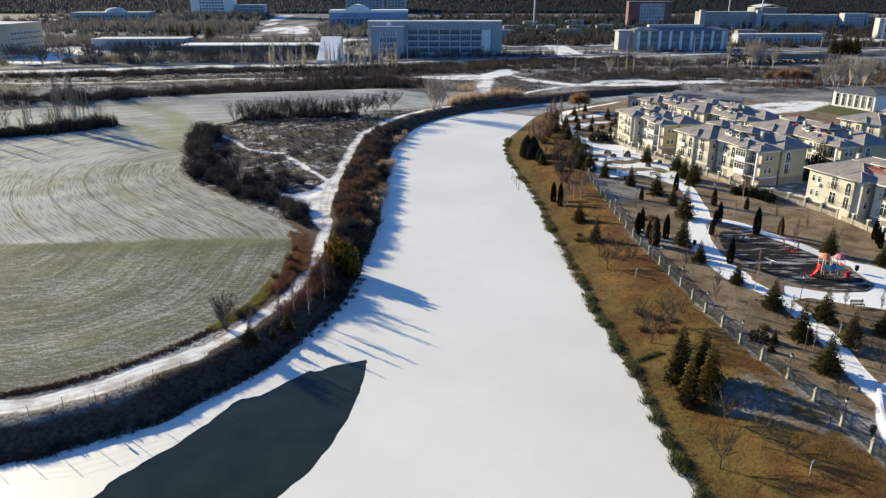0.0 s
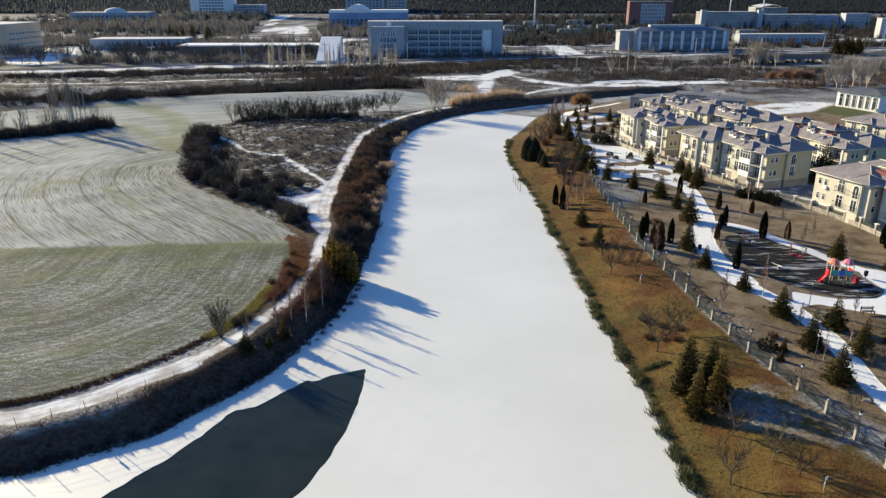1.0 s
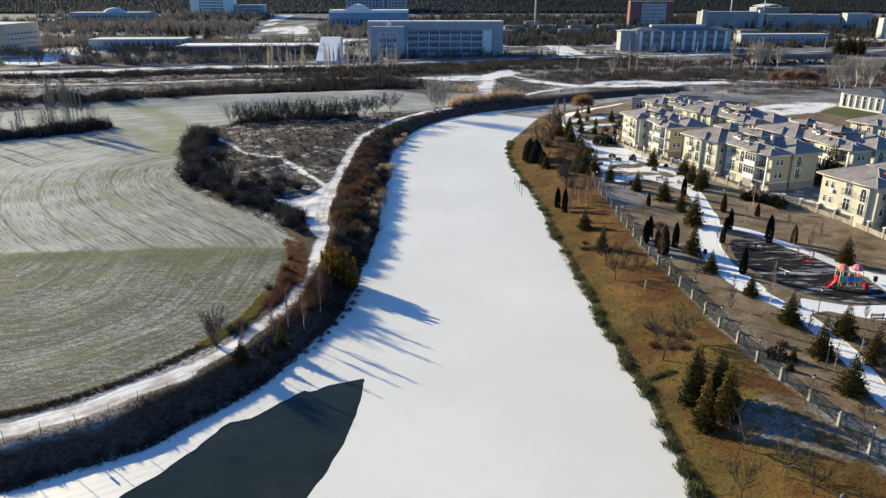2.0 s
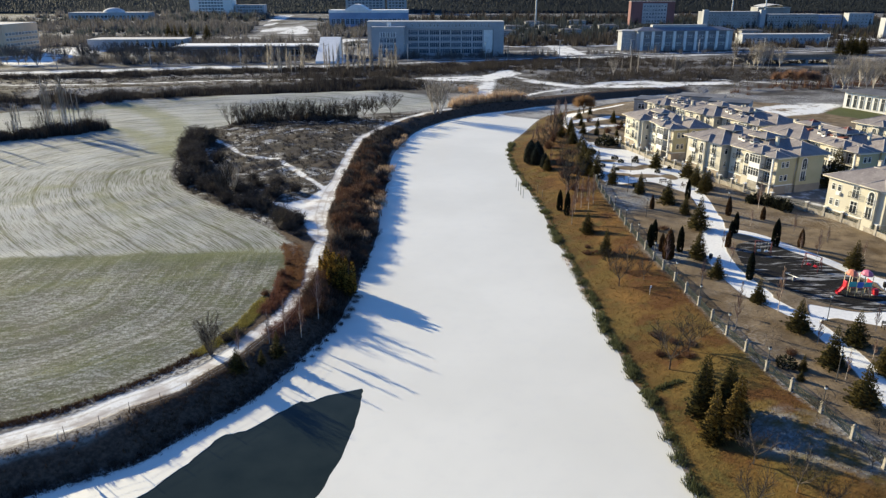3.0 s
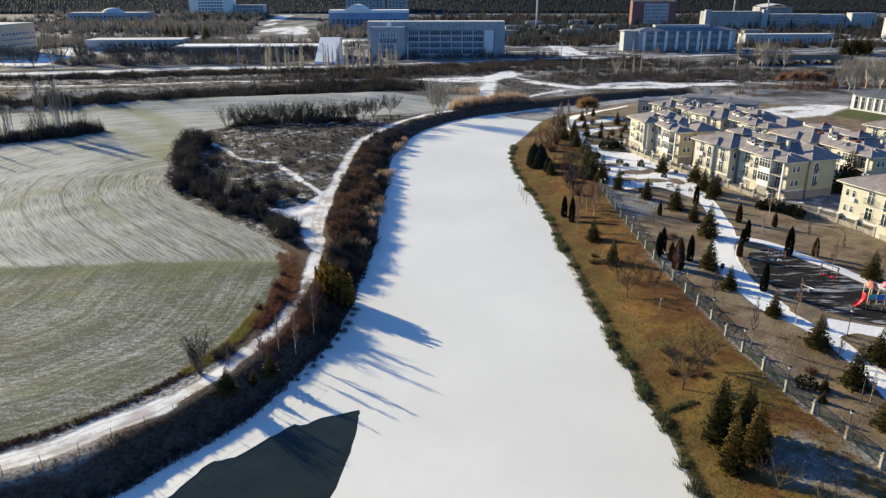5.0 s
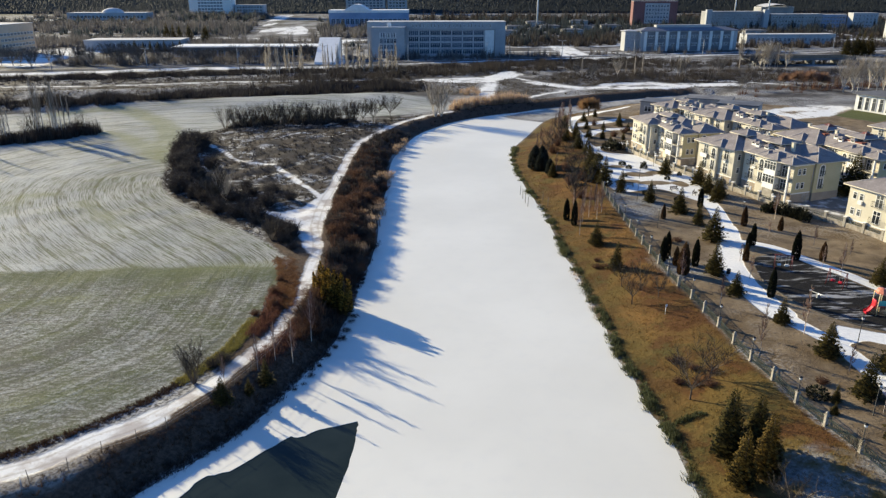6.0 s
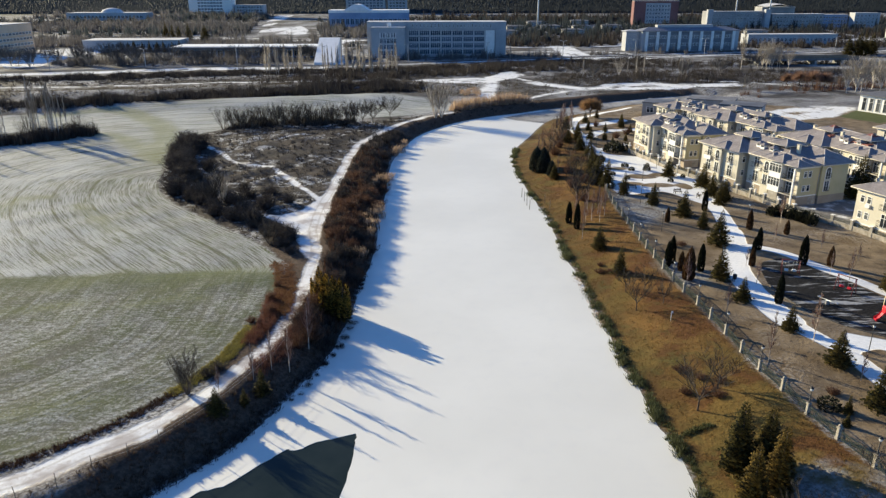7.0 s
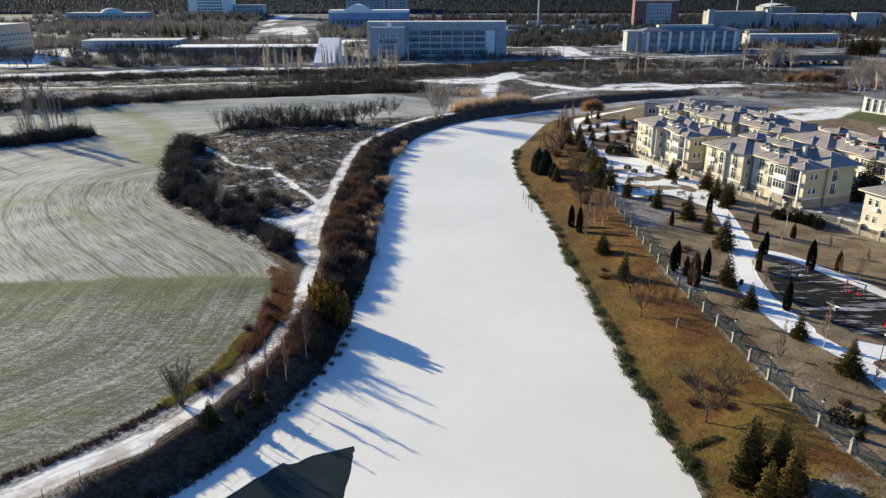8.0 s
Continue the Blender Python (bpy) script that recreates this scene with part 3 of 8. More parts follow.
def ease(u):
    u = np.clip(u, 0, 1)
    return u * u * (3 - 2 * u)


def lie(px, py):
    """The height of the ground."""
    px, py = np.asarray(px, float), np.asarray(py, float)
    d = plot_distance(px, py, RIVER)
    dw, de = seg_distance(px, py, SHORE_WEST), seg_distance(px, py, SHORE_EAST)
    rise = np.where(dw < de, 2.0 * ease((d + 0.4) / (4.7 + 0.5 * ease((px + 31) / 8))), 2.0 * ease((d + 0.5) / 13.0) * 0.6 + 0.8 * np.clip((d + 0.2) / 12, 0, 1))
    lumps = 0.12 * np.sin(px * 0.37 + 1.3 * np.sin(py * 0.21)) * np.sin(py * 0.31 + 0.5) * ease((d - 2) / 4)
    z = np.where(d > -0.4, rise + lumps, -0.9 * ease((-d - 0.4) / 2.0))
    # scrub knoll, levee and the wooded hills behind the campus
    z = z + 1.2 * np.exp(-(((px + 42) / 20) ** 2 + ((py - 196) / 22) ** 2))
    knoll = np.clip(-plot_distance(px, py, SCRUB), 0, 6) / 6
    z = z + knoll * 0.45 * np.abs(np.sin(px * 0.42 + 1.9 * np.sin(py * 0.17)) * np.sin(py * 0.33 + 1.4 * np.sin(px * 0.23)))
    levee = py - (320 + 0.22 * px)
    z = z + (1.6 * np.exp(-(levee / 9) ** 2) + 1.8 * np.exp(-((levee + 38) / 12) ** 2)) * ease((10 - px) / 40)
    z = z + 3.0 * ease((py - 560) / 300) + 95 * ease((py - 1120) / 1500) + 170 * ease((py - 1900) / 2200)
    z = z + 14 * np.sin(px * 0.004 + 1) * ease((py - 1250) / 700)
    return z


def axis(stops):
    vals = []
    for a, b, step in stops:
        n = max(1, round((b - a) / step))
        vals += [a + (b - a) * i / n for i in range(n)]
    return np.array(vals + [stops[-1][1]])


def sheet(name, xs, ys, zf, material):
    gx, gy = np.meshgrid(xs, ys)
    px, py = gx.ravel(), gy.ravel()
    pz = zf(px, py)
    nx, ny = len(xs), len(ys)
    i = np.arange(nx * ny).reshape(ny, nx)
    faces = np.stack([i[:-1, :-1], i[:-1, 1:], i[1:, 1:], i[1:, :-1]], -1).reshape(-1, 4)
    me = bpy.data.meshes.new(name)
    me.from_pydata(np.stack([px, py, pz], 1).tolist(), [], faces.tolist())
    me.polygons.foreach_set("use_smooth", np.ones(len(faces), bool))
    me.materials.append(material)
    return new(name, me), me, px, py


def store(me, name, values):
    a = me.attributes.new(name, "FLOAT", "POINT")
    a.data.foreach_set("value", np.asarray(values, np.float32))


def build_ground():
    xs = axis([(-4500, -600, 300), (-600, -150, 18), (-150, -75, 2.5), (-75, 82, 0.8), (82, 150, 2.5), (150, 600, 15), (600, 4500, 300)])
    ys = axis([(-900, 0, 150), (0, 40, 5), (40, 165, 0.8), (165, 300, 1.6), (300, 540, 4), (540, 1200, 25), (1200, 4700, 140)])
    ob, me, px, py = sheet("ground", xs, ys, lie, GROUND)
    tagged(ob, "frosty winter farmland, scrub and dry park lawn beside a river", "ground", kind="structure")
    far = 400.0

    def ways(items):
        best = np.full(px.shape, far)
        for line, half in items:
            best = np.minimum(best, seg_distance(px, py, line) - half)
        return best

    def plots(items):
        best = np.full(px.shape, far)
        for poly in items:
            best = np.minimum(best, plot_distance(px, py, poly))
        return best

    store(me, "d_field", plots([FIELD]))
    store(me, "d_edge", seg_distance(px, py, FIELD_EDGE[36:67]))
    store(me, "d_verge", seg_distance(px, py, FIELD_EDGE[4:44]))
    store(me, "d_low", py - 107.5 - 0.04 * (px + 50))
    store(me, "d_green", np.minimum(plots(GREENS), ways(GREEN_WAYS)))
    store(me, "d_scrub", plots([SCRUB]))
    store(me, "d_bank", plots([BANK, VERGE_PLOT]))
    store(me, "d_slope", plots([SLOPE]))
    store(me, "d_shore", seg_distance(px, py, SHORE_EAST))
    store(me, "d_lawn", plots([LAWN]))
    store(me, "d_yard", plots([YARD]))
    store(me, "d_track", np.minimum(ways([(TRACK[:34], 1.35), (TRACK[30:], 0.86), (TRACK_NORTH, 1.0), (TRACK_WEST, 0.62), (SCRUB_PATH, 0.35)]), plots([JUNCTION])))
    beds = np.full(px.shape, far)
    for (cx, cy), a, b in BEDS:
        beds = np.minimum(beds, (np.hypot((px - cx) / a, (py - cy) / b) - 1) * min(a, b))
    store(me, "d_bed", beds)
    store(me, "d_walk", np.minimum(ways([(WALK[:40], 1.25), (WALK[36:56], 1.9), (WALK[52:], 1.5), (WALK_EAST, 1.1)] + SIDE_WALKS), plots([PLAZA, GARDEN, ROUNDEL])))
    store(me, "d_far_snow", np.minimum(ways(FAR_WAYS), plots(SNOW_PLOTS)))
    store(me, "d_rubber", plots([RUBBER]))
    store(me, "d_road", ways([(ROAD_FAR, 3.0)]))
    store(me, "d_wood", 1160 + 0.1 * px - py)
    store(me, "d_turf", plots([[(124, 239), (138, 253), (146, 240), (130, 226)]]))
    store(me, "d_rut", np.minimum(seg_distance(px, py, TRACK), seg_distance(px, py, TRACK_NORTH)))
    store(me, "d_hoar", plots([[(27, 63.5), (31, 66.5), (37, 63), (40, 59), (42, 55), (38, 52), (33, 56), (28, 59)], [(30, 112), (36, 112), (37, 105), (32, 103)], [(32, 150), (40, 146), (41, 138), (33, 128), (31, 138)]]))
    return ob


def build_ice():
    rng = random.Random(4)
    top = [p for p in SHORE_WEST if p[1] < 266]
    east = [p for p in SHORE_EAST if p[1] < 239]
    outer = []
    for x, y in top + [(36, 263.5), (26, 256), (19, 249), (22, 244.5), (27, 241)] + east[::-1] + [(-150, -60)]:
        outer.append((x, y))
    rough = lambda pts: [(x + rng.uniform(-0.12, 0.12), y + rng.uniform(-0.12, 0.12)) for x, y in pts]
    hole = rough(THAW)
    from mathutils.geometry import tessellate_polygon
    loops = [[Vector((x, y, 0)) for x, y in outer], [Vector((x, y, 0)) for x, y in hole]]
    flat = [v for loop in loops for v in loop]
    tris = tessellate_polygon(loops)
    me = bpy.data.meshes.new("river_ice")
    n = len(flat)
    verts = [(v.x, v.y, 0.0) for v in flat] + [(v.x, v.y, -0.05) for v in flat]
    faces = []
    for a, b, c in tris:
        up = (flat[b] - flat[a]).cross(flat[c] - flat[a]).z > 0
        faces += [(a, b, c) if up else (a, c, b)]
    start = 0
    for loop in loops:
        k = len(loop)
        for i in range(k):
            a, b = start + i, start + (i + 1) % k
            faces.append((a, b, b + n, a + n))
        start += k
    me.from_pydata(verts, [], faces)
    me.materials.append(ICE)
    px, py = np.array([v[0] for v in verts]), np.array([v[1] for v in verts])
    store(me, "d_shore", np.full(len(verts), 9.0))
    return tagged(new("river_ice", me), "white snow-covered ice on the river", "ice", kind="structure")


def build_water():
    ob, me, px, py = sheet("water", axis([(-160, 130, 29)]), axis([(-70, 320, 39)]), lambda x, y: np.full(x.shape, -0.042), WATER)
    return tagged(ob, "dark open water where the river ice has thawed", "water", kind="structure")


def build_thin_ice():
    ring = [p for p in SHORE_WEST if p[1] > 226] + [p for p in SHORE_EAST if p[1] > 226][::-1]
    me = bpy.data.meshes.new("thin_ice")
    top = [(x, y, -0.012) for x, y in ring]
    n = len(ring)
    me.from_pydata(top + [(x, y, -0.036) for x, y in ring], [], [tuple(range(n))[::-1]] + [(i, (i + 1) % n, (i + 1) % n + n, i + n) for i in range(n)])
    me.materials.append(THIN_ICE)
    return tagged(new("thin_ice", me), "thin grey-brown ice at the river bend", "ice", kind="structure")


ground = build_ground()
build_thin_ice()
build_ice()
build_water()


def at_ground(x, y, sink=0.0):
    return float(lie(np.array([x]), np.array([y]))[0]) - sink

# ---- kit ----
def finish(bm, name, materials, smooth=False):
    me = bpy.data.meshes.new(name)
    bm.normal_update()
    bm.to_mesh(me)
    bm.free()
    for m in materials if isinstance(materials, (list, tuple)) else [materials]:
        me.materials.append(m)
    if smooth:
        me.polygons.foreach_set("use_smooth", np.ones(len(me.polygons), bool))
    return me


def part(name, data, material, parent, label="", m=None, smooth=False):
    """One mesh object under a thing or under a part."""
    me = data if isinstance(data, bpy.types.Mesh) else finish(data, name, material, smooth)
    ob = new(name, me)
    ob.parent = parent
    if m is not None:
        ob.matrix_basis = m
    if label:
        tagged(ob, label)
    return ob


def thing(name, m, label, category, group="", kind=""):
    ob = new(name)
    ob.empty_display_size = 0.2
    ob.matrix_basis = m
    return tagged(ob, label, category, group, kind)


def add_box(bm, x0, y0, z0, x1, y1, z1, bevel=0.0, mi=0):
    vs = [bm.verts.new(c) for c in ((x0, y0, z0), (x1, y0, z0), (x1, y1, z0), (x0, y1, z0), (x0, y0, z1), (x1, y0, z1), (x1, y1, z1), (x0, y1, z1))]
    fs = [bm.faces.new([vs[i] for i in q]) for q in ((0, 3, 2, 1), (4, 5, 6, 7), (0, 1, 5, 4), (1, 2, 6, 5), (2, 3, 7, 6), (3, 0, 4, 7))]
    for f in fs:
        f.material_index = mi
    if bevel:
        bmesh.ops.bevel(bm, geom=list({e for f in fs for e in f.edges}), offset=bevel, segments=1, affect="EDGES")
    return bm


def box(x0, y0, z0, x1, y1, z1, bevel=0.0):
    return add_box(bmesh.new(), x0, y0, z0, x1, y1, z1, bevel)


def add_tube(bm, pts, radii, sides=5, cap=True, mi=0):
    """A tapered tube along the points."""
    rings = []
    for i, p in enumerate(pts):
        p = Vector(p)
        way = (Vector(pts[min(i + 1, len(pts) - 1)]) - Vector(pts[max(i - 1, 0)])).normalized()
        side = way.cross(Vector((0, 0, 1)) if abs(way.z) < 0.9 else Vector((1, 0, 0))).normalized()
        other = way.cross(side)
        rings.append([bm.verts.new(p + radii[i] * (math.cos(2 * math.pi * k / sides) * side + math.sin(2 * math.pi * k / sides) * other)) for k in range(sides)])
    for a, b in zip(rings, rings[1:]):
        for k in range(sides):
            f = bm.faces.new((a[k], a[(k + 1) % sides], b[(k + 1) % sides], b[k]))
            f.smooth, f.material_index = True, mi
    if cap and sides > 2:
        bm.faces.new(rings[-1]).material_index = mi
        bm.faces.new(rings[0][::-1]).material_index = mi
    return bm


def tube(pts, radii, sides=6):
    return add_tube(bmesh.new(), pts, radii, sides)


class Soup:
    """Many small faces gathered quickly into one mesh."""

    def __init__(self):
        self.v, self.f = [], []

    def tri(self, a, b, c):
        k = len(self.v)
        self.v += [a, b, c]
        self.f.append((k, k + 1, k + 2))

    def quad(self, a, b, c, d):
        k = len(self.v)
        self.v += [a, b, c, d]
        self.f.append((k, k + 1, k + 2, k + 3))

    def blade(self, foot, tip, width, rng):
        foot, tip = Vector(foot), Vector(tip)
        side = (tip - foot).cross(Vector((rng.uniform(-1, 1), rng.uniform(-1, 1), rng.uniform(-0.3, 0.3))))
        side = side.normalized() * width * 0.5 if side.length > 1e-6 else Vector((width * 0.5, 0, 0))
        self.tri(tuple(foot - side), tuple(foot + side), tuple(tip))

    def twig(self, pts, radii):
        """A three-sided rod."""
        k = len(self.v)
        for i, p in enumerate(pts):
            way = (pts[min(i + 1, len(pts) - 1)] - pts[max(i - 1, 0)]).normalized()
            side = way.cross(Vector((0.3, 0.2, 1)) if abs(way.z) < 0.9 else Vector((1, 0, 0.1))).normalized()
            other = way.cross(side)
            for j in range(3):
                a = 2.0944 * j
                self.v.append(tuple(p + radii[i] * (math.cos(a) * side + math.sin(a) * other)))
        for i in range(len(pts) - 1):
            for j in range(3):
                a, b = k + 3 * i + j, k + 3 * i + (j + 1) % 3
                self.f.append((a, b, b + 3, a + 3))

    def mesh(self, name, material):
        me = bpy.data.meshes.new(name)
        me.from_pydata(self.v, [], self.f)
        me.materials.append(material)
        return me

# ---- plants ----
def spruce_crown(h, r, seed, lean=0.75, dense=1.0, stripe=0.22):
    """Drooping whorls of needle sprays round an upright stem."""
    rng, s = random.Random(seed), Soup()
    levels = int(h * 5.2 * dense)
    for i in range(levels):
        u = (i + 0.4) / levels
        z = h * (0.05 + 0.93 * u)
        reach = r * (1 - u) ** lean * rng.uniform(0.78, 1.12) + 0.08
        count = max(4, int(11 * dense * (1 - u) + 4))
        turn = rng.uniform(0, 6.3)
        for k in range(count):
            a = turn + 2 * math.pi * k / count + rng.uniform(-0.25, 0.25)
            reach_k = reach * rng.uniform(0.6, 1.12)
            out = Vector((math.cos(a), math.sin(a), 0))
            side = Vector((-out.y, out.x, 0))
            foot = Vector((0, 0, z)) + out * 0.05
            tip = foot + out * reach_k + Vector((0, 0, reach_k * rng.uniform(-0.32, 0.18)))
            for q in range(3):
                w = rng.uniform(0.3, 0.95)
                mid = foot.lerp(tip, w)
                spread = reach_k * rng.uniform(0.16, 0.34) * (1.15 - 0.5 * w)
                up = Vector((0, 0, rng.uniform(-0.06, 0.14) * reach_k))
                end = mid + out * spread * 0.9 + up
                s.tri(tuple(mid - side * spread), tuple(mid + side * spread * 0.2 - Vector((0, 0, 0.10))), tuple(end))
                s.tri(tuple(mid + side * spread), tuple(mid - side * spread * 0.2 + Vector((0, 0, 0.10))), tuple(end - up * 0.5))
    s.twig([Vector((0, 0, h * 0.93)), Vector((0.01, 0, h * 1.03))], [0.035, 0.008])
    return s


def column_crown(h, r, seed, blunt=2.6):
    """A narrow upright crown of scale leaves."""
    rng, s = random.Random(seed), Soup()
    for i in range(int(240 * h * r * 1.6)):
        u = rng.random() ** 0.9
        z = h * (0.04 + 0.96 * u)
        rad = r * min(1, (u * 7 + 0.5)) * (1 - u ** blunt) ** 0.8 * rng.uniform(0.75, 1.06)
        a = rng.uniform(0, 6.3)
        foot = Vector((math.cos(a) * rad * 0.75, math.sin(a) * rad * 0.75, z - rng.uniform(0.1, 0.3)))
        tip = Vector((math.cos(a) * rad, math.sin(a) * rad, z + rng.uniform(0.12, 0.35)))
        s.blade(foot, tip, rng.uniform(0.12, 0.24), rng)
    return s


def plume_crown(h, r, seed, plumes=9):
    """A feathery evergreen of several upright spires of unequal height, and the tips on them that are coloured as
    sunlit.
    """
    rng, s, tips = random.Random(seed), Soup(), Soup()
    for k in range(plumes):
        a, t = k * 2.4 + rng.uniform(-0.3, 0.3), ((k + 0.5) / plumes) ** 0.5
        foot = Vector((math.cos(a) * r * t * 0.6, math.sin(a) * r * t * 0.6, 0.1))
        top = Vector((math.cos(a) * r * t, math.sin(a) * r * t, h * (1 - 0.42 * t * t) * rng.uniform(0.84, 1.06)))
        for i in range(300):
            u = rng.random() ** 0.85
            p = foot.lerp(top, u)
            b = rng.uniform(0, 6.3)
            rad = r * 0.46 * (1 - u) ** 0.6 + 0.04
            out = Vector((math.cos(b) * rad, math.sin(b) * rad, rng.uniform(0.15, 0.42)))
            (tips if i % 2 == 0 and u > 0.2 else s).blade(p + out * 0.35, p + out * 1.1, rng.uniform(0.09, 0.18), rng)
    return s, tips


def dome_soup(r, h, z, seed, count=900):
    """A round head of fine twigs that all spring from one point."""
    rng, s = random.Random(seed), Soup()
    for i in range(count):
        a, up = rng.uniform(0, 6.3), rng.uniform(-0.35, 1.0)
        flat = math.sqrt(max(0.0, 1 - up * up))
        way = Vector((math.cos(a) * flat * r, math.sin(a) * flat * r, up * h))
        k = rng.uniform(0.8, 1.06)
        s.blade(Vector((0, 0, z)) + way * rng.uniform(0.1, 0.5), Vector((0, 0, z)) + way * k, rng.uniform(0.08, 0.16), rng)
    return s


def bare_limbs(h, seed, spread=0.55, depth=4, forks=4, trunk=0.035, bare=0.28, upright=0.35, fine=0.0027):
    """Trunk and limbs of a leafless tree: a short trunk, long limbs that fan out, finer branches and twigs on them."""
    rng, wood, twigs = random.Random(seed), Soup(), Soup()
    fork = h * bare

    def limb(p, way, length, radius, level):
        sway = Vector((rng.uniform(-1, 1), rng.uniform(-1, 1), rng.uniform(-0.2, 0.5))) * length * 0.10
        mid = p + way * length * 0.5 + sway
        end = p + way * length + sway * 0.6 + Vector((0, 0, upright * length * 0.25))
        (wood if level < 2 else twigs).twig([p, mid, end], [radius, radius * 0.75, radius * 0.35])
        if level == 3:
            return
        count = (forks + 3, forks + 1)[level - 1]
        for k in range(count):
            u = 0.25 + 0.75 * (k + rng.random()) / count
            start = p.lerp(mid, u * 2) if u < 0.5 else mid.lerp(end, u * 2 - 1)
            a = rng.uniform(0, 6.3)
            turn = (way * 0.65 + Vector((math.cos(a), math.sin(a), rng.uniform(-0.2, 0.5))) * 0.65 + Vector((0, 0, upright * 0.4))).normalized()
            limb(start, turn, length * rng.uniform(0.28, 0.5) * (1.15 - 0.4 * u), max(radius * 0.5, h * fine), level + 1)

    top = Vector((rng.uniform(-0.03, 0.03) * h, rng.uniform(-0.03, 0.03) * h, fork))
    wood.twig([Vector((0, 0, -0.1)), top * 0.5, top], [h * trunk * 0.62, h * trunk * 0.5, h * trunk * 0.42])
    for k in range(forks + 2):
        a = 6.28 * k / (forks + 2) + rng.uniform(-0.4, 0.4)
        way = Vector((math.cos(a) * spread, math.sin(a) * spread, rng.uniform(0.5, 1.0))).normalized()
        limb(top * rng.uniform(0.75, 1.0), way, (h - fork) * rng.uniform(0.7, 1.0), h * trunk * 0.28, 1)
    peak = max(v[2] for v in twigs.v)
    for soup in (wood, twigs):
        soup.v = [(x, y, z * h / peak) for x, y, z in soup.v]
    return wood, twigs


def stool_limbs(h, seed, stems=16, tilt=38, twigs_each=11, thick=0.0075, bole=0.0):
    """Straight stems fanning out of one foot, each with finer upright twigs."""
    rng, wood, twigs = random.Random(seed), Soup(), Soup()
    root = Vector((rng.uniform(-0.03, 0.03) * h, rng.uniform(-0.03, 0.03) * h, h * bole))
    if bole:
        wood.twig([Vector((0, 0, -0.1)), root * 0.5, root * 1.05], [h * thick * 2.6, h * thick * 2.1, h * thick * 1.5])
    for k in range(stems):
        a, t = 2.4 * k + rng.uniform(-0.4, 0.4), radians(tilt) * math.sqrt((k + 0.5) / stems) * rng.uniform(0.85, 1.05)
        way = Vector((math.cos(a) * math.sin(t), math.sin(a) * math.sin(t), math.cos(t)))
        length = h * (1 - bole) * rng.uniform(0.8, 1.03) / max(0.8, math.cos(t) + 0.1)
        foot = Vector((math.cos(a), math.sin(a), 0)) * h * 0.02 * (bole == 0) + root * rng.uniform(0.75, 1.05) - Vector((0, 0, 0.1 * (bole == 0)))
        mid, top = foot + way * length * 0.5, foot + way * length * 0.95 + Vector((0, 0, length * 0.06))
        wood.twig([foot, mid, top], [h * thick, h * thick * 0.7, h * thick * 0.2])
        for j in range(twigs_each):
            u, b = rng.uniform(0.3, 0.96), rng.uniform(0, 6.3)
            p = foot.lerp(mid, u * 2) if u < 0.5 else mid.lerp(top, u * 2 - 1)
            turn = (way + Vector((math.cos(b), math.sin(b), rng.uniform(0, 0.6))) * 0.55).normalized()
            q = p + turn * h * rng.uniform(0.10, 0.24) * (1.2 - 0.6 * u)
            twigs.twig([p, q], [h * thick * 0.5, h * thick * 0.2])
            for _ in range(2):
                r = p.lerp(q, rng.uniform(0.3, 0.9))
                twigs.twig([r, r + (turn + Vector((rng.uniform(-0.6, 0.6), rng.uniform(-0.6, 0.6), 0.2))) * h * 0.08], [h * thick * 0.34, h * thick * 0.15])
    return wood, twigs


def poplar_limbs(h, seed, width=0.06, bough=0.0042, stem_r=0.014, count=40, reach=1.0):
    rng, wood, twigs = random.Random(seed), Soup(), Soup()
    pts = [Vector((rng.uniform(-0.02, 0.02) * h * u, rng.uniform(-0.02, 0.02) * h * u, h * u - 0.1 * (u == 0))) for u in (0, 0.3, 0.6, 0.85, 1.0)]
    wood.twig(pts, [h * stem_r, h * stem_r * 0.85, h * stem_r * 0.65, h * stem_r * 0.4, h * stem_r * 0.12])
    for k in range(count):
        u = rng.uniform(0.22, 0.94)
        a = rng.uniform(0, 6.3)
        z = h * u
        out = Vector((math.cos(a), math.sin(a), 0))
        length = reach * h * rng.uniform(0.12, 0.24) * (1.15 - u)
        p = Vector((0, 0, z))
        q = p + out * length * width * 4 + Vector((0, 0, length))
        twigs.twig([p, p.lerp(q, 0.5) + out * length * 0.06, q], [h * bough, h * bough * 0.85, h * bough * 0.4])
        for j in range(7):
            w = rng.uniform(0.2, 0.95)
            start = p.lerp(q, w)
            twigs.twig([start, start + Vector((rng.uniform(-0.3, 0.3), rng.uniform(-0.3, 0.3), 1)) * length * 0.42], [h * bough * 0.62, h * bough * 0.25])
    return wood, twigs


def bush_soup(r, h, seed, count=150, width=0.035, droop=0.0):
    """A leafless or dry bush: rods fanning out of one root, with finer ones on them."""
    rng, s = random.Random(seed), Soup()
    for i in range(count):
        a, t = rng.uniform(0, 6.3), rng.random() ** 0.6
        top = Vector((math.cos(a) * r * t, math.sin(a) * r * t, h * rng.uniform(0.55, 1.05) * (1 - 0.45 * t * t)))
        foot = Vector((math.cos(a) * r * t * 0.35, math.sin(a) * r * t * 0.35, -0.05))
        s.blade(foot, top, width * 1.6, rng)
        for j in range(3):
            w = rng.uniform(0.35, 0.95)
            p = foot.lerp(top, w)
            s.blade(p, p + Vector((rng.uniform(-1, 1), rng.uniform(-1, 1), rng.uniform(-0.2 - droop, 0.9))) * h * 0.26, width, rng)
    return s


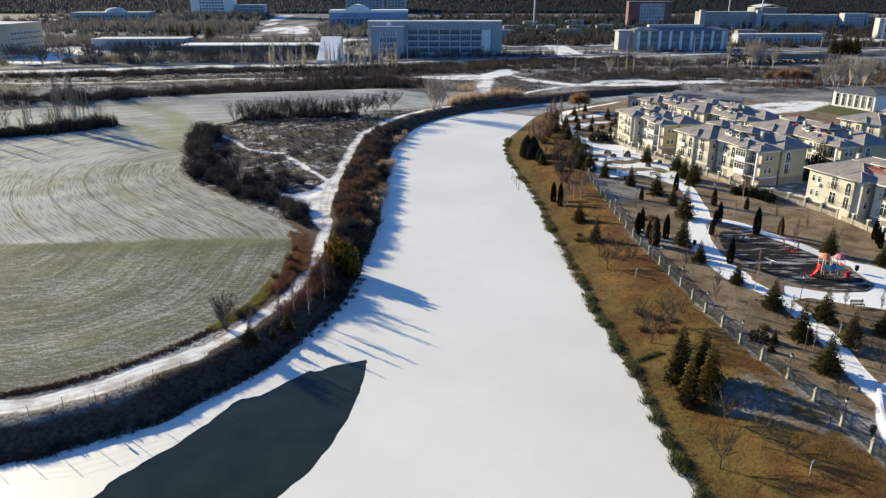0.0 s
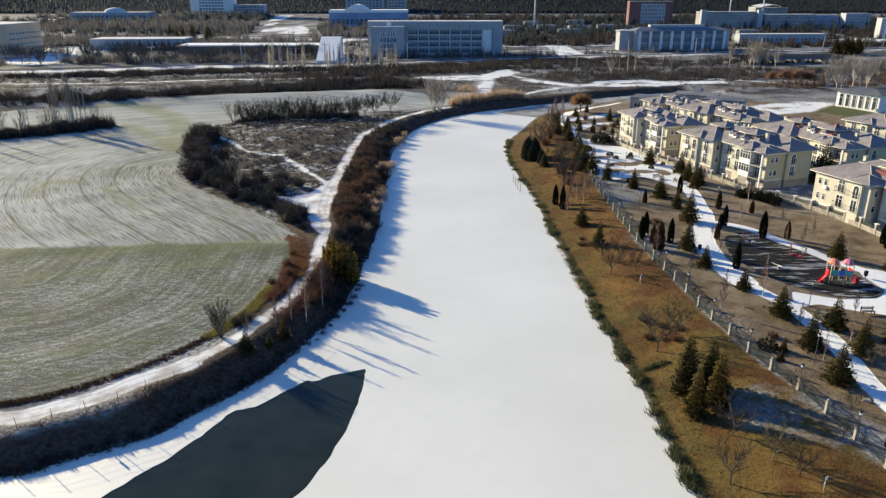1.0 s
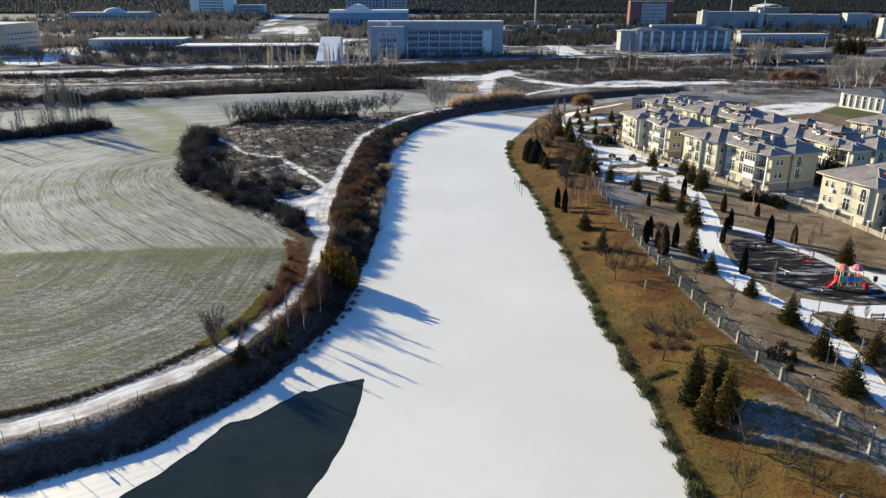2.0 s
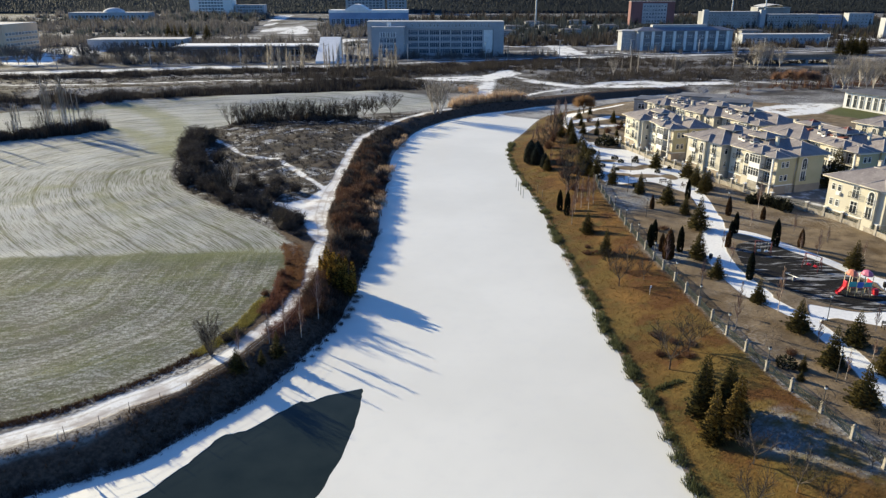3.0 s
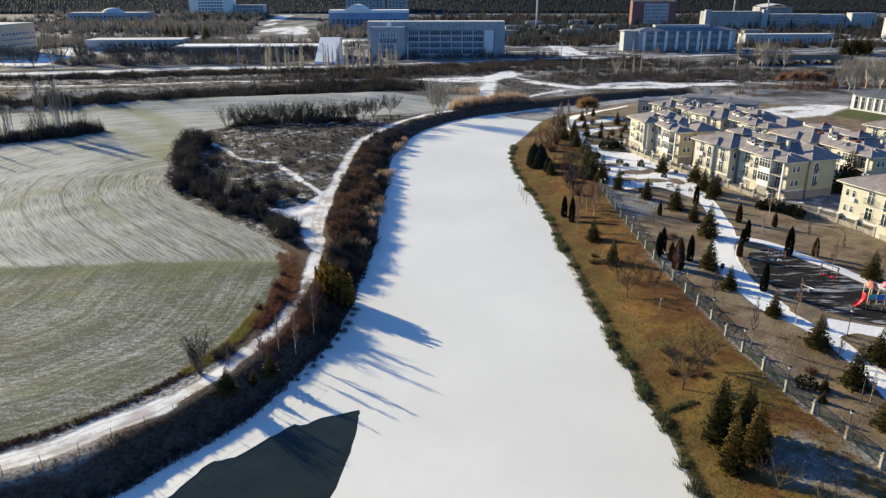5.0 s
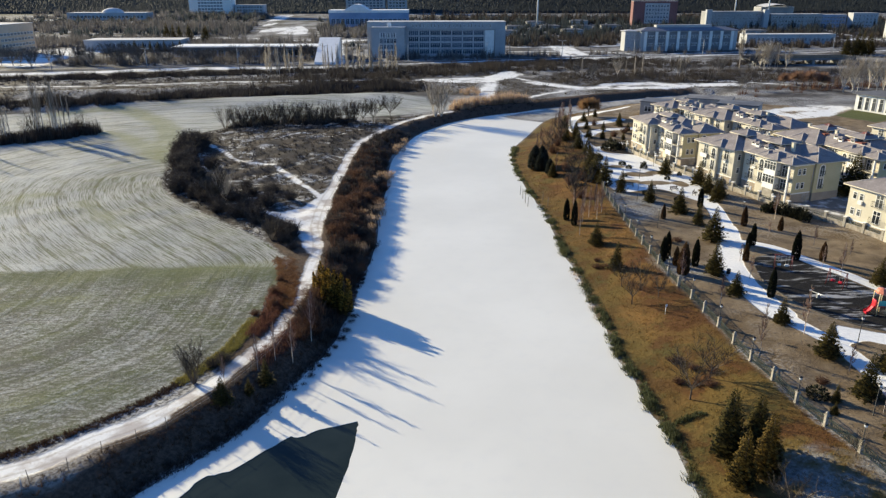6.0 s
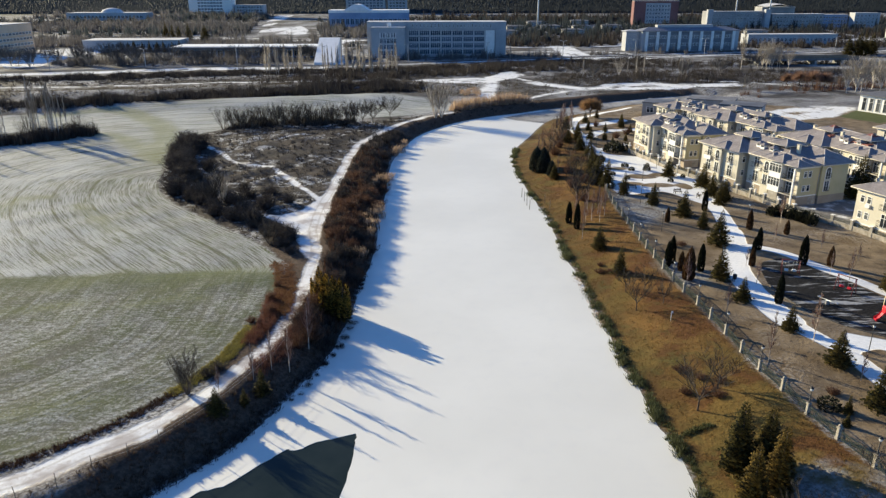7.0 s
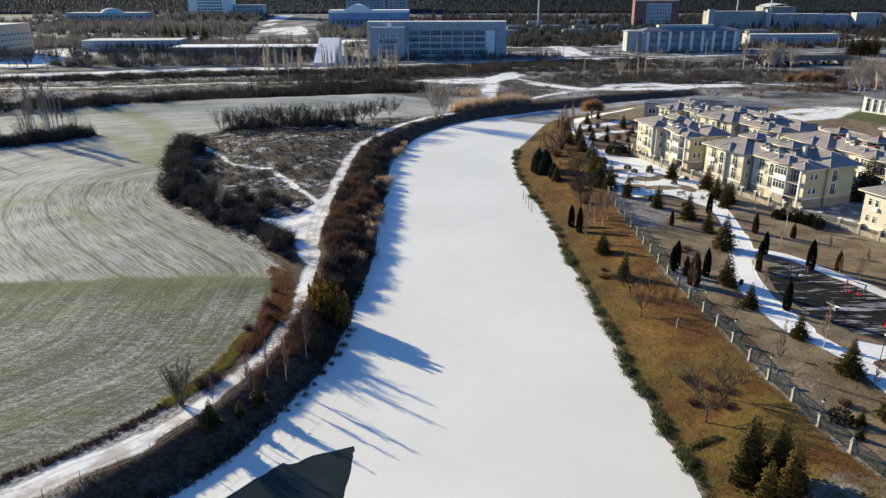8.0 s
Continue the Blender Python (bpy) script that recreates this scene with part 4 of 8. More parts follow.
def clump_soup(r, h, seed, count=90):
    """A dense evergreen clump of small leaf faces."""
    rng, s = random.Random(seed), Soup()
    for i in range(count):
        a, t, u = rng.uniform(0, 6.3), rng.random() ** 0.5, rng.random()
        p = Vector((math.cos(a) * r * t, math.sin(a) * r * t, h * u * (1 - 0.6 * t * t)))
        s.blade(p, p + Vector((math.cos(a) * 0.5, math.sin(a) * 0.5, rng.uniform(0.1, 1))) * 0.28 * h, 0.14 * h, rng)
    return s


def reed_soup(r, h, seed, count=90):
    rng, s = random.Random(seed), Soup()
    for i in range(count):
        a, t = rng.uniform(0, 6.3), rng.random() ** 0.5
        foot = Vector((math.cos(a) * r * t, math.sin(a) * r * t, -0.05))
        top = foot + Vector((rng.uniform(-0.15, 0.3), rng.uniform(-0.2, 0.2), 1)) * h * rng.uniform(0.7, 1.1)
        s.blade(foot, top, 0.05, rng)
        s.blade(top - Vector((0, 0, 0.3 * h)), top + Vector((rng.uniform(0, 0.2), rng.uniform(-0.15, 0.05), 0.04)), 0.085, rng)
    return s


def tree_proto(name, label, category, group, crown_name, crown, crown_mat, trunk, trunk_mat):
    ob = thing(name, Matrix.Identity(4), label, category, group)
    if trunk is not None:
        part("trunk", trunk.mesh("trunk", trunk_mat) if isinstance(trunk, Soup) else finish(trunk, "trunk", trunk_mat), None, ob)
    part(crown_name, crown.mesh(crown_name, crown_mat), None, ob)
    return ob


def stem(h, radius):
    return tube([(0, 0, -0.15), (0, 0, h * 0.45), (0, 0, h * 0.9)], [radius, radius * 0.6, radius * 0.15], 7)


plant_rng = random.Random(11)


def set_out(protos, rows, size, widen=0.0, label=""):
    """Copies of the prototypes at (x, y, height); size: the height at which they are built. The first of each kind is used itself."""
    for i, (x, y, h) in enumerate(rows):
        proto = protos[i % len(protos)]
        k = h / size
        w = k * (1 + plant_rng.uniform(-widen, widen))
        m = Matrix.Translation((x, y, at_ground(x, y, 0.03))) @ Matrix.Rotation(plant_rng.uniform(0, 6.3), 4, "Z") @ Matrix.Diagonal((w, w, k, 1))
        if "used" not in proto:
            proto["used"] = 1
            proto.matrix_basis = m
        else:
            ob = copy_thing(proto, m)
            ob.matrix_basis = m
            if label:
                tagged(ob, label)


def within(x, y, poly):
    return float(plot_distance(np.array([x]), np.array([y]), poly)[0]) < 0


spruces = [tree_proto("spruce_tree", "dark green young spruce with olive branch tips on the park lawn", "conifer", "spruces in the park", "crown", spruce_crown(5, 1.75, s, 0.92, 1.5), NEEDLE, stem(5, 0.11), BARK) for s in (1, 2, 3)]
SPRUCES_PARK = [(37.8, 105.3, 4.9), (38.2, 98.6, 3.4), (42.8, 119.8, 5.8), (43.2, 128.2, 3.9), (42.1, 134.9, 5.0), (38.6, 141.7, 4.4), (34.8, 148.8, 4.7), (40.4, 90.0, 3.4), (41.7, 81.7, 4.2), (46.4, 78.0, 4.5), (41.4, 73.5, 5.0),
                (40.6, 65.9, 4.9), (46.3, 71.9, 4.6), (38.0, 72.7, 2.0), (36.7, 70.5, 1.4), (59.0, 101.5, 4.6), (51.6, 74.7, 3.8), (64.5, 96.8, 3.9)]
SPRUCES_VILLA = [(47.8, 163.1, 4.7), (52.3, 154.8, 5.1), (51.6, 147.8, 4.9), (51.2, 142.2, 4.7), (53.0, 144.9, 4.3), (79.0, 146.0, 8.8)]
SPRUCES_BANK = [(31.7, 158.1, 6.7), (32.8, 154.8, 6.1), (31.0, 161.4, 5.5), (24.4, 121.1, 4.0), (25.2, 110.3, 4.4), (32.0, 198.6, 4.2), (34.6, 200.3, 5.0), (-22.2, 73.3, 2.9), (-19.0, 77.9, 3.2), (-20.2, 75.6, 2.0), (38.9, 203.8, 3.5), (23.5, 164.3, 3.7), (42.3, 202.0, 3.1), (51.1, 220.8, 4.0)]
set_out(spruces, SPRUCES_PARK, 5, 0.15)
set_out(spruces, SPRUCES_VILLA, 5, 0.12, "dark spruce beside the garden wall of the villas")
set_out(spruces, SPRUCES_BANK, 5, 0.15, "dark spruce on the dry grass bank")
firs = [tree_proto("fir_tree", "tall dense fir with golden tips on the river bank", "conifer", "firs on the bank", "crown", spruce_crown(6.2, 1.35, s, 0.55, 1.9), mat, stem(6.2, 0.14), BARK) for s, mat in ((21, NEEDLE), (22, FIR_GOLD))]
set_out(spruces, [(-208, 487, 7.0), (-204, 488, 6.4), (-199.5, 486, 7.4), (-195, 488, 6.6), (-190, 487, 7.2), (-185.5, 488, 6.6), (-181, 487, 7.6), (-176, 489, 6.8), (-171, 488, 7.2), (-217, 590, 14), (-205, 571, 13.5), (-201, 573, 12.5), (-196, 580, 14), (-182, 575, 13)], 5, 0.3, "dark conifer beside the low campus hall")
set_out(firs, [(25.1, 66.2, 6.9), (24.7, 62.0, 5.6), (27.5, 66.2, 5.9), (27.1, 62.9, 6.3)], 6.2, 0.1)
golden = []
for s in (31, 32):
    # young: the tips whose bright gold stands in for sunlight
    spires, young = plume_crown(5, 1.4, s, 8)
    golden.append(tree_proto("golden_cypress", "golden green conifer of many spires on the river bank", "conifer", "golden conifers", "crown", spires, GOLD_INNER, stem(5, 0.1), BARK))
    part("young_growth", young.mesh("young_growth", NEEDLE_SUNLIT), None, golden[-1], "golden tips, coloured brighter as if sunlit")
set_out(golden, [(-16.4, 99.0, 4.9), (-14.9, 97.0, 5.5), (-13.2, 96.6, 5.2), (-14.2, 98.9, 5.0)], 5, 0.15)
cypresses = [tree_proto("cypress", "narrow dark green column cypress on the lawn", "cypress", "cypresses in the park", "crown", column_crown(4, 0.60, s, 3.6), CYPRESS, stem(4, 0.07), BARK) for s in (41, 42)]
set_out(cypresses, [(31.9, 110.3, 3.9), (32.9, 111.7, 4.1), (36.1, 108.6, 4.1), (51.8, 111.1, 4.4), (42.2, 97.3, 4.0), (46.4, 115.3, 2.8), (47.9, 117.2, 3.6), (46.7, 137.8, 3.7), (21.9, 135.7, 3.9), (22.7, 132.1, 4.5), (69.7, 108.3, 3.3), (69.0, 106.1, 2.8), (68.2, 104.0, 2.8)], 4, 0.1)
ovals = [tree_proto("evergreen_tree", "dark oval evergreen tree on the grassy point", "evergreen", "evergreens on the point", "crown", column_crown(5, 1.7, s), GREY_GREEN, stem(5, 0.12), BARK) for s in (45, 46)]
set_out(ovals, [(20.7, 173.3, 5.6), (22.4, 174.2, 5.0), (21.8, 171.6, 4.4), (23.1, 166.0, 3.6)], 5, 0.1)
rusty = [tree_proto("rusty_conifer", "rust-brown winter conifer on the lawn", "conifer", "rusty conifers", "crown", column_crown(3, 0.6, s), RUST, stem(3, 0.06), BARK) for s in (51,)]
set_out(rusty, [(33.4, 108.9, 2.9), (33.4, 105.6, 4.6), (38.1, 131.3, 2.6), (44.3, 110.8, 2.6), (55.7, 110.8, 2.9), (50.5, 127.1, 3.3), (55.6, 124.6, 2.4)], 3, 0.1)

bare = []
for s in (61, 62, 63):
    wood, tw = bare_limbs(4.5, s, 0.48, 4, 6, 0.030, 0.30, 0.45, 0.0026)
    bare.append(tree_proto("bare_tree", "leafless brown tree with spreading twigs on dry grass", "tree", "bare trees by the river", "crown", tw, TWIG, wood, BARK))
set_out(bare, [(24.7, 75.2, 6.0), (27.7, 78.3, 5.0), (24.4, 52.0, 4.8), (26.9, 58.1, 4.2), (28.7, 54.0, 4.2), (29.9, 51.5, 3.0), (35.0, 63.8, 2.6), (35.9, 56.1, 2.7), (25.7, 47.9, 1.7), (28.2, 47.2, 2.0), (24.5, 104.0, 3.9), (24.5, 98.2, 4.6), (26.9, 103.5, 4.2), (28.0, 98.6, 4.1),
               (24.3, 140.0, 9.5), (39.1, 60.8, 2.4), (45.9, 69.2, 3.0), (46.8, 66.7, 3.5), (26.0, 150.0, 6.5), (27.5, 163.0, 5.5), (25.0, 184.0, 5.5), (27.0, 190.0, 6.0), (29.5, 196.0, 5.5), (23.5, 180.0, 5.0), (29.0, 178.0, 5.0), (31.5, 207.0, 5.5), (33.0, 214.0, 5.0), (30.0, 169.0, 4.5)], 4.5, 0.15)
vase_wood, vase_tw = stool_limbs(4.8, 64, 24, 31, 14, 0.0075)
vase = tree_proto("bare_tree", "many-stemmed leafless tree at the field's edge", "tree", "bare trees by the track", "crown", vase_tw, TWIG, vase_wood, BARK)
set_out([vase], [(-25.9, 76.1, 5.0), (-28.0, 120.1, 4.4), (-43.0, 140.0, 7.0)], 4.8, 0.1)
round_wood, round_tw = bare_limbs(6, 68, 0.85, 4, 7, 0.030, 0.22, 0.15, 0.0042)
round_tree = tree_proto("bare_tree", "round-crowned leafless dark tree beside the farm track", "tree", "bare trees by the track", "crown", round_tw, TWIG, round_wood, BARK)
set_out([round_tree], [(-24.6, 225.5, 7.4), (-21.6, 227.0, 7.0), (-17.2, 236.0, 7.0)], 6, 0.1)
fan_wood, fan_tw = stool_limbs(10, 67, 20, 27, 10, 0.0078)
fan = tree_proto("bare_tree", "fan-shaped pale leafless tree beside the farm track", "tree", "pale trees", "crown", fan_tw, TWIG_PALE, fan_wood, PALE_BARK)
set_out([fan], [(-3.4, 238.0, 12.0), (-41.9, 142.0, 6.8), (-1.6, 240.0, 11.0)], 10, 0.1)
bank_trees = []
for s in (65, 66):
    wood, tw = bare_limbs(4.5, s, 0.42, 4, 6, 0.022, 0.25, 0.6)
    bank_trees.append(tree_proto("bare_tree", "leafless twiggy tree on the steep river bank", "tree", "bare trees on the bank", "crown", tw, TWIG_RED, wood, BARK))
birches = []
for s in (71, 72, 73):
    wood, tw = poplar_limbs(5, s, 0.13, 0.0036, 0.0105, 34, 1.25)
    birches.append(tree_proto("birch_tree", "slender leafless birch with pale trunk and reddish twigs", "tree", "birches", "crown", tw, TWIG_PINK, wood, BIRCH_BARK))
set_out(birches, [(34.7, 82.6, 6.4), (31.9, 102.0, 5.3), (34.8, 95.0, 4.4), (41.6, 86.9, 6.3), (53.8, 107.2, 3.6), (55.4, 105.1, 5.0), (42.4, 78.5, 3.6), (41.3, 70.5, 3.6), (46.5, 74.7, 2.8), (50.8, 81.7, 3.8), (54.4, 80.2, 3.3), (22.7, 126.7, 5.4),
                  (25.8, 134.9, 6.0), (26.8, 132.9, 5.6), (24.2, 132.4, 5.2), (25.0, 137.4, 5.6), (28.2, 135.6, 5.4), (23.6, 138.6, 5.0), (29.0, 140.2, 5.0), (42.2, 104.0, 3.7), (43.5, 110.8, 3.0), (52.0, 121.0, 3.6), (58.0, 118.0, 3.4), (61.0, 113.0, 3.0), (63.0, 106.0, 3.2), (57.5, 131.0, 5.5), (27.5, 138.0, 5.5), (26.2, 141.0, 5.0), (24.8, 168.0, 4.5), (23.2, 190.0, 5.0), (25.4, 199.0, 5.0), (28.4, 204.0, 5.0), (31.0, 212.0, 6.5), (32.6, 217.0, 7.0), (33.8, 222.0, 6.5), (35.2, 228.0, 7.0), (36.6, 233.0, 6.5), (34.0, 209.0, 6.0), (37.6, 226.0, 6.0), (29.6, 208.0, 5.5), (39.6, 240.0, 6.0)], 5, 0.2)
set_out(bank_trees, [(-16.4, 90.2, 3.8), (-17.6, 88.0, 3.0)], 4.5, 0.2, "leafless twiggy tree on the steep river bank")
set_out(birches, [(-17.2, 82.6, 5.6), (-16.0, 87.6, 5.8), (-18.9, 81.8, 4.8), (-20.2, 79.3, 4.4), (-22.6, 75.6, 3.6), (-16.4, 91.0, 5.2)], 5, 0.2, "thin leafless birch on the steep river bank")
poplars = []
for s in (81, 82, 83):
    wood, tw = poplar_limbs(11, s, 0.05, 0.0023, 0.011, 21, 1.5)
    poplars.append(tree_proto("poplar", "tall bare poplar with pale trunk in the field hedge", "tree", "poplars", "crown", tw, TWIG_PALE, wood, PALE_BARK))
set_out(poplars, [(-111.3, 204.3, 12.2), (-110.6, 204.3, 16.3), (-110.6, 205.1, 15.6), (-109.5, 205.1, 15.1), (-109.7, 204.3, 13.7), (-108.3, 206.7, 13.4), (-107.6, 206.7, 16.0), (-106.7, 205.9, 15.8), (-106.4, 206.7, 15.5), (-105.4, 206.7, 13.4), (-104.7, 207.6, 12.1), (-106.8, 206.7, 14.6), (-116.9, 198.7, 9.7), (-116.0, 198.7, 10.0), (-115.5, 199.5, 9.1), (-103.7, 208.4, 10.9), (-125, 193, 14), (-128.5, 190.5, 15), (-131, 188, 13), (-135, 186, 15), (-139, 183, 14)], 11, 0.2)
row_rng = random.Random(5)
far_poplars = []
for s in (84, 85, 86):
    rng_p, veil = random.Random(s), Soup()
    for k in range(110):
        u, a = rng_p.random(), rng_p.uniform(0, 6.3)
        rad = 1.0 * (1 - u) ** 0.7 * rng_p.random()
        foot = Vector((math.cos(a) * rad * 0.5, math.sin(a) * rad * 0.5, 12 * (0.1 + 0.75 * u)))
        veil.blade(foot, foot + Vector((math.cos(a) * rad, math.sin(a) * rad, rng_p.uniform(1.5, 3.0))), 0.13, rng_p)
    far_poplars.append(tree_proto("poplar", "bare pale poplar in a row along the campus road", "tree", "roadside poplars", "crown", veil, TWIG_PALE, tube([(0, 0, -0.2), (0, 0, 6), (0, 0, 12.3)], [0.17, 0.13, 0.04], 6), PALE_BARK))
set_out(far_poplars, [(x + row_rng.uniform(-0.8, 0.8), 360 + 0.12 * (x + 83) + row_rng.uniform(-4, 7), row_rng.uniform(11, 16)) for x in [-86 + 1.5 * i for i in range(12)]], 12, 0.2)
set_out(far_poplars, [(x + row_rng.uniform(-0.8, 0.8), 368 + row_rng.uniform(-5, 9), row_rng.uniform(10, 15)) for x in [-60 + 1.35 * i for i in range(28)]], 12, 0.2)
set_out(far_poplars, [(-24 + 9 * i + row_rng.uniform(-3, 3), 436 + row_rng.uniform(-3, 3), row_rng.uniform(5, 9)) for i in range(8)], 12, 0.2)
planes = []
for s in (91, 92):
    wood, tw = stool_limbs(13, s, 18, 46, 26, 0.0072, 0.15)
    planes.append(tree_proto("plane_tree", "large leafless grey tree with a broad crown", "tree", "large bare trees", "crown", tw, FAR_TWIG, wood, POPLAR_BARK))
pale_trees = []
for s in (93, 94):
    wood, tw = poplar_limbs(13, s, 0.10, 0.0030, 0.009, 46, 1.35)
    pale_trees.append(tree_proto("poplar", "tall pale leafless tree beside the far channel", "tree", "pale trees by the channel", "crown", tw, TWIG_WHITE, wood, PALE_BARK))
for s in (95, 96):
    wood, tw = stool_limbs(13, s, 15, 30, 11, 0.0058, 0.16)
    pale_trees.append(tree_proto("pale_tree", "broad pale leafless tree beside the far channel", "tree", "pale trees by the channel", "crown", tw, TWIG_WHITE, wood, PALE_BARK))
set_out(pale_trees[2:], [(157, 376, 12), (162, 379, 13), (171, 378, 11), (160, 296, 12), (167, 292, 13), (174, 299, 11)], 13, 0.15)
set_out(pale_trees, [(146.6, 375.7, 20), (154, 374, 13), (158, 373, 15), (161, 374, 14), (165, 377, 13), (168, 381, 12), (154.3, 292, 13), (158.2, 292.5, 15), (161.5, 295, 13), (166, 300, 12), (171, 304, 13), (178, 306, 12), (107.4, 348, 10), (106, 341, 9), (110, 346, 9), (78, 340, 9), (82, 342, 8)], 13, 0.2)
set_out(planes, [(118, 300, 6), (150, 372, 9), (108, 345, 7), (128, 352, 8), (66, 338, 7), (60, 344, 6), (196, 330, 9), (206, 335, 8)], 13, 0.25)

set_out(planes, [(x + row_rng.uniform(-4, 4), 386 + 0.2 * (x + 185) + row_rng.uniform(0, 34), row_rng.uniform(7.0, 11.5)) for x in [-236 + 5.2 * i for i in range(32)]], 13, 0.35, "round-crowned leafless brown tree beside the campus road")
set_out(far_poplars, [(64, 352, 9), (88, 350, 10), (92, 352, 11)], 12, 0.2, "tall pale poplar on the levee")
set_out(spruces, [(249, 457, 13), (254, 460, 14), (244, 459, 12), (260, 463, 13)], 5, 0.3, "dark conifer beside the far road")

# bushes that can be told apart along the banks
thorn = [tree_proto("thorn_bush", "dense dark leafless thorn bush on the bank", "bush", "bushes on the west bank", "crown", bush_soup(1.4, 1.9, s, 170), THORN, None, None) for s in (101, 102)]
russet = [tree_proto("russet_bush", "russet leafless bush on the bank", "bush", "bushes on the west bank", "crown", bush_soup(1.3, 1.8, s, 170), RUSSET, None, None) for s in (111, 112)]
reeds = [tree_proto("reed_clump", "clump of pale dry reeds at the waterside", "reeds", "reed clumps", "crown", reed_soup(1.0, 2.0, s), REED, None, None) for s in (121, 122)]
bush_rng = random.Random(21)


def scatter_in(poly, box_, count, low, high, keep=None):
    rows = []
    tries = 0
    while len(rows) < count and tries < count * 60:
        tries += 1
        x, y = bush_rng.uniform(box_[0], box_[2]), bush_rng.uniform(box_[1], box_[3])
        if within(x, y, poly) and (keep is None or keep(x, y)):
            rows.append((x, y, bush_rng.uniform(low, high)))
    return rows


def off_field(x, y):
    return seg_distance(np.array([x]), np.array([y]), FIELD_EDGE)[0] > 1.9


def clear_of_track(x, y):
    if 99.5 < y < 105.5 and x > -17:
        return False
    a = np.array([x]), np.array([y])
    return min(seg_distance(*a, TRACK)[0] - 2.0, seg_distance(*a, TRACK_NORTH)[0] - 2.0, seg_distance(*a, TRACK_WEST)[0] - 1.4, plot_distance(*a, JUNCTION)[0] - 0.8) > 0


set_out(thorn, scatter_in(BANK, (-24, 89, -10, 130), 26, 1.3, 2.6, clear_of_track), 1.9, 0.25)
set_out(russet, scatter_in(BANK, (-24, 84, -10, 165), 40, 1.2, 2.6, clear_of_track), 1.8, 0.25)
set_out(thorn, scatter_in(BANK, (-24, 130, 20, 212), 34, 1.4, 2.8, clear_of_track), 1.9, 0.3)
set_out(russet, [(-23.6, 92, 1.0), (-23.0, 103.5, 1.2)], 1.8, 0.3)
set_out(thorn, [(-12.2, 108.2, 0.7), (-12.1, 106.9, 0.6), (-12.4, 109.8, 0.7), (-12.8, 112.4, 0.7), (-11.9, 96.0, 0.9), (-12.2, 94.4, 0.7), (-12.4, 91.8, 0.9), (-12.7, 89.6, 1.0), (-13.2, 87.4, 0.8), (-13.8, 85.4, 0.9), (-14.3, 83.0, 0.7), (-14.9, 80.9, 0.8), (-15.4, 79.2, 0.7), (-16.1, 78.0, 0.6), (-18.6, 75.2, 0.6), (-19.9, 71.6, 0.7), (-21.6, 69.0, 0.8), (-22.4, 67.6, 0.6), (-24.6, 65.0, 0.7), (-26.2, 62.6, 0.6), (-29.6, 59.2, 0.7), (-31.4, 58.1, 0.8), (-32.6, 57.4, 0.6), (-35.9, 55.2, 0.7), (-37.6, 54.4, 0.9), (-40.2, 53.5, 0.8)], 1.9, 0.35, "dark tussock frozen in at the shore")
set_out(thorn, [(-25.8, 124.9, 2.0), (-24.9, 122.3, 1.7), (-27.6, 126.0, 2.2), (-26.6, 121.6, 1.8), (-24.9, 118.6, 1.5), (-29.6, 127.4, 2.2), (-28.6, 123.6, 1.9), (-23.8, 116.0, 1.3)], 1.9, 0.3, "dark thorn bush between the field and the track")
set_out(reeds, [(-12.6, 163, 2.2), (-13.5, 166, 2.0), (-12.4, 168, 2.0), (-14, 164, 2.2), (-12.2, 140, 2.1), (-12.8, 143, 2.0), (-13.6, 138.5, 2.0), (-13, 145, 1.8), (-15, 160, 1.8), (-14.4, 136, 1.8), (-11.6, 196, 2.4), (-12.8, 192, 2.6), (-11, 203, 2.2), (-12.8, 128, 2.2), (-13.4, 118, 2.0), (-13, 133, 2.3), (17, 262, 3), (20, 264, 3.2), (23, 266, 3), (9, 290, 2.4), (11.5, 293, 2.6), (6.5, 291, 2.0), (12, 285, 2.2), (8, 287, 2.2), (13, 289, 2.0), (26, 268, 3), (14, 260, 3), (10, 257, 2.8), (29, 268, 2.8), (6, 253, 2.8)], 2.0, 0.3)
set_out(thorn, scatter_in(SCRUB, (-72, 110, -24, 150), 40, 1.6, 3.4, lambda x, y: clear_of_track(x, y) and x + y * 0.75 < 78 and off_field(x, y)), 1.9, 0.3, "dark thorn bush at the field's edge")
set_out(thorn, scatter_in(SCRUB, (-72, 150, -50, 215), 34, 2.2, 4.6, lambda x, y: clear_of_track(x, y) and x < -52 and (y < 168 or x < -59) and y < 197 and off_field(x, y)), 1.9, 0.3, "dark thorn bush at the field's edge")
set_out([thorn[1]], [(-34 + bush_rng.uniform(-28, 6), 225 + bush_rng.uniform(-5, 6), bush_rng.uniform(1.4, 2.6)) for i in range(22)], 1.9, 0.3, "dark thorn bush in the scrub")
set_out(thorn, [(-64.6, 189, 5.0), (-62.2, 185, 4.6), (-65.4, 193, 4.6), (-60.6, 176.5, 3.8)], 1.9, 0.2, "tall round thorn bush at the field's edge")
hedge_trees = []
for s in (131, 132):
    wood, tw = stool_limbs(4.5, s, 13, 26, 10, 0.0058)
    hedge_trees.append(tree_proto("hedge_tree", "leafless upright hedgerow tree", "tree", "hedgerow trees", "crown", tw, TWIG, wood, BARK))
set_out(hedge_trees, [(-62 + 35 * i / 57 + bush_rng.uniform(-1, 1), 215 + 14 * (i / 57) ** 0.7 + bush_rng.uniform(-2.5, 2.5), bush_rng.uniform(4.6, 7.4)) for i in range(58)], 4.5, 0.3)
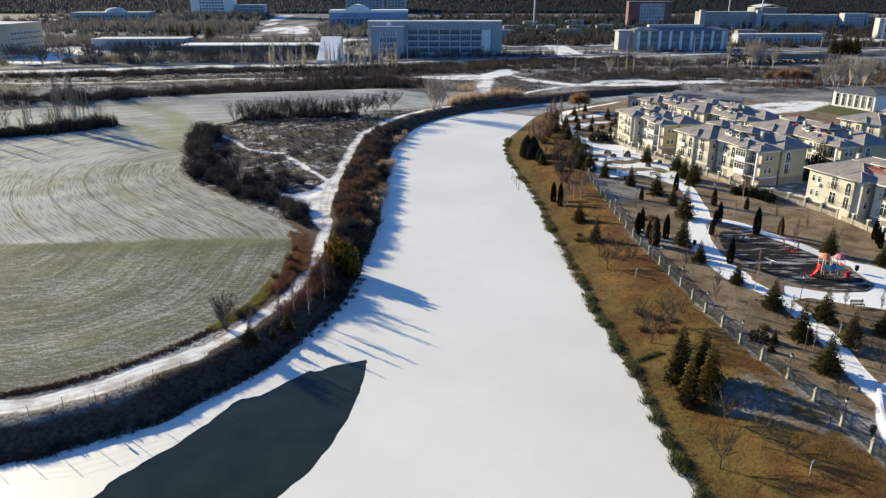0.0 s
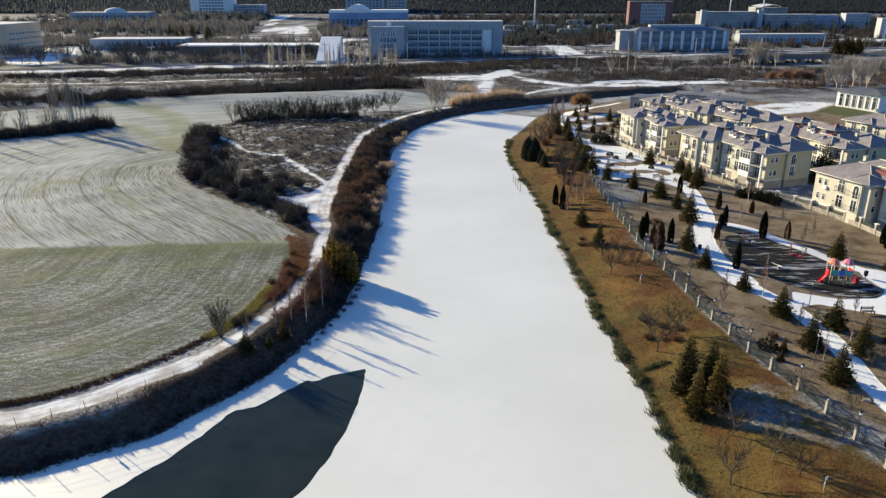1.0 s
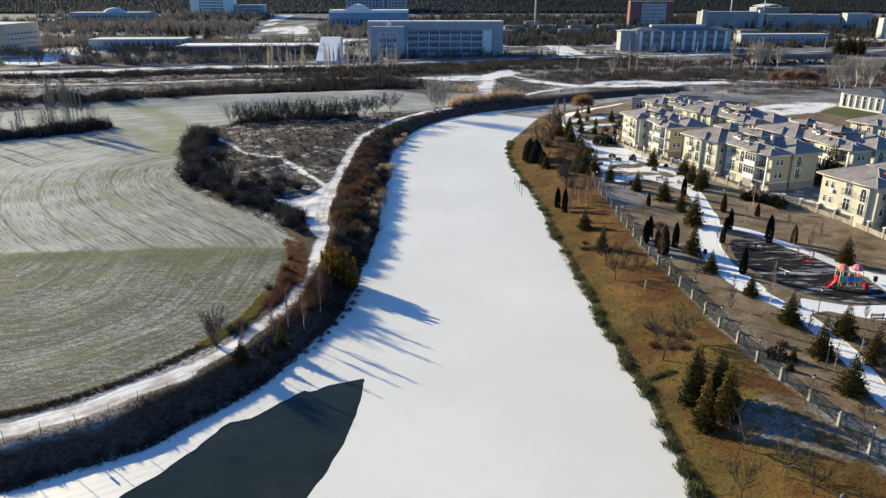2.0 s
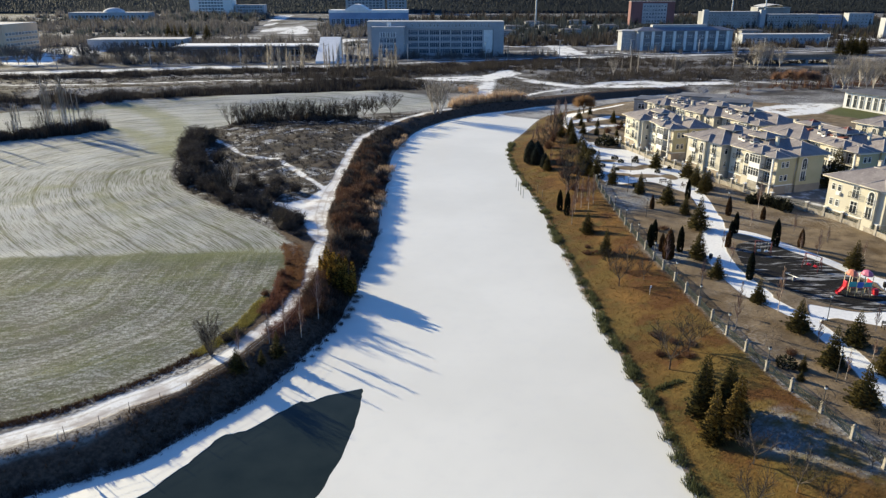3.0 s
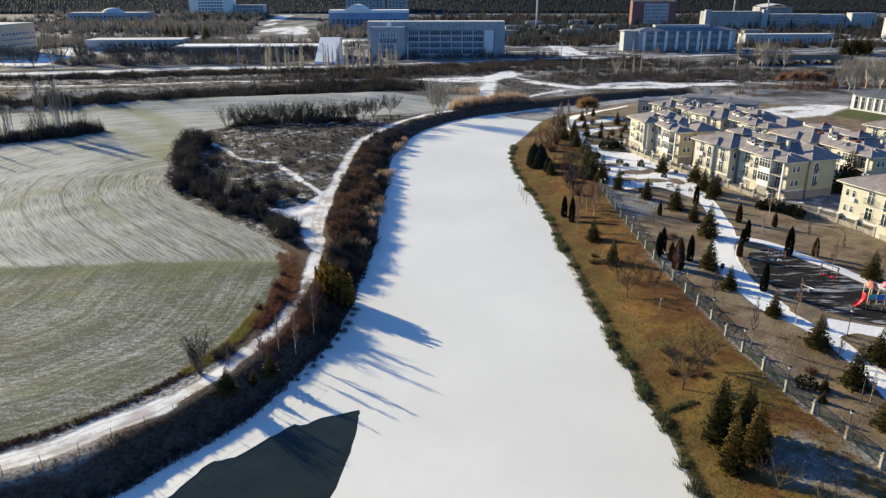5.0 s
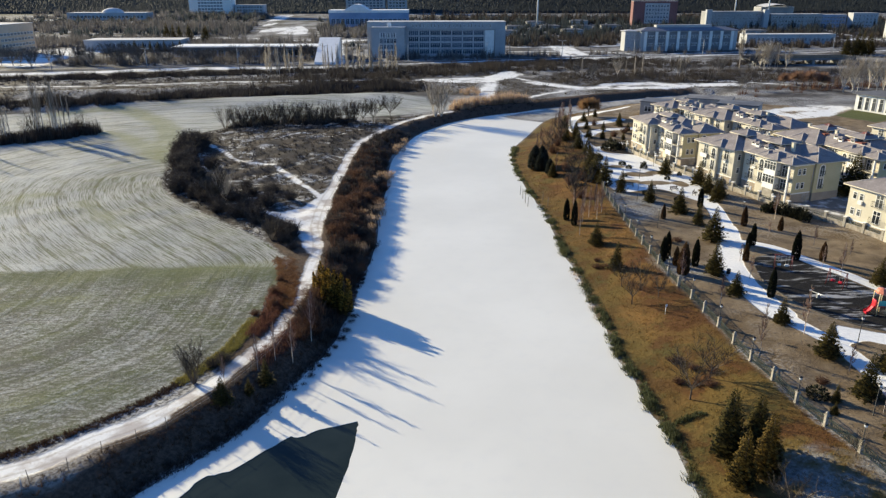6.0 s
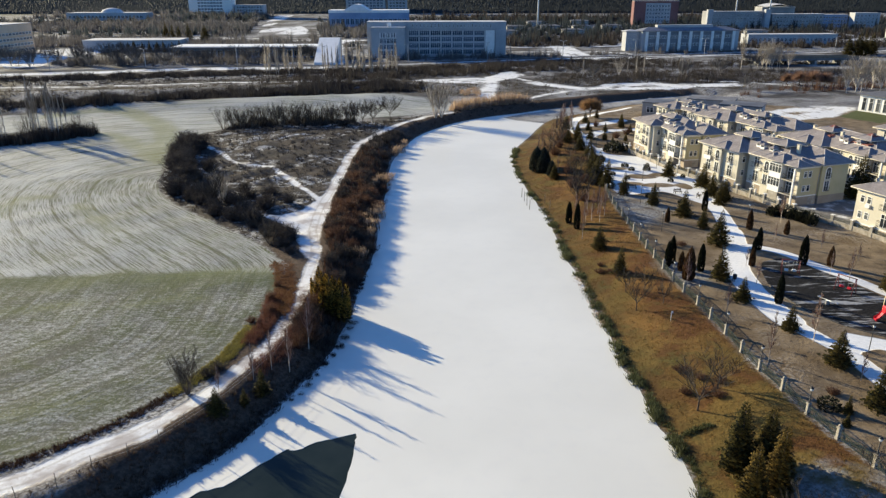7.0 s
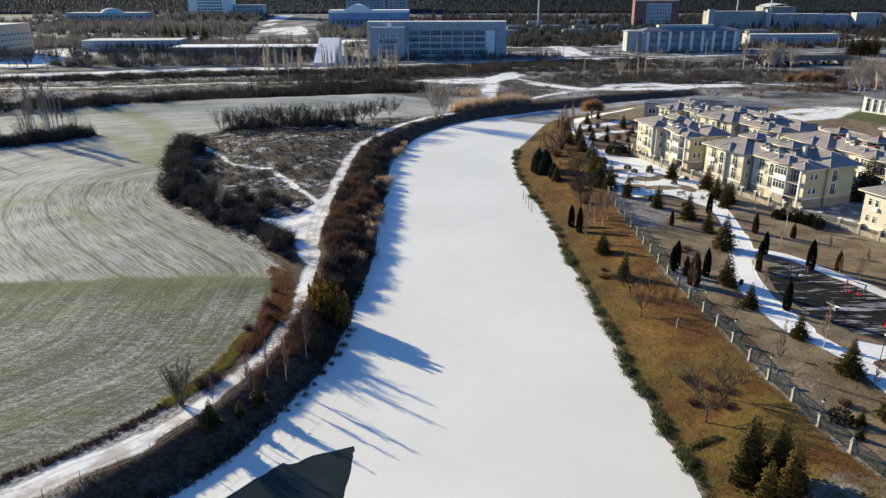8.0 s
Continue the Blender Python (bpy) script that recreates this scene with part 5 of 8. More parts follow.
set_out(hedge_trees, [(-150 + 48 * u + bush_rng.uniform(-1, 1), 182 + 28 * u + bush_rng.uniform(-2, 2), bush_rng.uniform(4.5, 7.5)) for u in [i / 19 for i in range(20)]], 4.5, 0.3, "leafless upright tree in the field hedge")
set_out(thorn, [(-101 - 30 * u + bush_rng.uniform(-1.5, 1.5), 211 - 22 * u + bush_rng.uniform(-3, 3), bush_rng.uniform(2.2, 4.0)) for u in [i / 33 for i in range(34)]], 1.9, 0.4, "dark thorn bush in the field hedge")
willow_wood, willow_tw = bare_limbs(4.6, 141, 0.9, 3, 5, 0.06, 0.3, 0.2)
willow = tree_proto("willow", "round russet leafless willow by the river bend", "tree", "", "crown", willow_tw, WILLOW, willow_wood, BARK)
set_out([willow], [(45.4, 238, 6.2)], 4.6)
part("inner_crown", dome_soup(3.2, 2.5, 2.3, 142, 1300).mesh("inner_crown", WILLOW), None, willow)

ORANGE_SPOTS = [(147, 315, 6.6), (151, 312, 7.2), (155.5, 311, 6.4), (143, 318, 5.4)]
orange_tree = tree_proto("willow", "low orange-brown leafless willow by the far channel", "tree", "orange willows", "crown", dome_soup(3.4, 3.0, 2.4, 143, 900), TWIG_ORANGE, stem(3, 0.16), BARK)
set_out([orange_tree], ORANGE_SPOTS, 5.4, 0.15)

# low shrubs on the park lawn and in the beds
shrubs = [tree_proto("shrub", "small rounded evergreen shrub", "shrub", "shrubs in the park", "crown", clump_soup(0.6, 0.9, s, 320), EVERGREEN, None, None) for s in (151,)]
set_out(shrubs, [(36.6, 73.6, 1.3), (41.2, 188.5, 2.6), (43.0, 189.5, 2.4), (44.6, 188.6, 2.2), (36.2, 178, 1.4), (45.5, 172, 0.9), (41.0, 168, 0.9), (50.5, 162, 0.9), (46.8, 158.5, 0.9), (44.5, 168.5, 1.2), (39.0, 146.5, 0.9), (44.0, 142.5, 0.9), (40.5, 172, 1.0), (36.0, 164, 0.9), (38.5, 161, 0.8)], 0.9, 0.2)
set_out(shrubs, [(58.9 + 0.27 * i + bush_rng.uniform(-0.7, 0.6), 136.4 - 0.46 * i + bush_rng.uniform(-0.9, 0.9), bush_rng.uniform(0.9, 2.1)) for i in range(14)], 0.9, 0.3, "dark evergreen shrub at the garden wall")
thicket = [tree_proto("red_shrub", "tall reddish leafless shrub on the bank", "shrub", "red shrubs on the bank", "crown", bush_soup(1.6, 2.8, s, 200, 0.035), TWIG_RED, None, None) for s in (171,)]
set_out(thicket, [(26.0, 156, 2.6), (28.6, 158, 2.6), (27.0, 167, 2.4), (26.4, 146.5, 2.2), (26.8, 186, 2.8), (28.8, 193, 2.8), (30.4, 200, 2.6), (32.0, 205, 2.8), (46, 205, 2.2), (50, 210, 2.2), (44, 222, 2.4)], 2.8, 0.25)
set_out(thicket, [(-21.9, 94.8, 1.5), (-22.8, 98.6, 1.6), (-16.9, 89.2, 1.4), (-16.1, 91.6, 1.4), (-17.9, 86.1, 1.1)], 2.8, 0.2, "reddish leafless bush beside the farm track")
set_out(thorn, [(-24.9, 79.4, 1.4), (-24.2, 80.7, 1.3)], 1.9, 0.2, "brown leafless bush on the verge of the track")
set_out(spruces, [(47.5, 200.5, 2.4), (43.5, 198.0, 2.2), (45.0, 214.0, 2.6), (52.0, 214.0, 2.4), (40.6, 216.0, 3.2), (42.0, 228.0, 3.4), (47.0, 236.0, 3.0), (52.5, 227.0, 3.0), (36.0, 207.0, 4.2), (35.0, 220.0, 4.4), (33.6, 190.0, 4.6), (34.4, 182.0, 4.6), (33.2, 172.0, 5.0)], 5, 0.15, "small dark spruce beside the park path")
brown_shrubs = [tree_proto("brown_shrub", "low reddish brown leafless shrub", "shrub", "brown shrubs", "crown", bush_soup(0.9, 0.8, s, 130, 0.03), TWIG_RED, None, None) for s in (161,)]
set_out(brown_shrubs, [(38.4, 76.2, 1.0), (25.4, 82.5, 0.9), (26.8, 80.6, 0.8), (24.6, 78.5, 0.9), (27.4, 77.0, 0.9), (28.4, 79.4, 0.8), (26.2, 77.4, 0.7), (22.6, 112, 0.9), (23.2, 114.5, 0.8), (23.9, 111.8, 0.7), (35.6, 119, 0.9), (37, 119.6, 0.9)], 0.8, 0.3)

# ---- villas ----
def hip_roof(x0, y0, x1, y1, z, pitch=0.40, lip=0.18):
    """A hipped roof with eaves, over a rectangle."""
    bm = bmesh.new()
    w, d = x1 - x0, y1 - y0
    half = min(w, d) / 2
    top = z + half * pitch
    if w >= d:
        r0, r1 = (x0 + half, (y0 + y1) / 2, top), (x1 - half, (y0 + y1) / 2, top)
    else:
        r0, r1 = ((x0 + x1) / 2, y0 + half, top), ((x0 + x1) / 2, y1 - half, top)
    low = [bm.verts.new(c) for c in ((x0, y0, z - lip), (x1, y0, z - lip), (x1, y1, z - lip), (x0, y1, z - lip))]
    eave = [bm.verts.new(c) for c in ((x0, y0, z), (x1, y0, z), (x1, y1, z), (x0, y1, z))]
    a, b = bm.verts.new(r0), bm.verts.new(r1)
    for i in range(4):
        bm.faces.new((low[i], low[(i + 1) % 4], eave[(i + 1) % 4], eave[i]))
    bm.faces.new(low[::-1])
    if w >= d:
        bm.faces.new((eave[0], eave[1], b, a)), bm.faces.new((eave[1], eave[2], b)), bm.faces.new((eave[2], eave[3], a, b)), bm.faces.new((eave[3], eave[0], a))
    else:
        bm.faces.new((eave[0], eave[1], a)), bm.faces.new((eave[1], eave[2], b, a)), bm.faces.new((eave[2], eave[3], b)), bm.faces.new((eave[3], eave[0], a, b))
    return bm


def roof_part(name, x0, y0, x1, y1, z, pitch, roof_mat, parent, lip=0.18):
    """A hipped roof with pale ridge tiles along its hips and ridge."""
    r = part(name, hip_roof(x0, y0, x1, y1, z, pitch, lip), roof_mat, parent)
    w, d = x1 - x0, y1 - y0
    half = min(w, d) / 2
    top = z + half * pitch
    if w >= d:
        a, b = (x0 + half, (y0 + y1) / 2, top), (x1 - half, (y0 + y1) / 2, top)
        hips = (((x0, y0, z), a), ((x0, y1, z), a), ((x1, y0, z), b), ((x1, y1, z), b))
    else:
        a, b = ((x0 + x1) / 2, y0 + half, top), ((x0 + x1) / 2, y1 - half, top)
        hips = (((x0, y0, z), a), ((x1, y0, z), a), ((x0, y1, z), b), ((x1, y1, z), b))
    for p, q in hips + (((a, b),) if (Vector(a) - Vector(b)).length > 0.3 else ()):
        part("ridge_tiles", tube([p, q], [0.10, 0.10], 5), RIDGE, r)
    for p, q in (((x0, y0), (x1, y0)), ((x1, y0), (x1, y1)), ((x1, y1), (x0, y1)), ((x0, y1), (x0, y0))):
        part("gutter", tube([(*p, z - lip * 0.5), (*q, z - lip * 0.5)], [0.07, 0.07], 5), CREAM, r)
    return r


def lattice(w, h, bars, surround, t, head, depth):
    """A window frame in one piece: jambs, sill, head, mullions and a transom, standing out from y = 0."""
    xs = [-w / 2 - surround, -w / 2]
    for i in range(1, bars):
        x = -w / 2 + w * i / bars
        xs += [x - t / 2, x + t / 2]
    xs += [w / 2, w / 2 + surround]
    zs = [-0.1, 0.0, h * 0.68, h * 0.68 + 0.06, h] + ([h + head] if head else [])
    bm = bmesh.new()
    vs = {(i, k): bm.verts.new((x, 0, z)) for i, x in enumerate(xs) for k, z in enumerate(zs)}
    faces = []
    for i in range(len(xs) - 1):
        for k in range(len(zs) - 1):
            if i % 2 == 0 or k % 2 == 0:
                faces.append(bm.faces.new((vs[i, k], vs[i + 1, k], vs[i + 1, k + 1], vs[i, k + 1])))
    made = bmesh.ops.extrude_face_region(bm, geom=faces)
    bmesh.ops.translate(bm, vec=(0, -depth, 0), verts=[g for g in made["geom"] if isinstance(g, bmesh.types.BMVert)])
    loose = [v for v in bm.verts if not v.link_faces]
    bmesh.ops.delete(bm, geom=loose, context="VERTS")
    return bm


def window_meshes(w, h, bars=2, arch=False, surround=0.09):
    """Frame with sill, standing in front of y = 0 and facing -y, and one pane."""
    bm = lattice(w, h, bars, surround, 0.08, 0.0 if arch else surround, 0.05)
    glass = bmesh.new()
    if arch:
        n = 10
        outer = [(math.cos(math.pi * i / n) * (w / 2 + surround), h + math.sin(math.pi * i / n) * (w / 2 + surround)) for i in range(n + 1)]
        inner = [(math.cos(math.pi * i / n) * w / 2, h + math.sin(math.pi * i / n) * w / 2) for i in range(n + 1)]
        for i in range(n):
            vs = [bm.verts.new((x, -0.05, z)) for x, z in (outer[i], inner[i], inner[i + 1], outer[i + 1])]
            bm.faces.new(vs[::-1])
            vs = [bm.verts.new(c) for c in ((outer[i][0], -0.05, outer[i][1]), (outer[i + 1][0], -0.05, outer[i + 1][1]), (outer[i + 1][0], 0, outer[i + 1][1]), (outer[i][0], 0, outer[i][1]))]
            bm.faces.new(vs)
        bmesh.ops.remove_doubles(bm, verts=bm.verts[:], dist=0.002)
        ring = [(-w / 2, 0), (w / 2, 0)] + inner
        f = glass.faces.new([glass.verts.new((x, -0.02, z)) for x, z in ring])
    else:
        add_box(glass, -w / 2, -0.02, 0, w / 2, -0.004, h)
    return finish(bm, "window", WHITE), finish(glass, "pane", GLASS)


def rail_mesh(w, depth, h):
    """A small iron balcony rail on three sides with its slab."""
    bm = bmesh.new()
    for z in (0.12, h):
        add_box(bm, -w / 2, -depth, z - 0.02, w / 2, -depth + 0.04, z + 0.02)
        for s in (-1, 1):
            add_box(bm, s * w / 2 - 0.02, -depth + 0.04, z - 0.02, s * w / 2 + 0.02, 0, z + 0.02)
    n = max(4, int(w / 0.16))
    for i in range(n + 1):
        x = -w / 2 + w * i / n
        add_box(bm, x - 0.012, -depth + 0.01, 0.1, x + 0.012, -depth + 0.03, h)
    return finish(bm, "balcony_rail", BLACK)


def dish_mesh():
    bm = bmesh.new()
    add_tube(bm, [(0, 0, 0), (0, 0, 0.6)], [0.03, 0.03], 5)
    rings = []
    for r, y in ((0.02, -0.10), (0.25, -0.14), (0.42, -0.24)):
        rings.append([bm.verts.new((r * math.cos(2 * math.pi * k / 12), y, 0.7 + r * math.sin(2 * math.pi * k / 12))) for k in range(12)])
    for a, b in zip(rings, rings[1:]):
        for k in range(12):
            bm.faces.new((a[k], b[k], b[(k + 1) % 12], a[(k + 1) % 12]))
    return finish(bm, "satellite_dish", CONCRETE)


WIN_TALL, PANE_TALL = window_meshes(1.0, 1.5)
WIN_DOOR, PANE_DOOR = window_meshes(1.25, 2.0)
WIN_SMALL, PANE_SMALL = window_meshes(0.62, 1.05, 1)
WIN_ARCH, PANE_ARCH = window_meshes(1.05, 3.9, 2, True, 0.17)
WIN_BAY, PANE_BAY = window_meshes(2.8, 1.5, 4)
RAIL = rail_mesh(1.9, 0.55, 0.95)
RAIL_SMALL = rail_mesh(1.2, 0.3, 0.85)
RAIL_LONG = rail_mesh(2.6, 1.1, 0.95)
DISH = dish_mesh()
EAVE = 7.6


def villa(ax, ay, bx, by, depth, label, roof_mat, penthouses=1, seed=0, grow=1.0, style="doors", red=False):
    """A three-storey row villa: its front runs from a to b, its garden side faces the river."""
    rng = random.Random(seed)
    L = math.hypot(bx - ax, by - ay)
    D = depth
    z0 = min(at_ground(ax, ay), at_ground(bx, by)) - 0.15
    m = Matrix.Translation((ax, ay, z0)) @ Matrix.Rotation(math.atan2(by - ay, bx - ax), 4, "Z") @ Matrix.Diagonal((1, 1, grow, 1))
    v = thing("villa", m, label, "house", "villas by the park")
    c0, c1 = L * 0.44, L * 0.48
    fa, fb = -0.9, 0.8
    walls = [part("wall", box(0, fa, 0, c0, D, EAVE), CREAM, v), part("wall", box(c0, 1.7, 0, c1, D - 0.004, EAVE - 0.004), TAUPE, v, "taupe recessed stair wall"), part("wall", box(c1, fb, 0, L, D, EAVE), CREAM, v)]
    part("plinth", box(-0.03, fa - 0.04, 0, c0 - 0.01, D + 0.03, 1.75), TAUPE, v, "taupe ground-floor band")
    part("plinth", box(c1 + 0.01, fb - 0.04, 0, L + 0.04, D + 0.034, 1.75), TAUPE, v, "taupe ground-floor band")
    part("string_course", box(-0.07, fa - 0.08, 1.75, c0, D + 0.06, 1.93), WHITE, v)
    part("string_course", box(c1, fb - 0.08, 1.75, L + 0.08, D + 0.07, 1.934), WHITE, v)
    part("cornice", box(-0.12, fa - 0.12, EAVE - 0.5, c0, D + 0.1, EAVE - 0.2), WHITE, v)
    part("cornice", box(c1, fb - 0.12, EAVE - 0.5, L + 0.12, D + 0.11, EAVE - 0.204), WHITE, v)
    part("gable_render", box(L - 0.05, fb + 0.03, 1.94, L + 0.006, D - 0.03, EAVE - 0.5), YELLOW, v, "yellow rendered gable")
    roof_part("wing_roof", -0.8, fa - 0.8, c0 + 0.7, D * 0.7, EAVE + 0.02, 0.40, roof_mat, v)
    roof_part("roof", -0.8, 0.1, L - 2.2, D + 0.8, EAVE, 0.40, roof_mat, v)
    roof_part("wing_roof", c1 + 0.6, fb - 0.8, L + 0.8, D * 0.43, EAVE + 0.03, 0.46, roof_mat, v)
    roof_part("wing_roof", L * 0.60, D * 0.41, L + 1.25, D + 0.84, EAVE + 0.05, 0.52, roof_mat, v)
    part("wall", box(L - 0.06, D * 0.47, 0, L + 0.45, D - 0.008, EAVE - 0.006), YELLOW, v, "yellow projecting gable bay")

    def window(kind, x, y, z, turn=0.0):
        frame_me, pane_me = kind
        w = part("window", frame_me, None, v, m=pose(x, y, z, 0, 0, turn))
        part("pane", pane_me, None, w)
        return w

    tall, door, small, arch, bay = (WIN_TALL, PANE_TALL), (WIN_DOOR, PANE_DOOR), (WIN_SMALL, PANE_SMALL), (WIN_ARCH, PANE_ARCH), (WIN_BAY, PANE_BAY)
    # front of the far wing
    def arched_bay(x, y, out, roof_x0, roof_x1):
        part("bay", box(x - 1.0, y - out, 0, x + 1.0, y - 0.004, EAVE + 0.1), CREAM, v, "projecting arched stair bay")
        window(arch, x, y - out, 2.5)
        part("arch_band", box(x - 0.62, y - out - 0.07, 4.35, x + 0.62, y - out - 0.02, 4.75), CREAM, v)
        for z in (2.45, 5.0):
            part("balcony", RAIL_SMALL, None, v, m=pose(x, y - out, z - 0.05))
        roof_part("bay_roof", roof_x0, y - out - 0.7, roof_x1, y + 3.6, EAVE + 0.14, 0.5, roof_mat, v)

    if style == "pairs":
        for z in (2.75, 5.4):
            for u in (0.10, 0.21):
                window(small, c0 * u, fa, z)
            window(door, c0 * 0.50, fa, z - 0.4)
            part("balcony", RAIL, None, v, m=pose(c0 * 0.50, fa, z - 0.45))
        arched_bay(c0 * 0.80, fa, 0.55, c0 * 0.62, c0 + 0.6)
    else:
        for z in (2.3, 5.0):
            window(door, c0 * 0.22, fa, z)
            part("balcony", RAIL, None, v, m=pose(c0 * 0.22, fa, z - 0.05))
            window(door, c0 * 0.80, fa, z)
            part("balcony", RAIL, None, v, m=pose(c0 * 0.80, fa, z - 0.05))
        arched_bay(c0 * 0.50, fa, 0.55, c0 * 0.36, c0 * 0.74)
        part("balcony_parapet", box(c0 * 0.22 - 1.0, fa - 0.62, 4.5, c0 * 0.22 + 1.0, fa - 0.58, 5.3), WHITE, v, "white balcony parapet")
        part("balcony_slab", box(c0 * 0.22 - 1.0, fa - 0.58, 4.5, c0 * 0.22 + 1.0, fa - 0.008, 4.62), STONE, v)
    # return wall of the far wing
    for z in (2.75, 5.4):
        window(small, c0, fa + 1.3, z, 90)
    # front of the near wing, with the glazed loggia and the corner balcony
    w = L - c1
    for z in (2.4, 5.1):
        window(door, c1 + w * 0.17, fb, z)
        part("balcony", RAIL, None, v, m=pose(c1 + w * 0.17, fb, z - 0.05))
    arched_bay(c1 + w * 0.41, fb, 0.5, c1 + w * 0.30, c1 + w * 0.56)
    part("loggia", box(c1 + w * 0.52, fb - 1.15, 1.9, c1 + w * 0.74, fb - 0.006, EAVE - 0.25), WHITE, v, "white glazed loggia")
    part("loggia_base", box(c1 + w * 0.54, fb - 1.0, 0, c1 + w * 0.72, fb - 0.01, 1.9), STONE, v)
    for z in (3.05, 5.65):
        window(bay, c1 + w * 0.63, fb - 1.15, z)
    for z in (2.1, 4.75):
        part("balcony_recess", box(c1 + w * 0.755, fb - 0.03, z + 0.04, L - 0.75, fb - 0.006, z + 2.3), TAUPE, v, "taupe wall behind the balcony")
        part("balcony_slab", box(c1 + w * 0.75, fb - 1.1, z - 0.18, L - 0.1, fb - 0.008, z), STONE, v)
        part("balcony_rail", RAIL_LONG, None, v, m=pose(c1 + w * 0.88, fb, z))
        window(door, c1 + w * 0.84, fb - 0.03, z + 0.05)
    part("column", box(L - 0.42, fb - 1.1, 0, L - 0.12, fb - 0.82, EAVE - 0.2), WHITE, v)
    roof_part("bay_roof", c1 + w * 0.47, fb - 1.8, c1 + w * 0.80, 4.0, EAVE + 0.22, 0.5, roof_mat, v)
    roof_part("bay_roof", c1 + w * 0.74, fb - 1.6, L + 0.9, 3.2, EAVE + 0.06, 0.5, roof_mat, v)
    # ground floor
    for x in [c0 * 0.15, c0 * 0.75, c1 + w * 0.15]:
        window(small, x, (fa - 0.04) if x < c0 else fb - 0.04, 0.45)
    for i in range(0 if red else 5):
        x = L * (0.04 + 0.23 * i)
        part("garden_pillar", box(x - 0.16, -2.6, 0, x + 0.16, -2.3, 2.0, 0.03), WHITE, v)
    # gable towards the drive
    for z in (2.75, 5.4):
        for y in (2.2, 3.3):
            window(small, L, y, z, 90)
    window(arch, L + 0.45, D * 0.60, 2.5, 90)
    part("arch_band", box(L + 0.47, D * 0.60 - 0.62, 4.35, L + 0.53, D * 0.60 + 0.62, 4.8), CREAM, v)
    part("plinth", box(L, D * 0.47 - 0.03, 0, L + 0.49, D + 0.038, 1.70), TAUPE, v, "taupe ground-floor band")
    for z in (2.45, 5.05):
        part("balcony", RAIL_SMALL, None, v, m=pose(L + 0.45, D * 0.60, z - 0.05, 0, 0, 90))
    for y in (D * 0.33, D * 0.42):
        part("door", box(L + 0.045, y - 0.42, 0.0, L + 0.09, y + 0.42, 1.6), STONE, v, "pale cellar door")
    part("downpipe", tube([(L + 0.1, D * 0.455, 0), (L + 0.1, D * 0.455, EAVE - 0.3)], [0.06, 0.06], 6), STEEL, v)
    # back windows
    for z in (2.5, 5.2):
        for u in (0.1, 0.26, 0.42, 0.6, 0.76, 0.92):
            window(tall, L * u, D, z, 180)
    # roof furniture: stair heads with their own low hipped roofs, chimneys, small dormers
    for i in range(penthouses):
        x = L * ((i + 0.70) / (penthouses + 0.65))
        pz = EAVE + 0.40 * D * 0.36
        part("roof_deck", box(x - 2.6, D * 0.22, pz - 1.6, x + 2.6, D * 0.36, pz - 0.16), ROOF_RED, v, "red-brown tiled apron") if red else None
        part("stair_head", box(x - 1.7, D * 0.34, pz - 0.8, x + 1.7, D * 0.62, pz + 0.5), CREAM, v)
        part("stair_window", PANE_BAY, None, v, m=pose(x, D * 0.34 - 0.02, pz - 0.25) @ Matrix.Diagonal((0.9, 1, 0.5, 1)))
        roof_part("stair_roof", x - 2.5, D * 0.27, x + 2.5, D * 0.69, pz + 0.5, 0.34, roof_mat, v)
        if red:
            part("ridge_cap", hip_roof(x - 1.2, D * 0.40, x + 1.2, D * 0.56, pz + 1.0, 0.5), ROOF_RED, v, "small red-brown ridge roof")
    for i in range(3):
        x, y = L * (0.16 + 0.31 * i + rng.uniform(-0.05, 0.05)), D * rng.uniform(0.3, 0.66)
        top = EAVE + 0.40 * D * 0.5 + rng.uniform(0.0, 0.5)
        ch = part("chimney", box(x - 0.28, y - 0.28, EAVE + 0.5, x + 0.28, y + 0.28, top), CREAM, v)
        part("cap", box(x - 0.36, y - 0.36, top, x + 0.36, y + 0.36, top + 0.10), STONE, ch)
    for u, front in ((0.10, fa), (0.34, fa), (0.60, fb), (0.71, fb)):
        x, z = L * u + rng.uniform(-0.3, 0.3), rng.choice((2.25, 4.55, 4.7))
        part("air_conditioner", box(x - 0.42, front - 0.34, z, x + 0.42, front - 0.006, z + 0.58, 0.03), WHITE, v, "white outdoor air-conditioning unit")
    for u in (0.47, 0.54, 0.66):
        x, y = L * u + rng.uniform(-0.4, 0.4), D * rng.uniform(0.20, 0.27)
        z = EAVE + 0.40 * (y + 0.3) + 0.15
        dm = part("skylight_dormer", box(x - 0.5, y - 0.4, z - 0.7, x + 0.5, y + 1.1, z + 0.35), WHITE, v)
        part("dormer_pane", box(x - 0.34, y - 0.43, z - 0.1, x + 0.34, y - 0.405, z + 0.28), GLASS, dm)
        part("dormer_roof", hip_roof(x - 0.75, y - 0.7, x + 0.75, y + 1.3, z + 0.35, 0.5, 0.08), roof_mat, dm)
    for i in range(2):
        x, y = L * rng.uniform(0.15, 0.85), D * 0.5
        part("satellite_dish", DISH, None, v, m=pose(x, y, EAVE + 0.38 * D * 0.5, 0, 0, rng.uniform(-40, 40)))
    return v


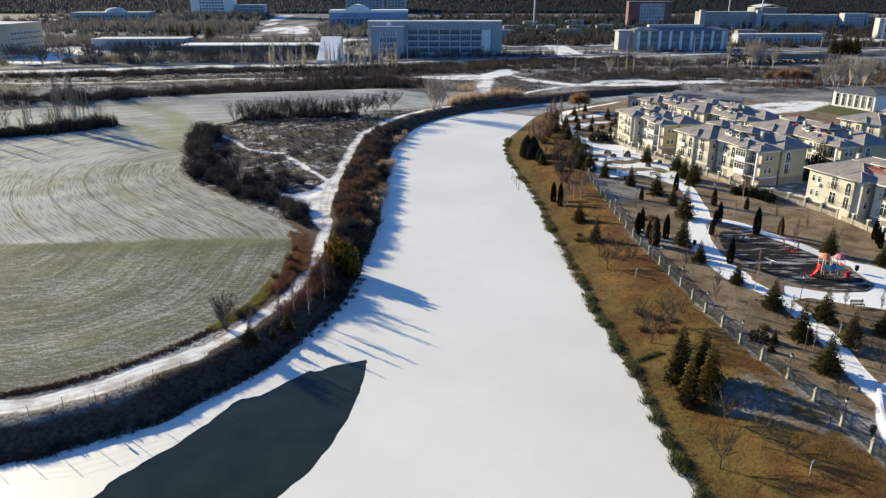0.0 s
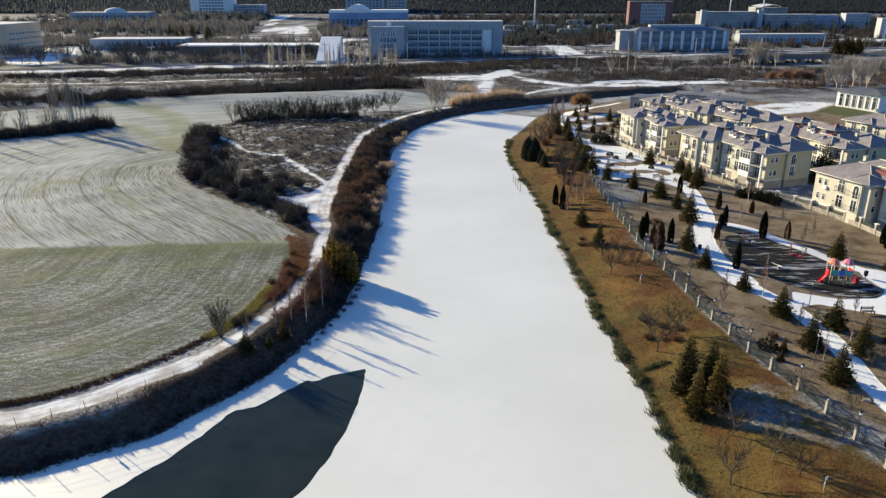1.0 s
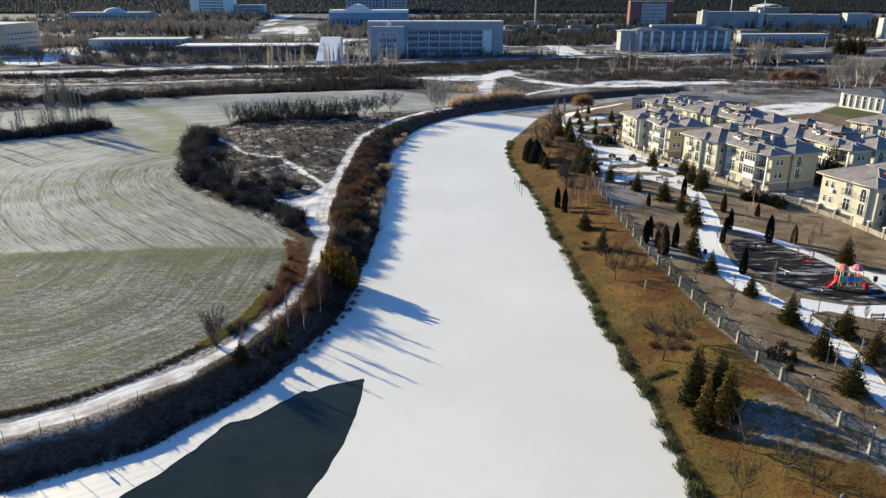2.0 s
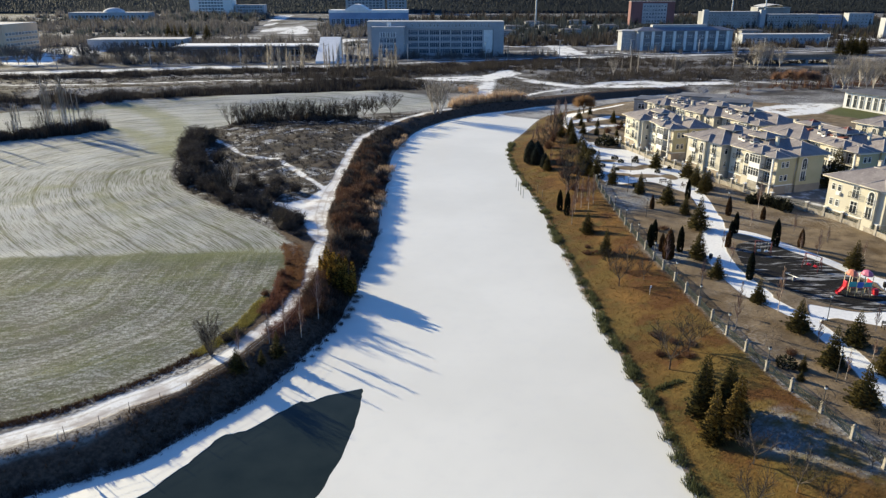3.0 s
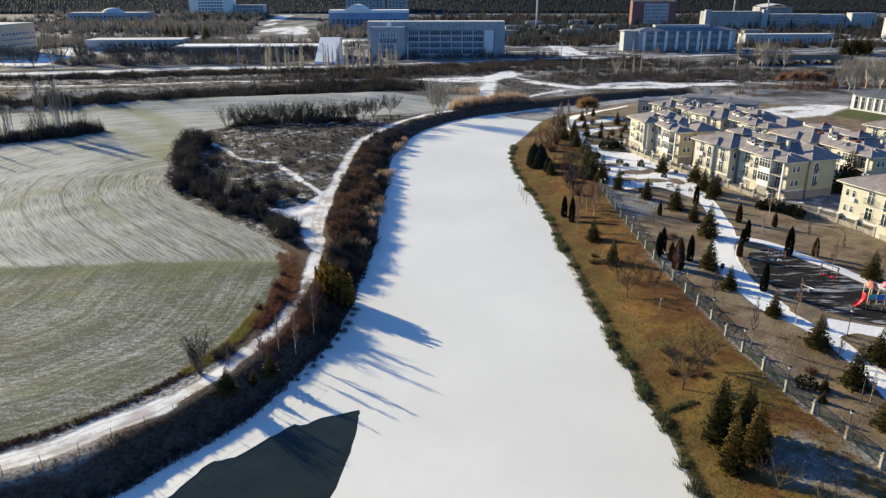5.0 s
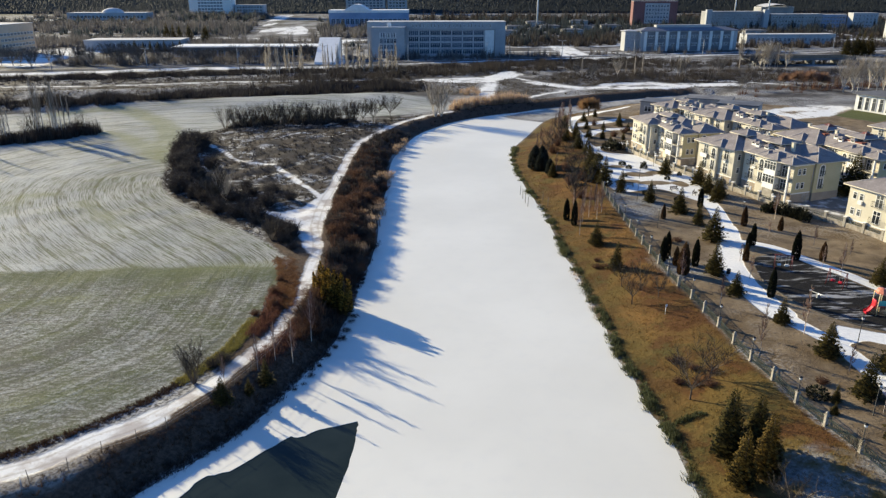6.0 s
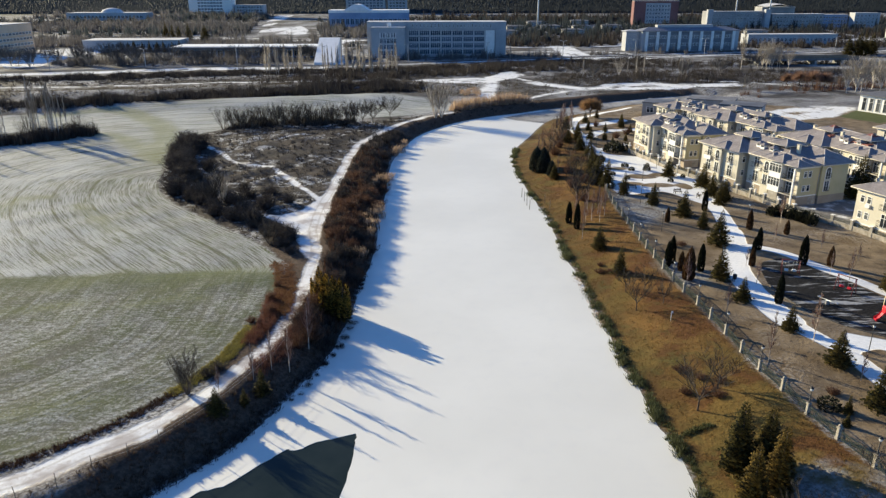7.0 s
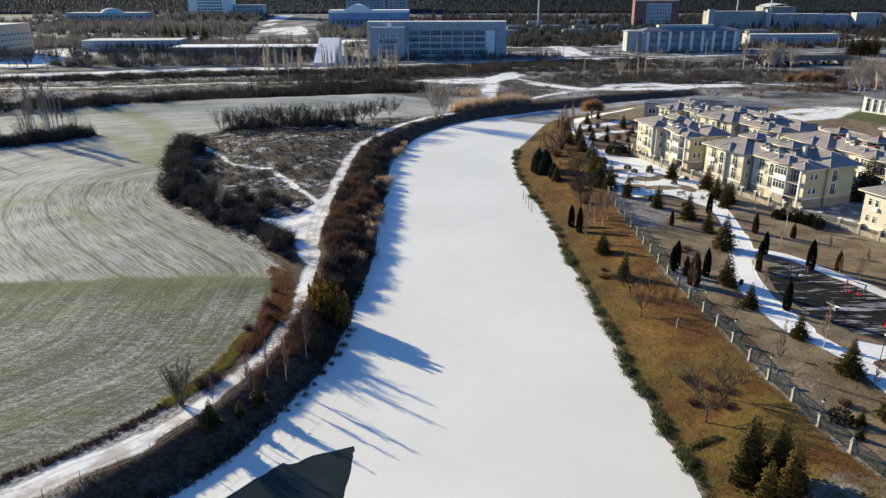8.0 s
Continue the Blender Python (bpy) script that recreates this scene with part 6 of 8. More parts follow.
CREAM_LABEL = "pale yellow three-storey villa with white bays and grey hipped roof"
villa(48.2, 191.6, 52.7, 170.8, 9.5, CREAM_LABEL, ROOF, 1, 1, style="pairs")
villa(55.3, 163.8, 63.8, 140.8, 12.0, CREAM_LABEL, ROOF, 2, 2)
villa(68.2, 127.4, 77.0, 103.2, 12.5, "pale yellow three-storey villa behind the garden wall", ROOF, 1, 3, style="pairs", red=True)
villa(75.4, 171.0, 82.3, 145.6, 12.0, "pale yellow villa with red-brown roof aprons", ROOF, 2, 4, red=True)
villa(66.3, 200.0, 75.2, 175.8, 10.5, CREAM_LABEL, ROOF, 2, 5)
villa(101.5, 180.0, 111.0, 157.0, 12.0, CREAM_LABEL, ROOF, 1, 7)
villa(62.0, 222.0, 69.0, 206.0, 9.5, CREAM_LABEL, ROOF, 1, 9, 0.85)

# ---- campus and far buildings ----
def strip_window(w, h, glass_mat, bars=2):
    """One far window: a frame with its pane set back."""
    t = 0.12
    bm = lattice(w - 2 * t, h - 2 * t, bars, t, t, t, 0.1)
    bmesh.ops.translate(bm, vec=(0, 0, t), verts=bm.verts[:])
    return finish(bm, "window", WHITE), finish(add_box(bmesh.new(), -w / 2 + t, -0.03, t, w / 2 - t, -0.005, h - t), "pane", glass_mat)


def facade(block, x0, x1, z0, z1, cols, rows, kind, y=0.0, turn=0.0, fill=(0.7, 0.62), bars=2):
    """Rows of single windows over a face that starts at x0 and looks along -y before the turn."""
    w, h = (x1 - x0) / cols, (z1 - z0) / rows
    frame_me, pane_me = strip_window(w * fill[0], h * fill[1], kind, bars)
    spin = Matrix.Rotation(radians(turn), 4, "Z")
    for r in range(rows):
        for c in range(cols):
            win = part("window", frame_me, None, block, m=spin @ Matrix.Translation((x0 + w * (c + 0.5), y, z0 + h * (r + 0.5 - fill[1] / 2))))
            part("pane", pane_me, None, win)


def block_at(name, x, y, turn, label, category, w, d, h, wall_mat, roof_mat=FLAT_ROOF, parapet=0.5, group="", lift=0.0):
    z = at_ground(x, y) - 0.4 + lift
    b = thing(name, Matrix.Translation((x, y, z)) @ Matrix.Rotation(radians(turn), 4, "Z"), label, category, group)
    part("wall", box(0, 0, 0, w, d, h), wall_mat, b)
    bm = bmesh.new()
    add_box(bm, -0.2, -0.2, h, w + 0.2, d + 0.2, h + parapet * 0.5)
    part("roof", bm, roof_mat, b)
    return b


# long faculty building with a glazed front
fac = block_at("faculty_building", -46, 452, 0, "long pale faculty building with window bands", "building", 82, 16, 20, PALE_PANEL)
part("frame_band", box(24, -0.8, 15.8, 82, -0.05, 20.2), PALE_PANEL, fac)
part("frame_pier", box(76, -0.85, 0, 82.1, -0.06, 15.78), PALE_PANEL, fac)
part("frame_pier", box(70, -0.5, 2, 75.4, -0.06, 15.4), WHITE, fac, "white blank panel")
facade(fac, 24.2, 69.5, 1.4, 15.7, 7, 4, GLASS_BLUE, -0.02, fill=(0.92, 0.78), bars=5)
facade(fac, 26, 74, 16.6, 19.6, 22, 1, GLASS, -0.8, fill=(0.42, 0.8))
wing = part("entrance_wing", box(3.5, -9, 0, 22.5, -0.05, 17.2), PALE_PANEL, fac)
part("wing_roof", box(3.2, -9.3, 17.2, 22.8, -0.04, 17.6), FLAT_ROOF, fac)
facade(fac, 8, 18, 1.5, 14.8, 5, 4, GLASS_BLUE, -9.02, fill=(0.9, 0.8))
for i in range(7):
    part("fin", box(8.2 + 1.5 * i, -9.5, 11.6, 8.6 + 1.5 * i, -9.05, 14.4), WHITE, fac)
part("emblem", box(12.2, -6, 17.6, 14.8, -5.2, 20.2, 0.5), WHITE, fac, "white roof ornament")

# columned two-storey building on the other side
lib = block_at("columned_building", 126, 487, 8, "pale blue building with white pilasters and low hipped roof", "building", 66, 12, 12.8, PALE_PANEL, DARK_ROOF)
part("hipped_roof", hip_roof(-1, -1, 67, 13, 13.0, 0.3), build_roof_material("slate_roof", (0.14, 0.15, 0.19), (0.20, 0.21, 0.25), (0.40, 0.42, 0.46)), lib)
part("roof_lantern", box(12, 5, 14.0, 50, 9, 16.4), PALE_PANEL, lib)
for i in range(9):
    x = 3 + 7.4 * i
    part("pilaster", box(x - 0.9, -0.7, 0, x + 0.9, -0.02, 12.6), WHITE, lib)
for i in range(8):
    x = 3 + 7.4 * i
    part("spandrel", box(x + 0.95, -0.06, 0.6, x + 6.4, -0.005, 12.4), BAY_PANEL, lib, "blue-grey glazed bay")
    facade(lib, x + 1.2, x + 6.2, 2.2, 11.6, 3, 2, GLASS, -0.07, fill=(0.9, 0.42))
side = part("side_wing", box(-9, 4, 0, -0.05, 11, 12.6), PALE_PANEL, lib)
part("side_roof", hip_roof(-10, 3, 0.6, 12, 12.8, 0.2), FLAT_ROOF, lib)
facade(lib, -8.4, -0.8, 1.2, 11.6, 4, 4, GLASS, 3.98, fill=(0.55, 0.5))

# brown dormitory at the edge, low white hall, long dark market hall, ramp hall
dorm = block_at("dormitory", -303, 449, -3, "sand-coloured four-storey dormitory block", "building", 40, 36, 18.5, SAND_WALL)
facade(dorm, 2, 35, 1.9, 14.5, 10, 4, GLASS, -40.02, 90, fill=(0.74, 0.5))
for i in range(4):
    part("floor_band", box(40.03, 1.0, 1.2 + 3.15 * i, 40.3, 35.6, 1.8 + 3.15 * i), SAND_WALL, dorm)
hall = block_at("low_hall", -236, 494, 4, "low pale blue hall with snowy flat roof", "building", 62, 22, 7, PALE_PANEL)
facade(hall, 14, 60, 1.5, 6, 14, 1, GLASS_BLUE, -0.02, fill=(0.7, 0.6))
market = block_at("market_hall", -160, 446, 1, "long dark low pavilion with snow on its roof", "building", 92, 20, 6.5, BLUE_PANEL, SNOW)
part("canopy", box(-1, -4, 5.6, 93, -0.05, 6.4), DARK_ROOF, market)
for i in range(24):
    part("post", box(0.5 + 3.95 * i, -3.8, 0, 0.8 + 3.95 * i, -3.5, 5.6), WOOD, market)
facade(market, 1, 91, 0.8, 5, 22, 1, GLASS, -0.02, fill=(0.8, 0.8))
canopy = block_at("sports_hall", -116, 760, 2, "blue hall under a long white roof", "building", 80, 30, 14, BLUE_PANEL, SNOW, 5.0)
arch_bm = bmesh.new()
n = 12
top = [(16 + 24 * i / n, 16.5 + 5.5 * math.sin(math.pi * i / n)) for i in range(n + 1)]
for (xa, za), (xb, zb) in zip(top, top[1:]):
    arch_bm.faces.new([arch_bm.verts.new(c) for c in ((xa, -1, za), (xb, -1, zb), (xb, 28, zb), (xa, 28, za))])
arch_bm.faces.new([arch_bm.verts.new((x, -1, z)) for x, z in [(16, 16)] + [(40, 16)] + top[::-1]])
part("arched_roof", arch_bm, SNOW, canopy)
facade(canopy, 2, 78, 2, 9, 16, 1, GLASS_BLUE, -0.02, fill=(0.8, 0.8))
tower = block_at("tower_block", -352, 1045, 2, "pale tower block with glazed middle", "building", 58, 26, 72, WHITE, group="towers")
facade(tower, 12, 46, 4, 68, 8, 16, GLASS_BLUE, -0.02, fill=(0.8, 0.6))
annex = block_at("tower_annex", -292, 1055, 2, "low pale annex beside the tower", "building", 40, 20, 15, PALE_PANEL)
facade(annex, 2, 38, 2, 14, 9, 3, GLASS, -0.02)
tower2 = block_at("tower_block", -156, 1200, 0, "tall pale tower with blue glass", "building", 62, 26, 80, PALE_PANEL, group="towers")
facade(tower2, 3, 59, 4, 76, 10, 18, GLASS_BLUE, -0.02, fill=(0.75, 0.7))
annex2 = block_at("tower_annex", -90, 1200, 0, "pale blocky annex beside the tower", "building", 30, 22, 32, PALE_PANEL)
facade(annex2, 2, 28, 3, 30, 5, 6, GLASS, -0.02)
dome = block_at("domed_hall", -452, 905, 3, "long low pale hall with a shallow dome", "building", 92, 30, 9, PALE_PANEL)
dome_bm = bmesh.new()
bmesh.ops.create_uvsphere(dome_bm, u_segments=20, v_segments=8, radius=1, matrix=Matrix.Translation((50, 12, 8.6)) @ Matrix.Diagonal((13, 11, 6, 1)))
part("dome", dome_bm, FLAT_ROOF, dome, smooth=True)
facade(dome, 2, 90, 2, 7, 20, 1, GLASS, -0.02)
redb = block_at("red_office", 194, 782, -2, "dark red office block with pale glazed front", "building", 45, 12, 24, RED_WALL)
part("front_panel", box(12, -0.4, 2, 37, -0.02, 22), PALE_PANEL, redb)
facade(redb, 12.5, 36.5, 3, 21, 8, 5, GLASS_BLUE, -0.42, fill=(0.7, 0.6))
cam_c = block_at("campus_block", 250, 726, 3, "grey campus block with two wings", "building", 60, 12, 16, CONCRETE, group="campus blocks")
facade(cam_c, 4.5, 54, 2, 14.5, 16, 4, GLASS, -0.02, fill=(0.6, 0.5))
part("stair_tower", box(-1, -4, 0, 4, -0.04, 18), PALE_PANEL, cam_c)
part("stair_tower", box(55, -4, 0, 60, -0.04, 18), PALE_PANEL, cam_c)
cam_d = block_at("campus_block", 313, 728, 2, "grey campus block with rows of windows", "building", 50, 12, 13.5, CONCRETE, group="campus blocks")
facade(cam_d, 1, 49, 2, 12.5, 15, 3, GLASS, -0.02, fill=(0.7, 0.5))
cam_e = block_at("campus_block", 366, 740, 0, "blue and white campus block", "building", 26, 10, 12.5, BLUE_PANEL, group="campus blocks")
facade(cam_e, 1, 25, 2, 11.5, 8, 3, GLASS, -0.02, fill=(0.7, 0.5))
cam_f = block_at("campus_block", 392, 728, 0, "pale campus block with small windows", "building", 24, 10, 14.5, PALE_PANEL, group="campus blocks")
facade(cam_f, 1, 23, 2, 13.5, 6, 4, GLASS, -0.02, fill=(0.55, 0.5))
cam_g = block_at("campus_block", 356, 606, -6, "white campus block with tall dark glazing", "building", 40, 9, 16, PALE_PANEL, group="campus blocks")
for i in range(6):
    part("pier", box(3 + 5.6 * i, -1.2, 0, 4.2 + 5.6 * i, -0.03, 16.2), WHITE, cam_g)
facade(cam_g, 2, 38, 1.5, 15, 8, 4, GLASS, -0.02, fill=(0.8, 0.7))
low = block_at("long_low_building", 219, 548, 3, "long low blue-white building beside the road", "building", 66, 12, 7, PALE_PANEL)
facade(low, 1, 65, 1.5, 5.5, 20, 1, GLASS_BLUE, -0.02, fill=(0.6, 0.6))
stand = block_at("stadium_stand", 350, 840, 0, "white curved stadium roof", "building", 36, 20, 16, CONCRETE, SNOW)
bm = bmesh.new()
for i in range(10):
    u0, u1 = i / 10, (i + 1) / 10
    z = lambda u: 16.5 + 2.6 * math.sin(math.pi * u)
    bm.faces.new([bm.verts.new(c) for c in ((2 + 32 * u0, -6, z(u0)), (2 + 32 * u1, -6, z(u1)), (2 + 32 * u1, 20, z(u1) + 1), (2 + 32 * u0, 20, z(u0) + 1))])
part("shell_roof", bm, FLAT_ROOF, stand)
for x, y, h in ((92, 752, 46), (322, 842, 40), (356, 835, 40)):
    mast = thing("mast", Matrix.Translation((x, y, at_ground(x, y))), "slender white mast on the campus", "mast", "masts")
    part("pole", tube([(0, 0, -0.5), (0, 0, h * 0.5), (0, 0, h)], [0.9, 0.7, 0.3], 8), WHITE, mast)

# pale hall with dark strips beyond the villas, low service sheds
strip = block_at("striped_hall", 135.5, 249.5, -62, "white hall with dark vertical window strips", "building", 15, 10, 5.6, WHITE, DARK_ROOF)
facade(strip, 0.6, 14.6, 0.6, 5.2, 6, 1, GLASS, -0.02, fill=(0.6, 0.9), bars=1)
part("hipped_roof", hip_roof(-1, -1, 16, 11, 5.9, 0.2), DARK_ROOF, strip)
for x, y, t, w, d, h in ((62, 240, -28, 16, 9, 4.6), (78, 246, -28, 14, 9, 5.0), (66, 228, -30, 12, 8, 4.2), (84, 234, -30, 12, 9, 4.8)):
    shed = block_at("service_building", x, y, t, "low grey service building with a flat roof", "building", w, d, h, CONCRETE, HOUSE_ROOF if w == 14 else DARK_ROOF, group="service buildings")
    facade(shed, 0.6, w - 0.6, 1.0, h - 0.6, 4, 1, GLASS, -0.02, fill=(0.6, 0.6))

# rows of small grey houses and sheds on the far campus
house_proto = thing("campus_house", Matrix.Identity(4), "low grey house with a shallow dark roof", "house", "campus houses")
part("wall", box(-9, -4, -0.3, 9, 4, 4.4), CONCRETE, house_proto)
part("roof", hip_roof(-9.6, -4.6, 9.6, 4.6, 4.4, 0.22), HOUSE_ROOF, house_proto)
for i in range(5):
    hw = part("window", strip_window(1.5, 1.5, GLASS)[0], None, house_proto, m=pose(-7 + 3.5 * i, -4.01, 1.4))
    part("pane", box(-0.62, -0.03, 0.12, 0.62, -0.005, 1.38), GLASS, hw)
for i, (x, y, a) in enumerate([(66, 700, 3), (98, 706, -2), (127, 702, 4), (156, 712, 1), (52, 640, 2), (110, 652, 4), (92, 770, 8), (140, 790, -4), (262, 640, 3)]):
    m = Matrix.Translation((x, y, at_ground(x, y))) @ Matrix.Rotation(radians(a), 4, "Z")
    if i:
        copy_thing(house_proto, m)
    else:
        house_proto.matrix_basis = m

# sloping snow-covered roof beside the market hall
slope_roof = thing("sloping_roof", Matrix.Translation((-70, 404, at_ground(-70, 404))), "bright snow-covered sloping roof of a low hall", "building")
wedge = bmesh.new()
vs = [wedge.verts.new(c) for c in ((0, 0, -0.3), (11, 0, -0.3), (9, 40, -0.3), (-3, 40, -0.3), (0, 0, 1.2), (11, 0, 1.2), (9, 40, 11.5), (-3, 40, 11.5))]
for q in ((4, 5, 6, 7), (0, 1, 5, 4), (1, 2, 6, 5), (2, 3, 7, 6), (3, 0, 4, 7)):
    wedge.faces.new([vs[i] for i in q])
part("roof", wedge, SNOW, slope_roof)
part("end_wall", box(-3, 40.05, -0.3, 9, 46, 11.2), CONCRETE, slope_roof)

# road bridge over the far channel
bridge = thing("road_bridge", Matrix.Translation((160, 396, 0)) @ Matrix.Rotation(radians(7), 4, "Z"), "dark concrete road bridge with rails", "bridge")
part("deck", box(0, 0, 4.2, 60, 9, 5.2), DARK_ROOF, bridge)
for i in range(4):
    part("pier", box(6 + 15 * i, 1, -1, 7.4 + 15 * i, 8, 4.2), CONCRETE, bridge)
for y in (0.2, 8.6):
    part("parapet", box(0, y, 5.2, 60, y + 0.25, 6.2), WOOD, bridge)

# street lamps along the campus road
lamp_proto = thing("street_lamp", Matrix.Identity(4), "slim grey street lamp with twin arms beside the road", "street lamp", "street lamps")
part("pole", tube([(0, 0, -0.3), (0, 0, 5), (0, 0, 9.5)], [0.20, 0.17, 0.14], 6), PALE_PANEL, lamp_proto)
for s in (-1, 1):
    arm = part("arm", tube([(0, 0, 9.4), (s * 0.9, 0, 9.9), (s * 1.5, 0, 9.9)], [0.12, 0.12, 0.12], 5), PALE_PANEL, lamp_proto)
    part("lamp_head", box(min(s * 1.4, s * 2.1), -0.15, 9.82, max(s * 1.4, s * 2.1), 0.15, 9.98), WHITE, arm)
spots = [(-240 + 44 * i, 366 + 44 * i * 0.21 + (7 if i > 5 else 0)) for i in range(13)]
for i, (x, y) in enumerate(spots):
    m = Matrix.Translation((x, y, at_ground(x, y)))
    if i:
        copy_thing(lamp_proto, m)
    else:
        lamp_proto.matrix_basis = m

# guard rail of the road
rail_bm = bmesh.new()
line = ROAD_FAR
for (xa, ya), (xb, yb) in zip(line, line[1:]):
    za, zb = at_ground(xa, ya), at_ground(xb, yb)
    for dz in (0.5, 0.9):
        q = [(xa, ya - 4.2, za + dz), (xb, yb - 4.2, zb + dz), (xb, yb - 4.2, zb + dz + 0.22), (xa, ya - 4.2, za + dz + 0.22)]
        rail_bm.faces.new([rail_bm.verts.new(c) for c in q])
guard = thing("guard_rail", Matrix.Identity(4), "dark guard rail along the campus road", "guard rail")
part("rail", rail_bm, DARK_ROOF, guard)

# woods, scrub belts and garden trees too many to count


def stuff(name, soup, material, label, category):
    return tagged(new(name, soup.mesh(name, material)), label, category, kind="stuff")


def add_tuft(s, x, y, z, r, h, count, width, rng):
    for i in range(count):
        a, t = rng.uniform(0, 6.3), rng.random() ** 0.6
        foot = Vector((x + math.cos(a) * r * t * 0.5, y + math.sin(a) * r * t * 0.5, z - 0.1))
        tip = Vector((x + math.cos(a) * r * t, y + math.sin(a) * r * t, z + h * rng.uniform(0.5, 1.05) * (1 - 0.4 * t * t)))
        s.blade(foot, tip, width, rng)


def snow_clear(xs, ys):
    """True where no cleared snowy way or plot lies."""
    d = plot_distance(xs, ys, WOOD_GAP)
    for line, half in FAR_WAYS:
        d = np.minimum(d, seg_distance(xs, ys, line) - half - 1.0)
    for plot in SNOW_PLOTS:
        d = np.minimum(d, plot_distance(xs, ys, plot))
    return d > 0


def belt(name, material, label, category, line, half, count, r, h, per, width, seed):
    rng, s = random.Random(seed), Soup()
    pts = bent(line, 6)
    xs, ys = [], []
    for i in range(count):
        k = rng.randrange(len(pts) - 1)
        u = rng.random()
        xs.append(pts[k][0] * (1 - u) + pts[k + 1][0] * u + rng.uniform(-half, half))
        ys.append(pts[k][1] * (1 - u) + pts[k + 1][1] * u + rng.uniform(-half, half))
    xs, ys = np.array(xs), np.array(ys)
    if ys.max() > 330:
        ok = snow_clear(xs, ys)
        xs, ys = xs[ok], ys[ok]
    zs = lie(xs, ys)
    for x, y, z in zip(xs, ys, zs):
        add_tuft(s, x, y, float(z), r * rng.uniform(0.6, 1.3), h * rng.uniform(0.5, 1.3) * (0.45 + 0.95 * abs(math.sin(x * 0.13 + 1.7 * math.sin(y * 0.06 + x * 0.02)))), per, width, rng)
    return stuff(name, s, material, label, category)


belt("scrub_belt", THORN, "dark leafless scrub along the levee", "scrub", [(-280, 205), (-152, 251), (-122, 261), (-98, 274), (-66, 288), (-40, 300), (-16, 304)], 10, 2200, 2.2, 3.0, 28, 0.15, 1)
belt("scrub_belt", THORN, "dark leafless scrub below the campus road", "scrub", [(-300, 318), (-188, 338), (-143, 348), (-98, 362), (-40, 374), (40, 405), (120, 432)], 8, 1500, 2.2, 2.4, 26, 0.16, 2)
belt("scrub_belt", TWIG, "brown leafless thicket on the levee", "scrub", [(-70, 330), (-40, 345), (0, 365), (30, 380), (80, 395), (140, 405), (210, 420)], 16, 1000, 2.6, 3.8, 30, 0.12, 3)
belt("scrub_belt", TWIG, "brown leafless thicket by the river bend", "scrub", [(60, 330), (90, 345), (130, 350), (190, 345), (260, 350)], 24, 900, 2.8, 3.2, 30, 0.11, 4)
belt("scrub_belt", TWIG_RED, "reddish leafless thicket by the channel", "scrub", [(110, 285), (140, 300), (175, 310), (230, 320)], 7, 60, 2.4, 4.6, 18, 0.18, 5)
belt("reed_belt", REED, "belt of pale dry reeds at the river bend", "reeds", [(4, 253), (12, 262), (20, 266), (28, 270)], 2.6, 360, 1.2, 3.0, 22, 0.14, 6)
belt("campus_trees", FAR_TWIG, "brown leafless trees of the campus garden", "trees", [(-330, 560), (-230, 560), (-150, 540), (-90, 520)], 42, 1100, 3.0, 6.5, 20, 0.35, 7)
belt("campus_trees", FAR_TWIG, "brown trees beside the campus road, greyed to stand in for haze", "trees", [(-250, 398), (-200, 408), (-150, 412), (-90, 418)], 12, 340, 2.4, 6.0, 28, 0.13, 22)
belt("campus_trees", FAR_TWIG, "brown leafless trees before the campus", "trees", [(-260, 410), (-170, 425), (-90, 430), (-20, 436), (40, 446), (110, 465), (200, 478)], 10, 520, 2.4, 5.0, 18, 0.25, 8)
belt("campus_trees", TWIG, "dark leafless trees behind the campus", "trees", [(40, 560), (140, 580), (260, 620), (420, 660)], 40, 800, 3.4, 6.5, 20, 0.4, 9)
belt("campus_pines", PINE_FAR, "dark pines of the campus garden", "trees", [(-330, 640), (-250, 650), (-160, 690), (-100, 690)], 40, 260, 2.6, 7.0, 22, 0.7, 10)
belt("campus_trees", FAR_TWIG, "brown leafless trees below the towers", "trees", [(-560, 760), (-400, 740), (-280, 760), (-180, 720), (-60, 640)], 70, 1500, 4.0, 7.5, 18, 0.6, 13)
belt("campus_trees", TWIG, "dark leafless trees on the far campus", "trees", [(0, 900), (120, 890), (250, 900), (400, 900), (560, 900)], 90, 900, 5.0, 8.5, 18, 0.9, 19)
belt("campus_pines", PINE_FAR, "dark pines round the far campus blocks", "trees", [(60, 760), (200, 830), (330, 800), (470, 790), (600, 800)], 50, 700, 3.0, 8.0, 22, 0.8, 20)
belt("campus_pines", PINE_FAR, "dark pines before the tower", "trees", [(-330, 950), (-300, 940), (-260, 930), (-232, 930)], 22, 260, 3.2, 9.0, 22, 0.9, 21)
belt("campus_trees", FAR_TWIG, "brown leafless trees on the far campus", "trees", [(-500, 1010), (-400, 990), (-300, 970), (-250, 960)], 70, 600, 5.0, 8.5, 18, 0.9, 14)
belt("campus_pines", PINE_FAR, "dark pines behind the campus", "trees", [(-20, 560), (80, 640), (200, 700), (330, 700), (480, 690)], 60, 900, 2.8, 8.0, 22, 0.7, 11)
belt("dead_grass", TWIG_GREY, "rough dead grass on the levee land", "grass", [(-320, 250), (-200, 285), (-120, 305), (-50, 325), (0, 335)], 26, 3200, 1.6, 0.8, 8, 0.22, 15)
belt("dead_grass", THORN, "dark rough growth on the levee land", "grass", [(-320, 300), (-200, 325), (-120, 345), (-50, 360), (20, 385)], 22, 2600, 1.6, 1.0, 8, 0.24, 16)
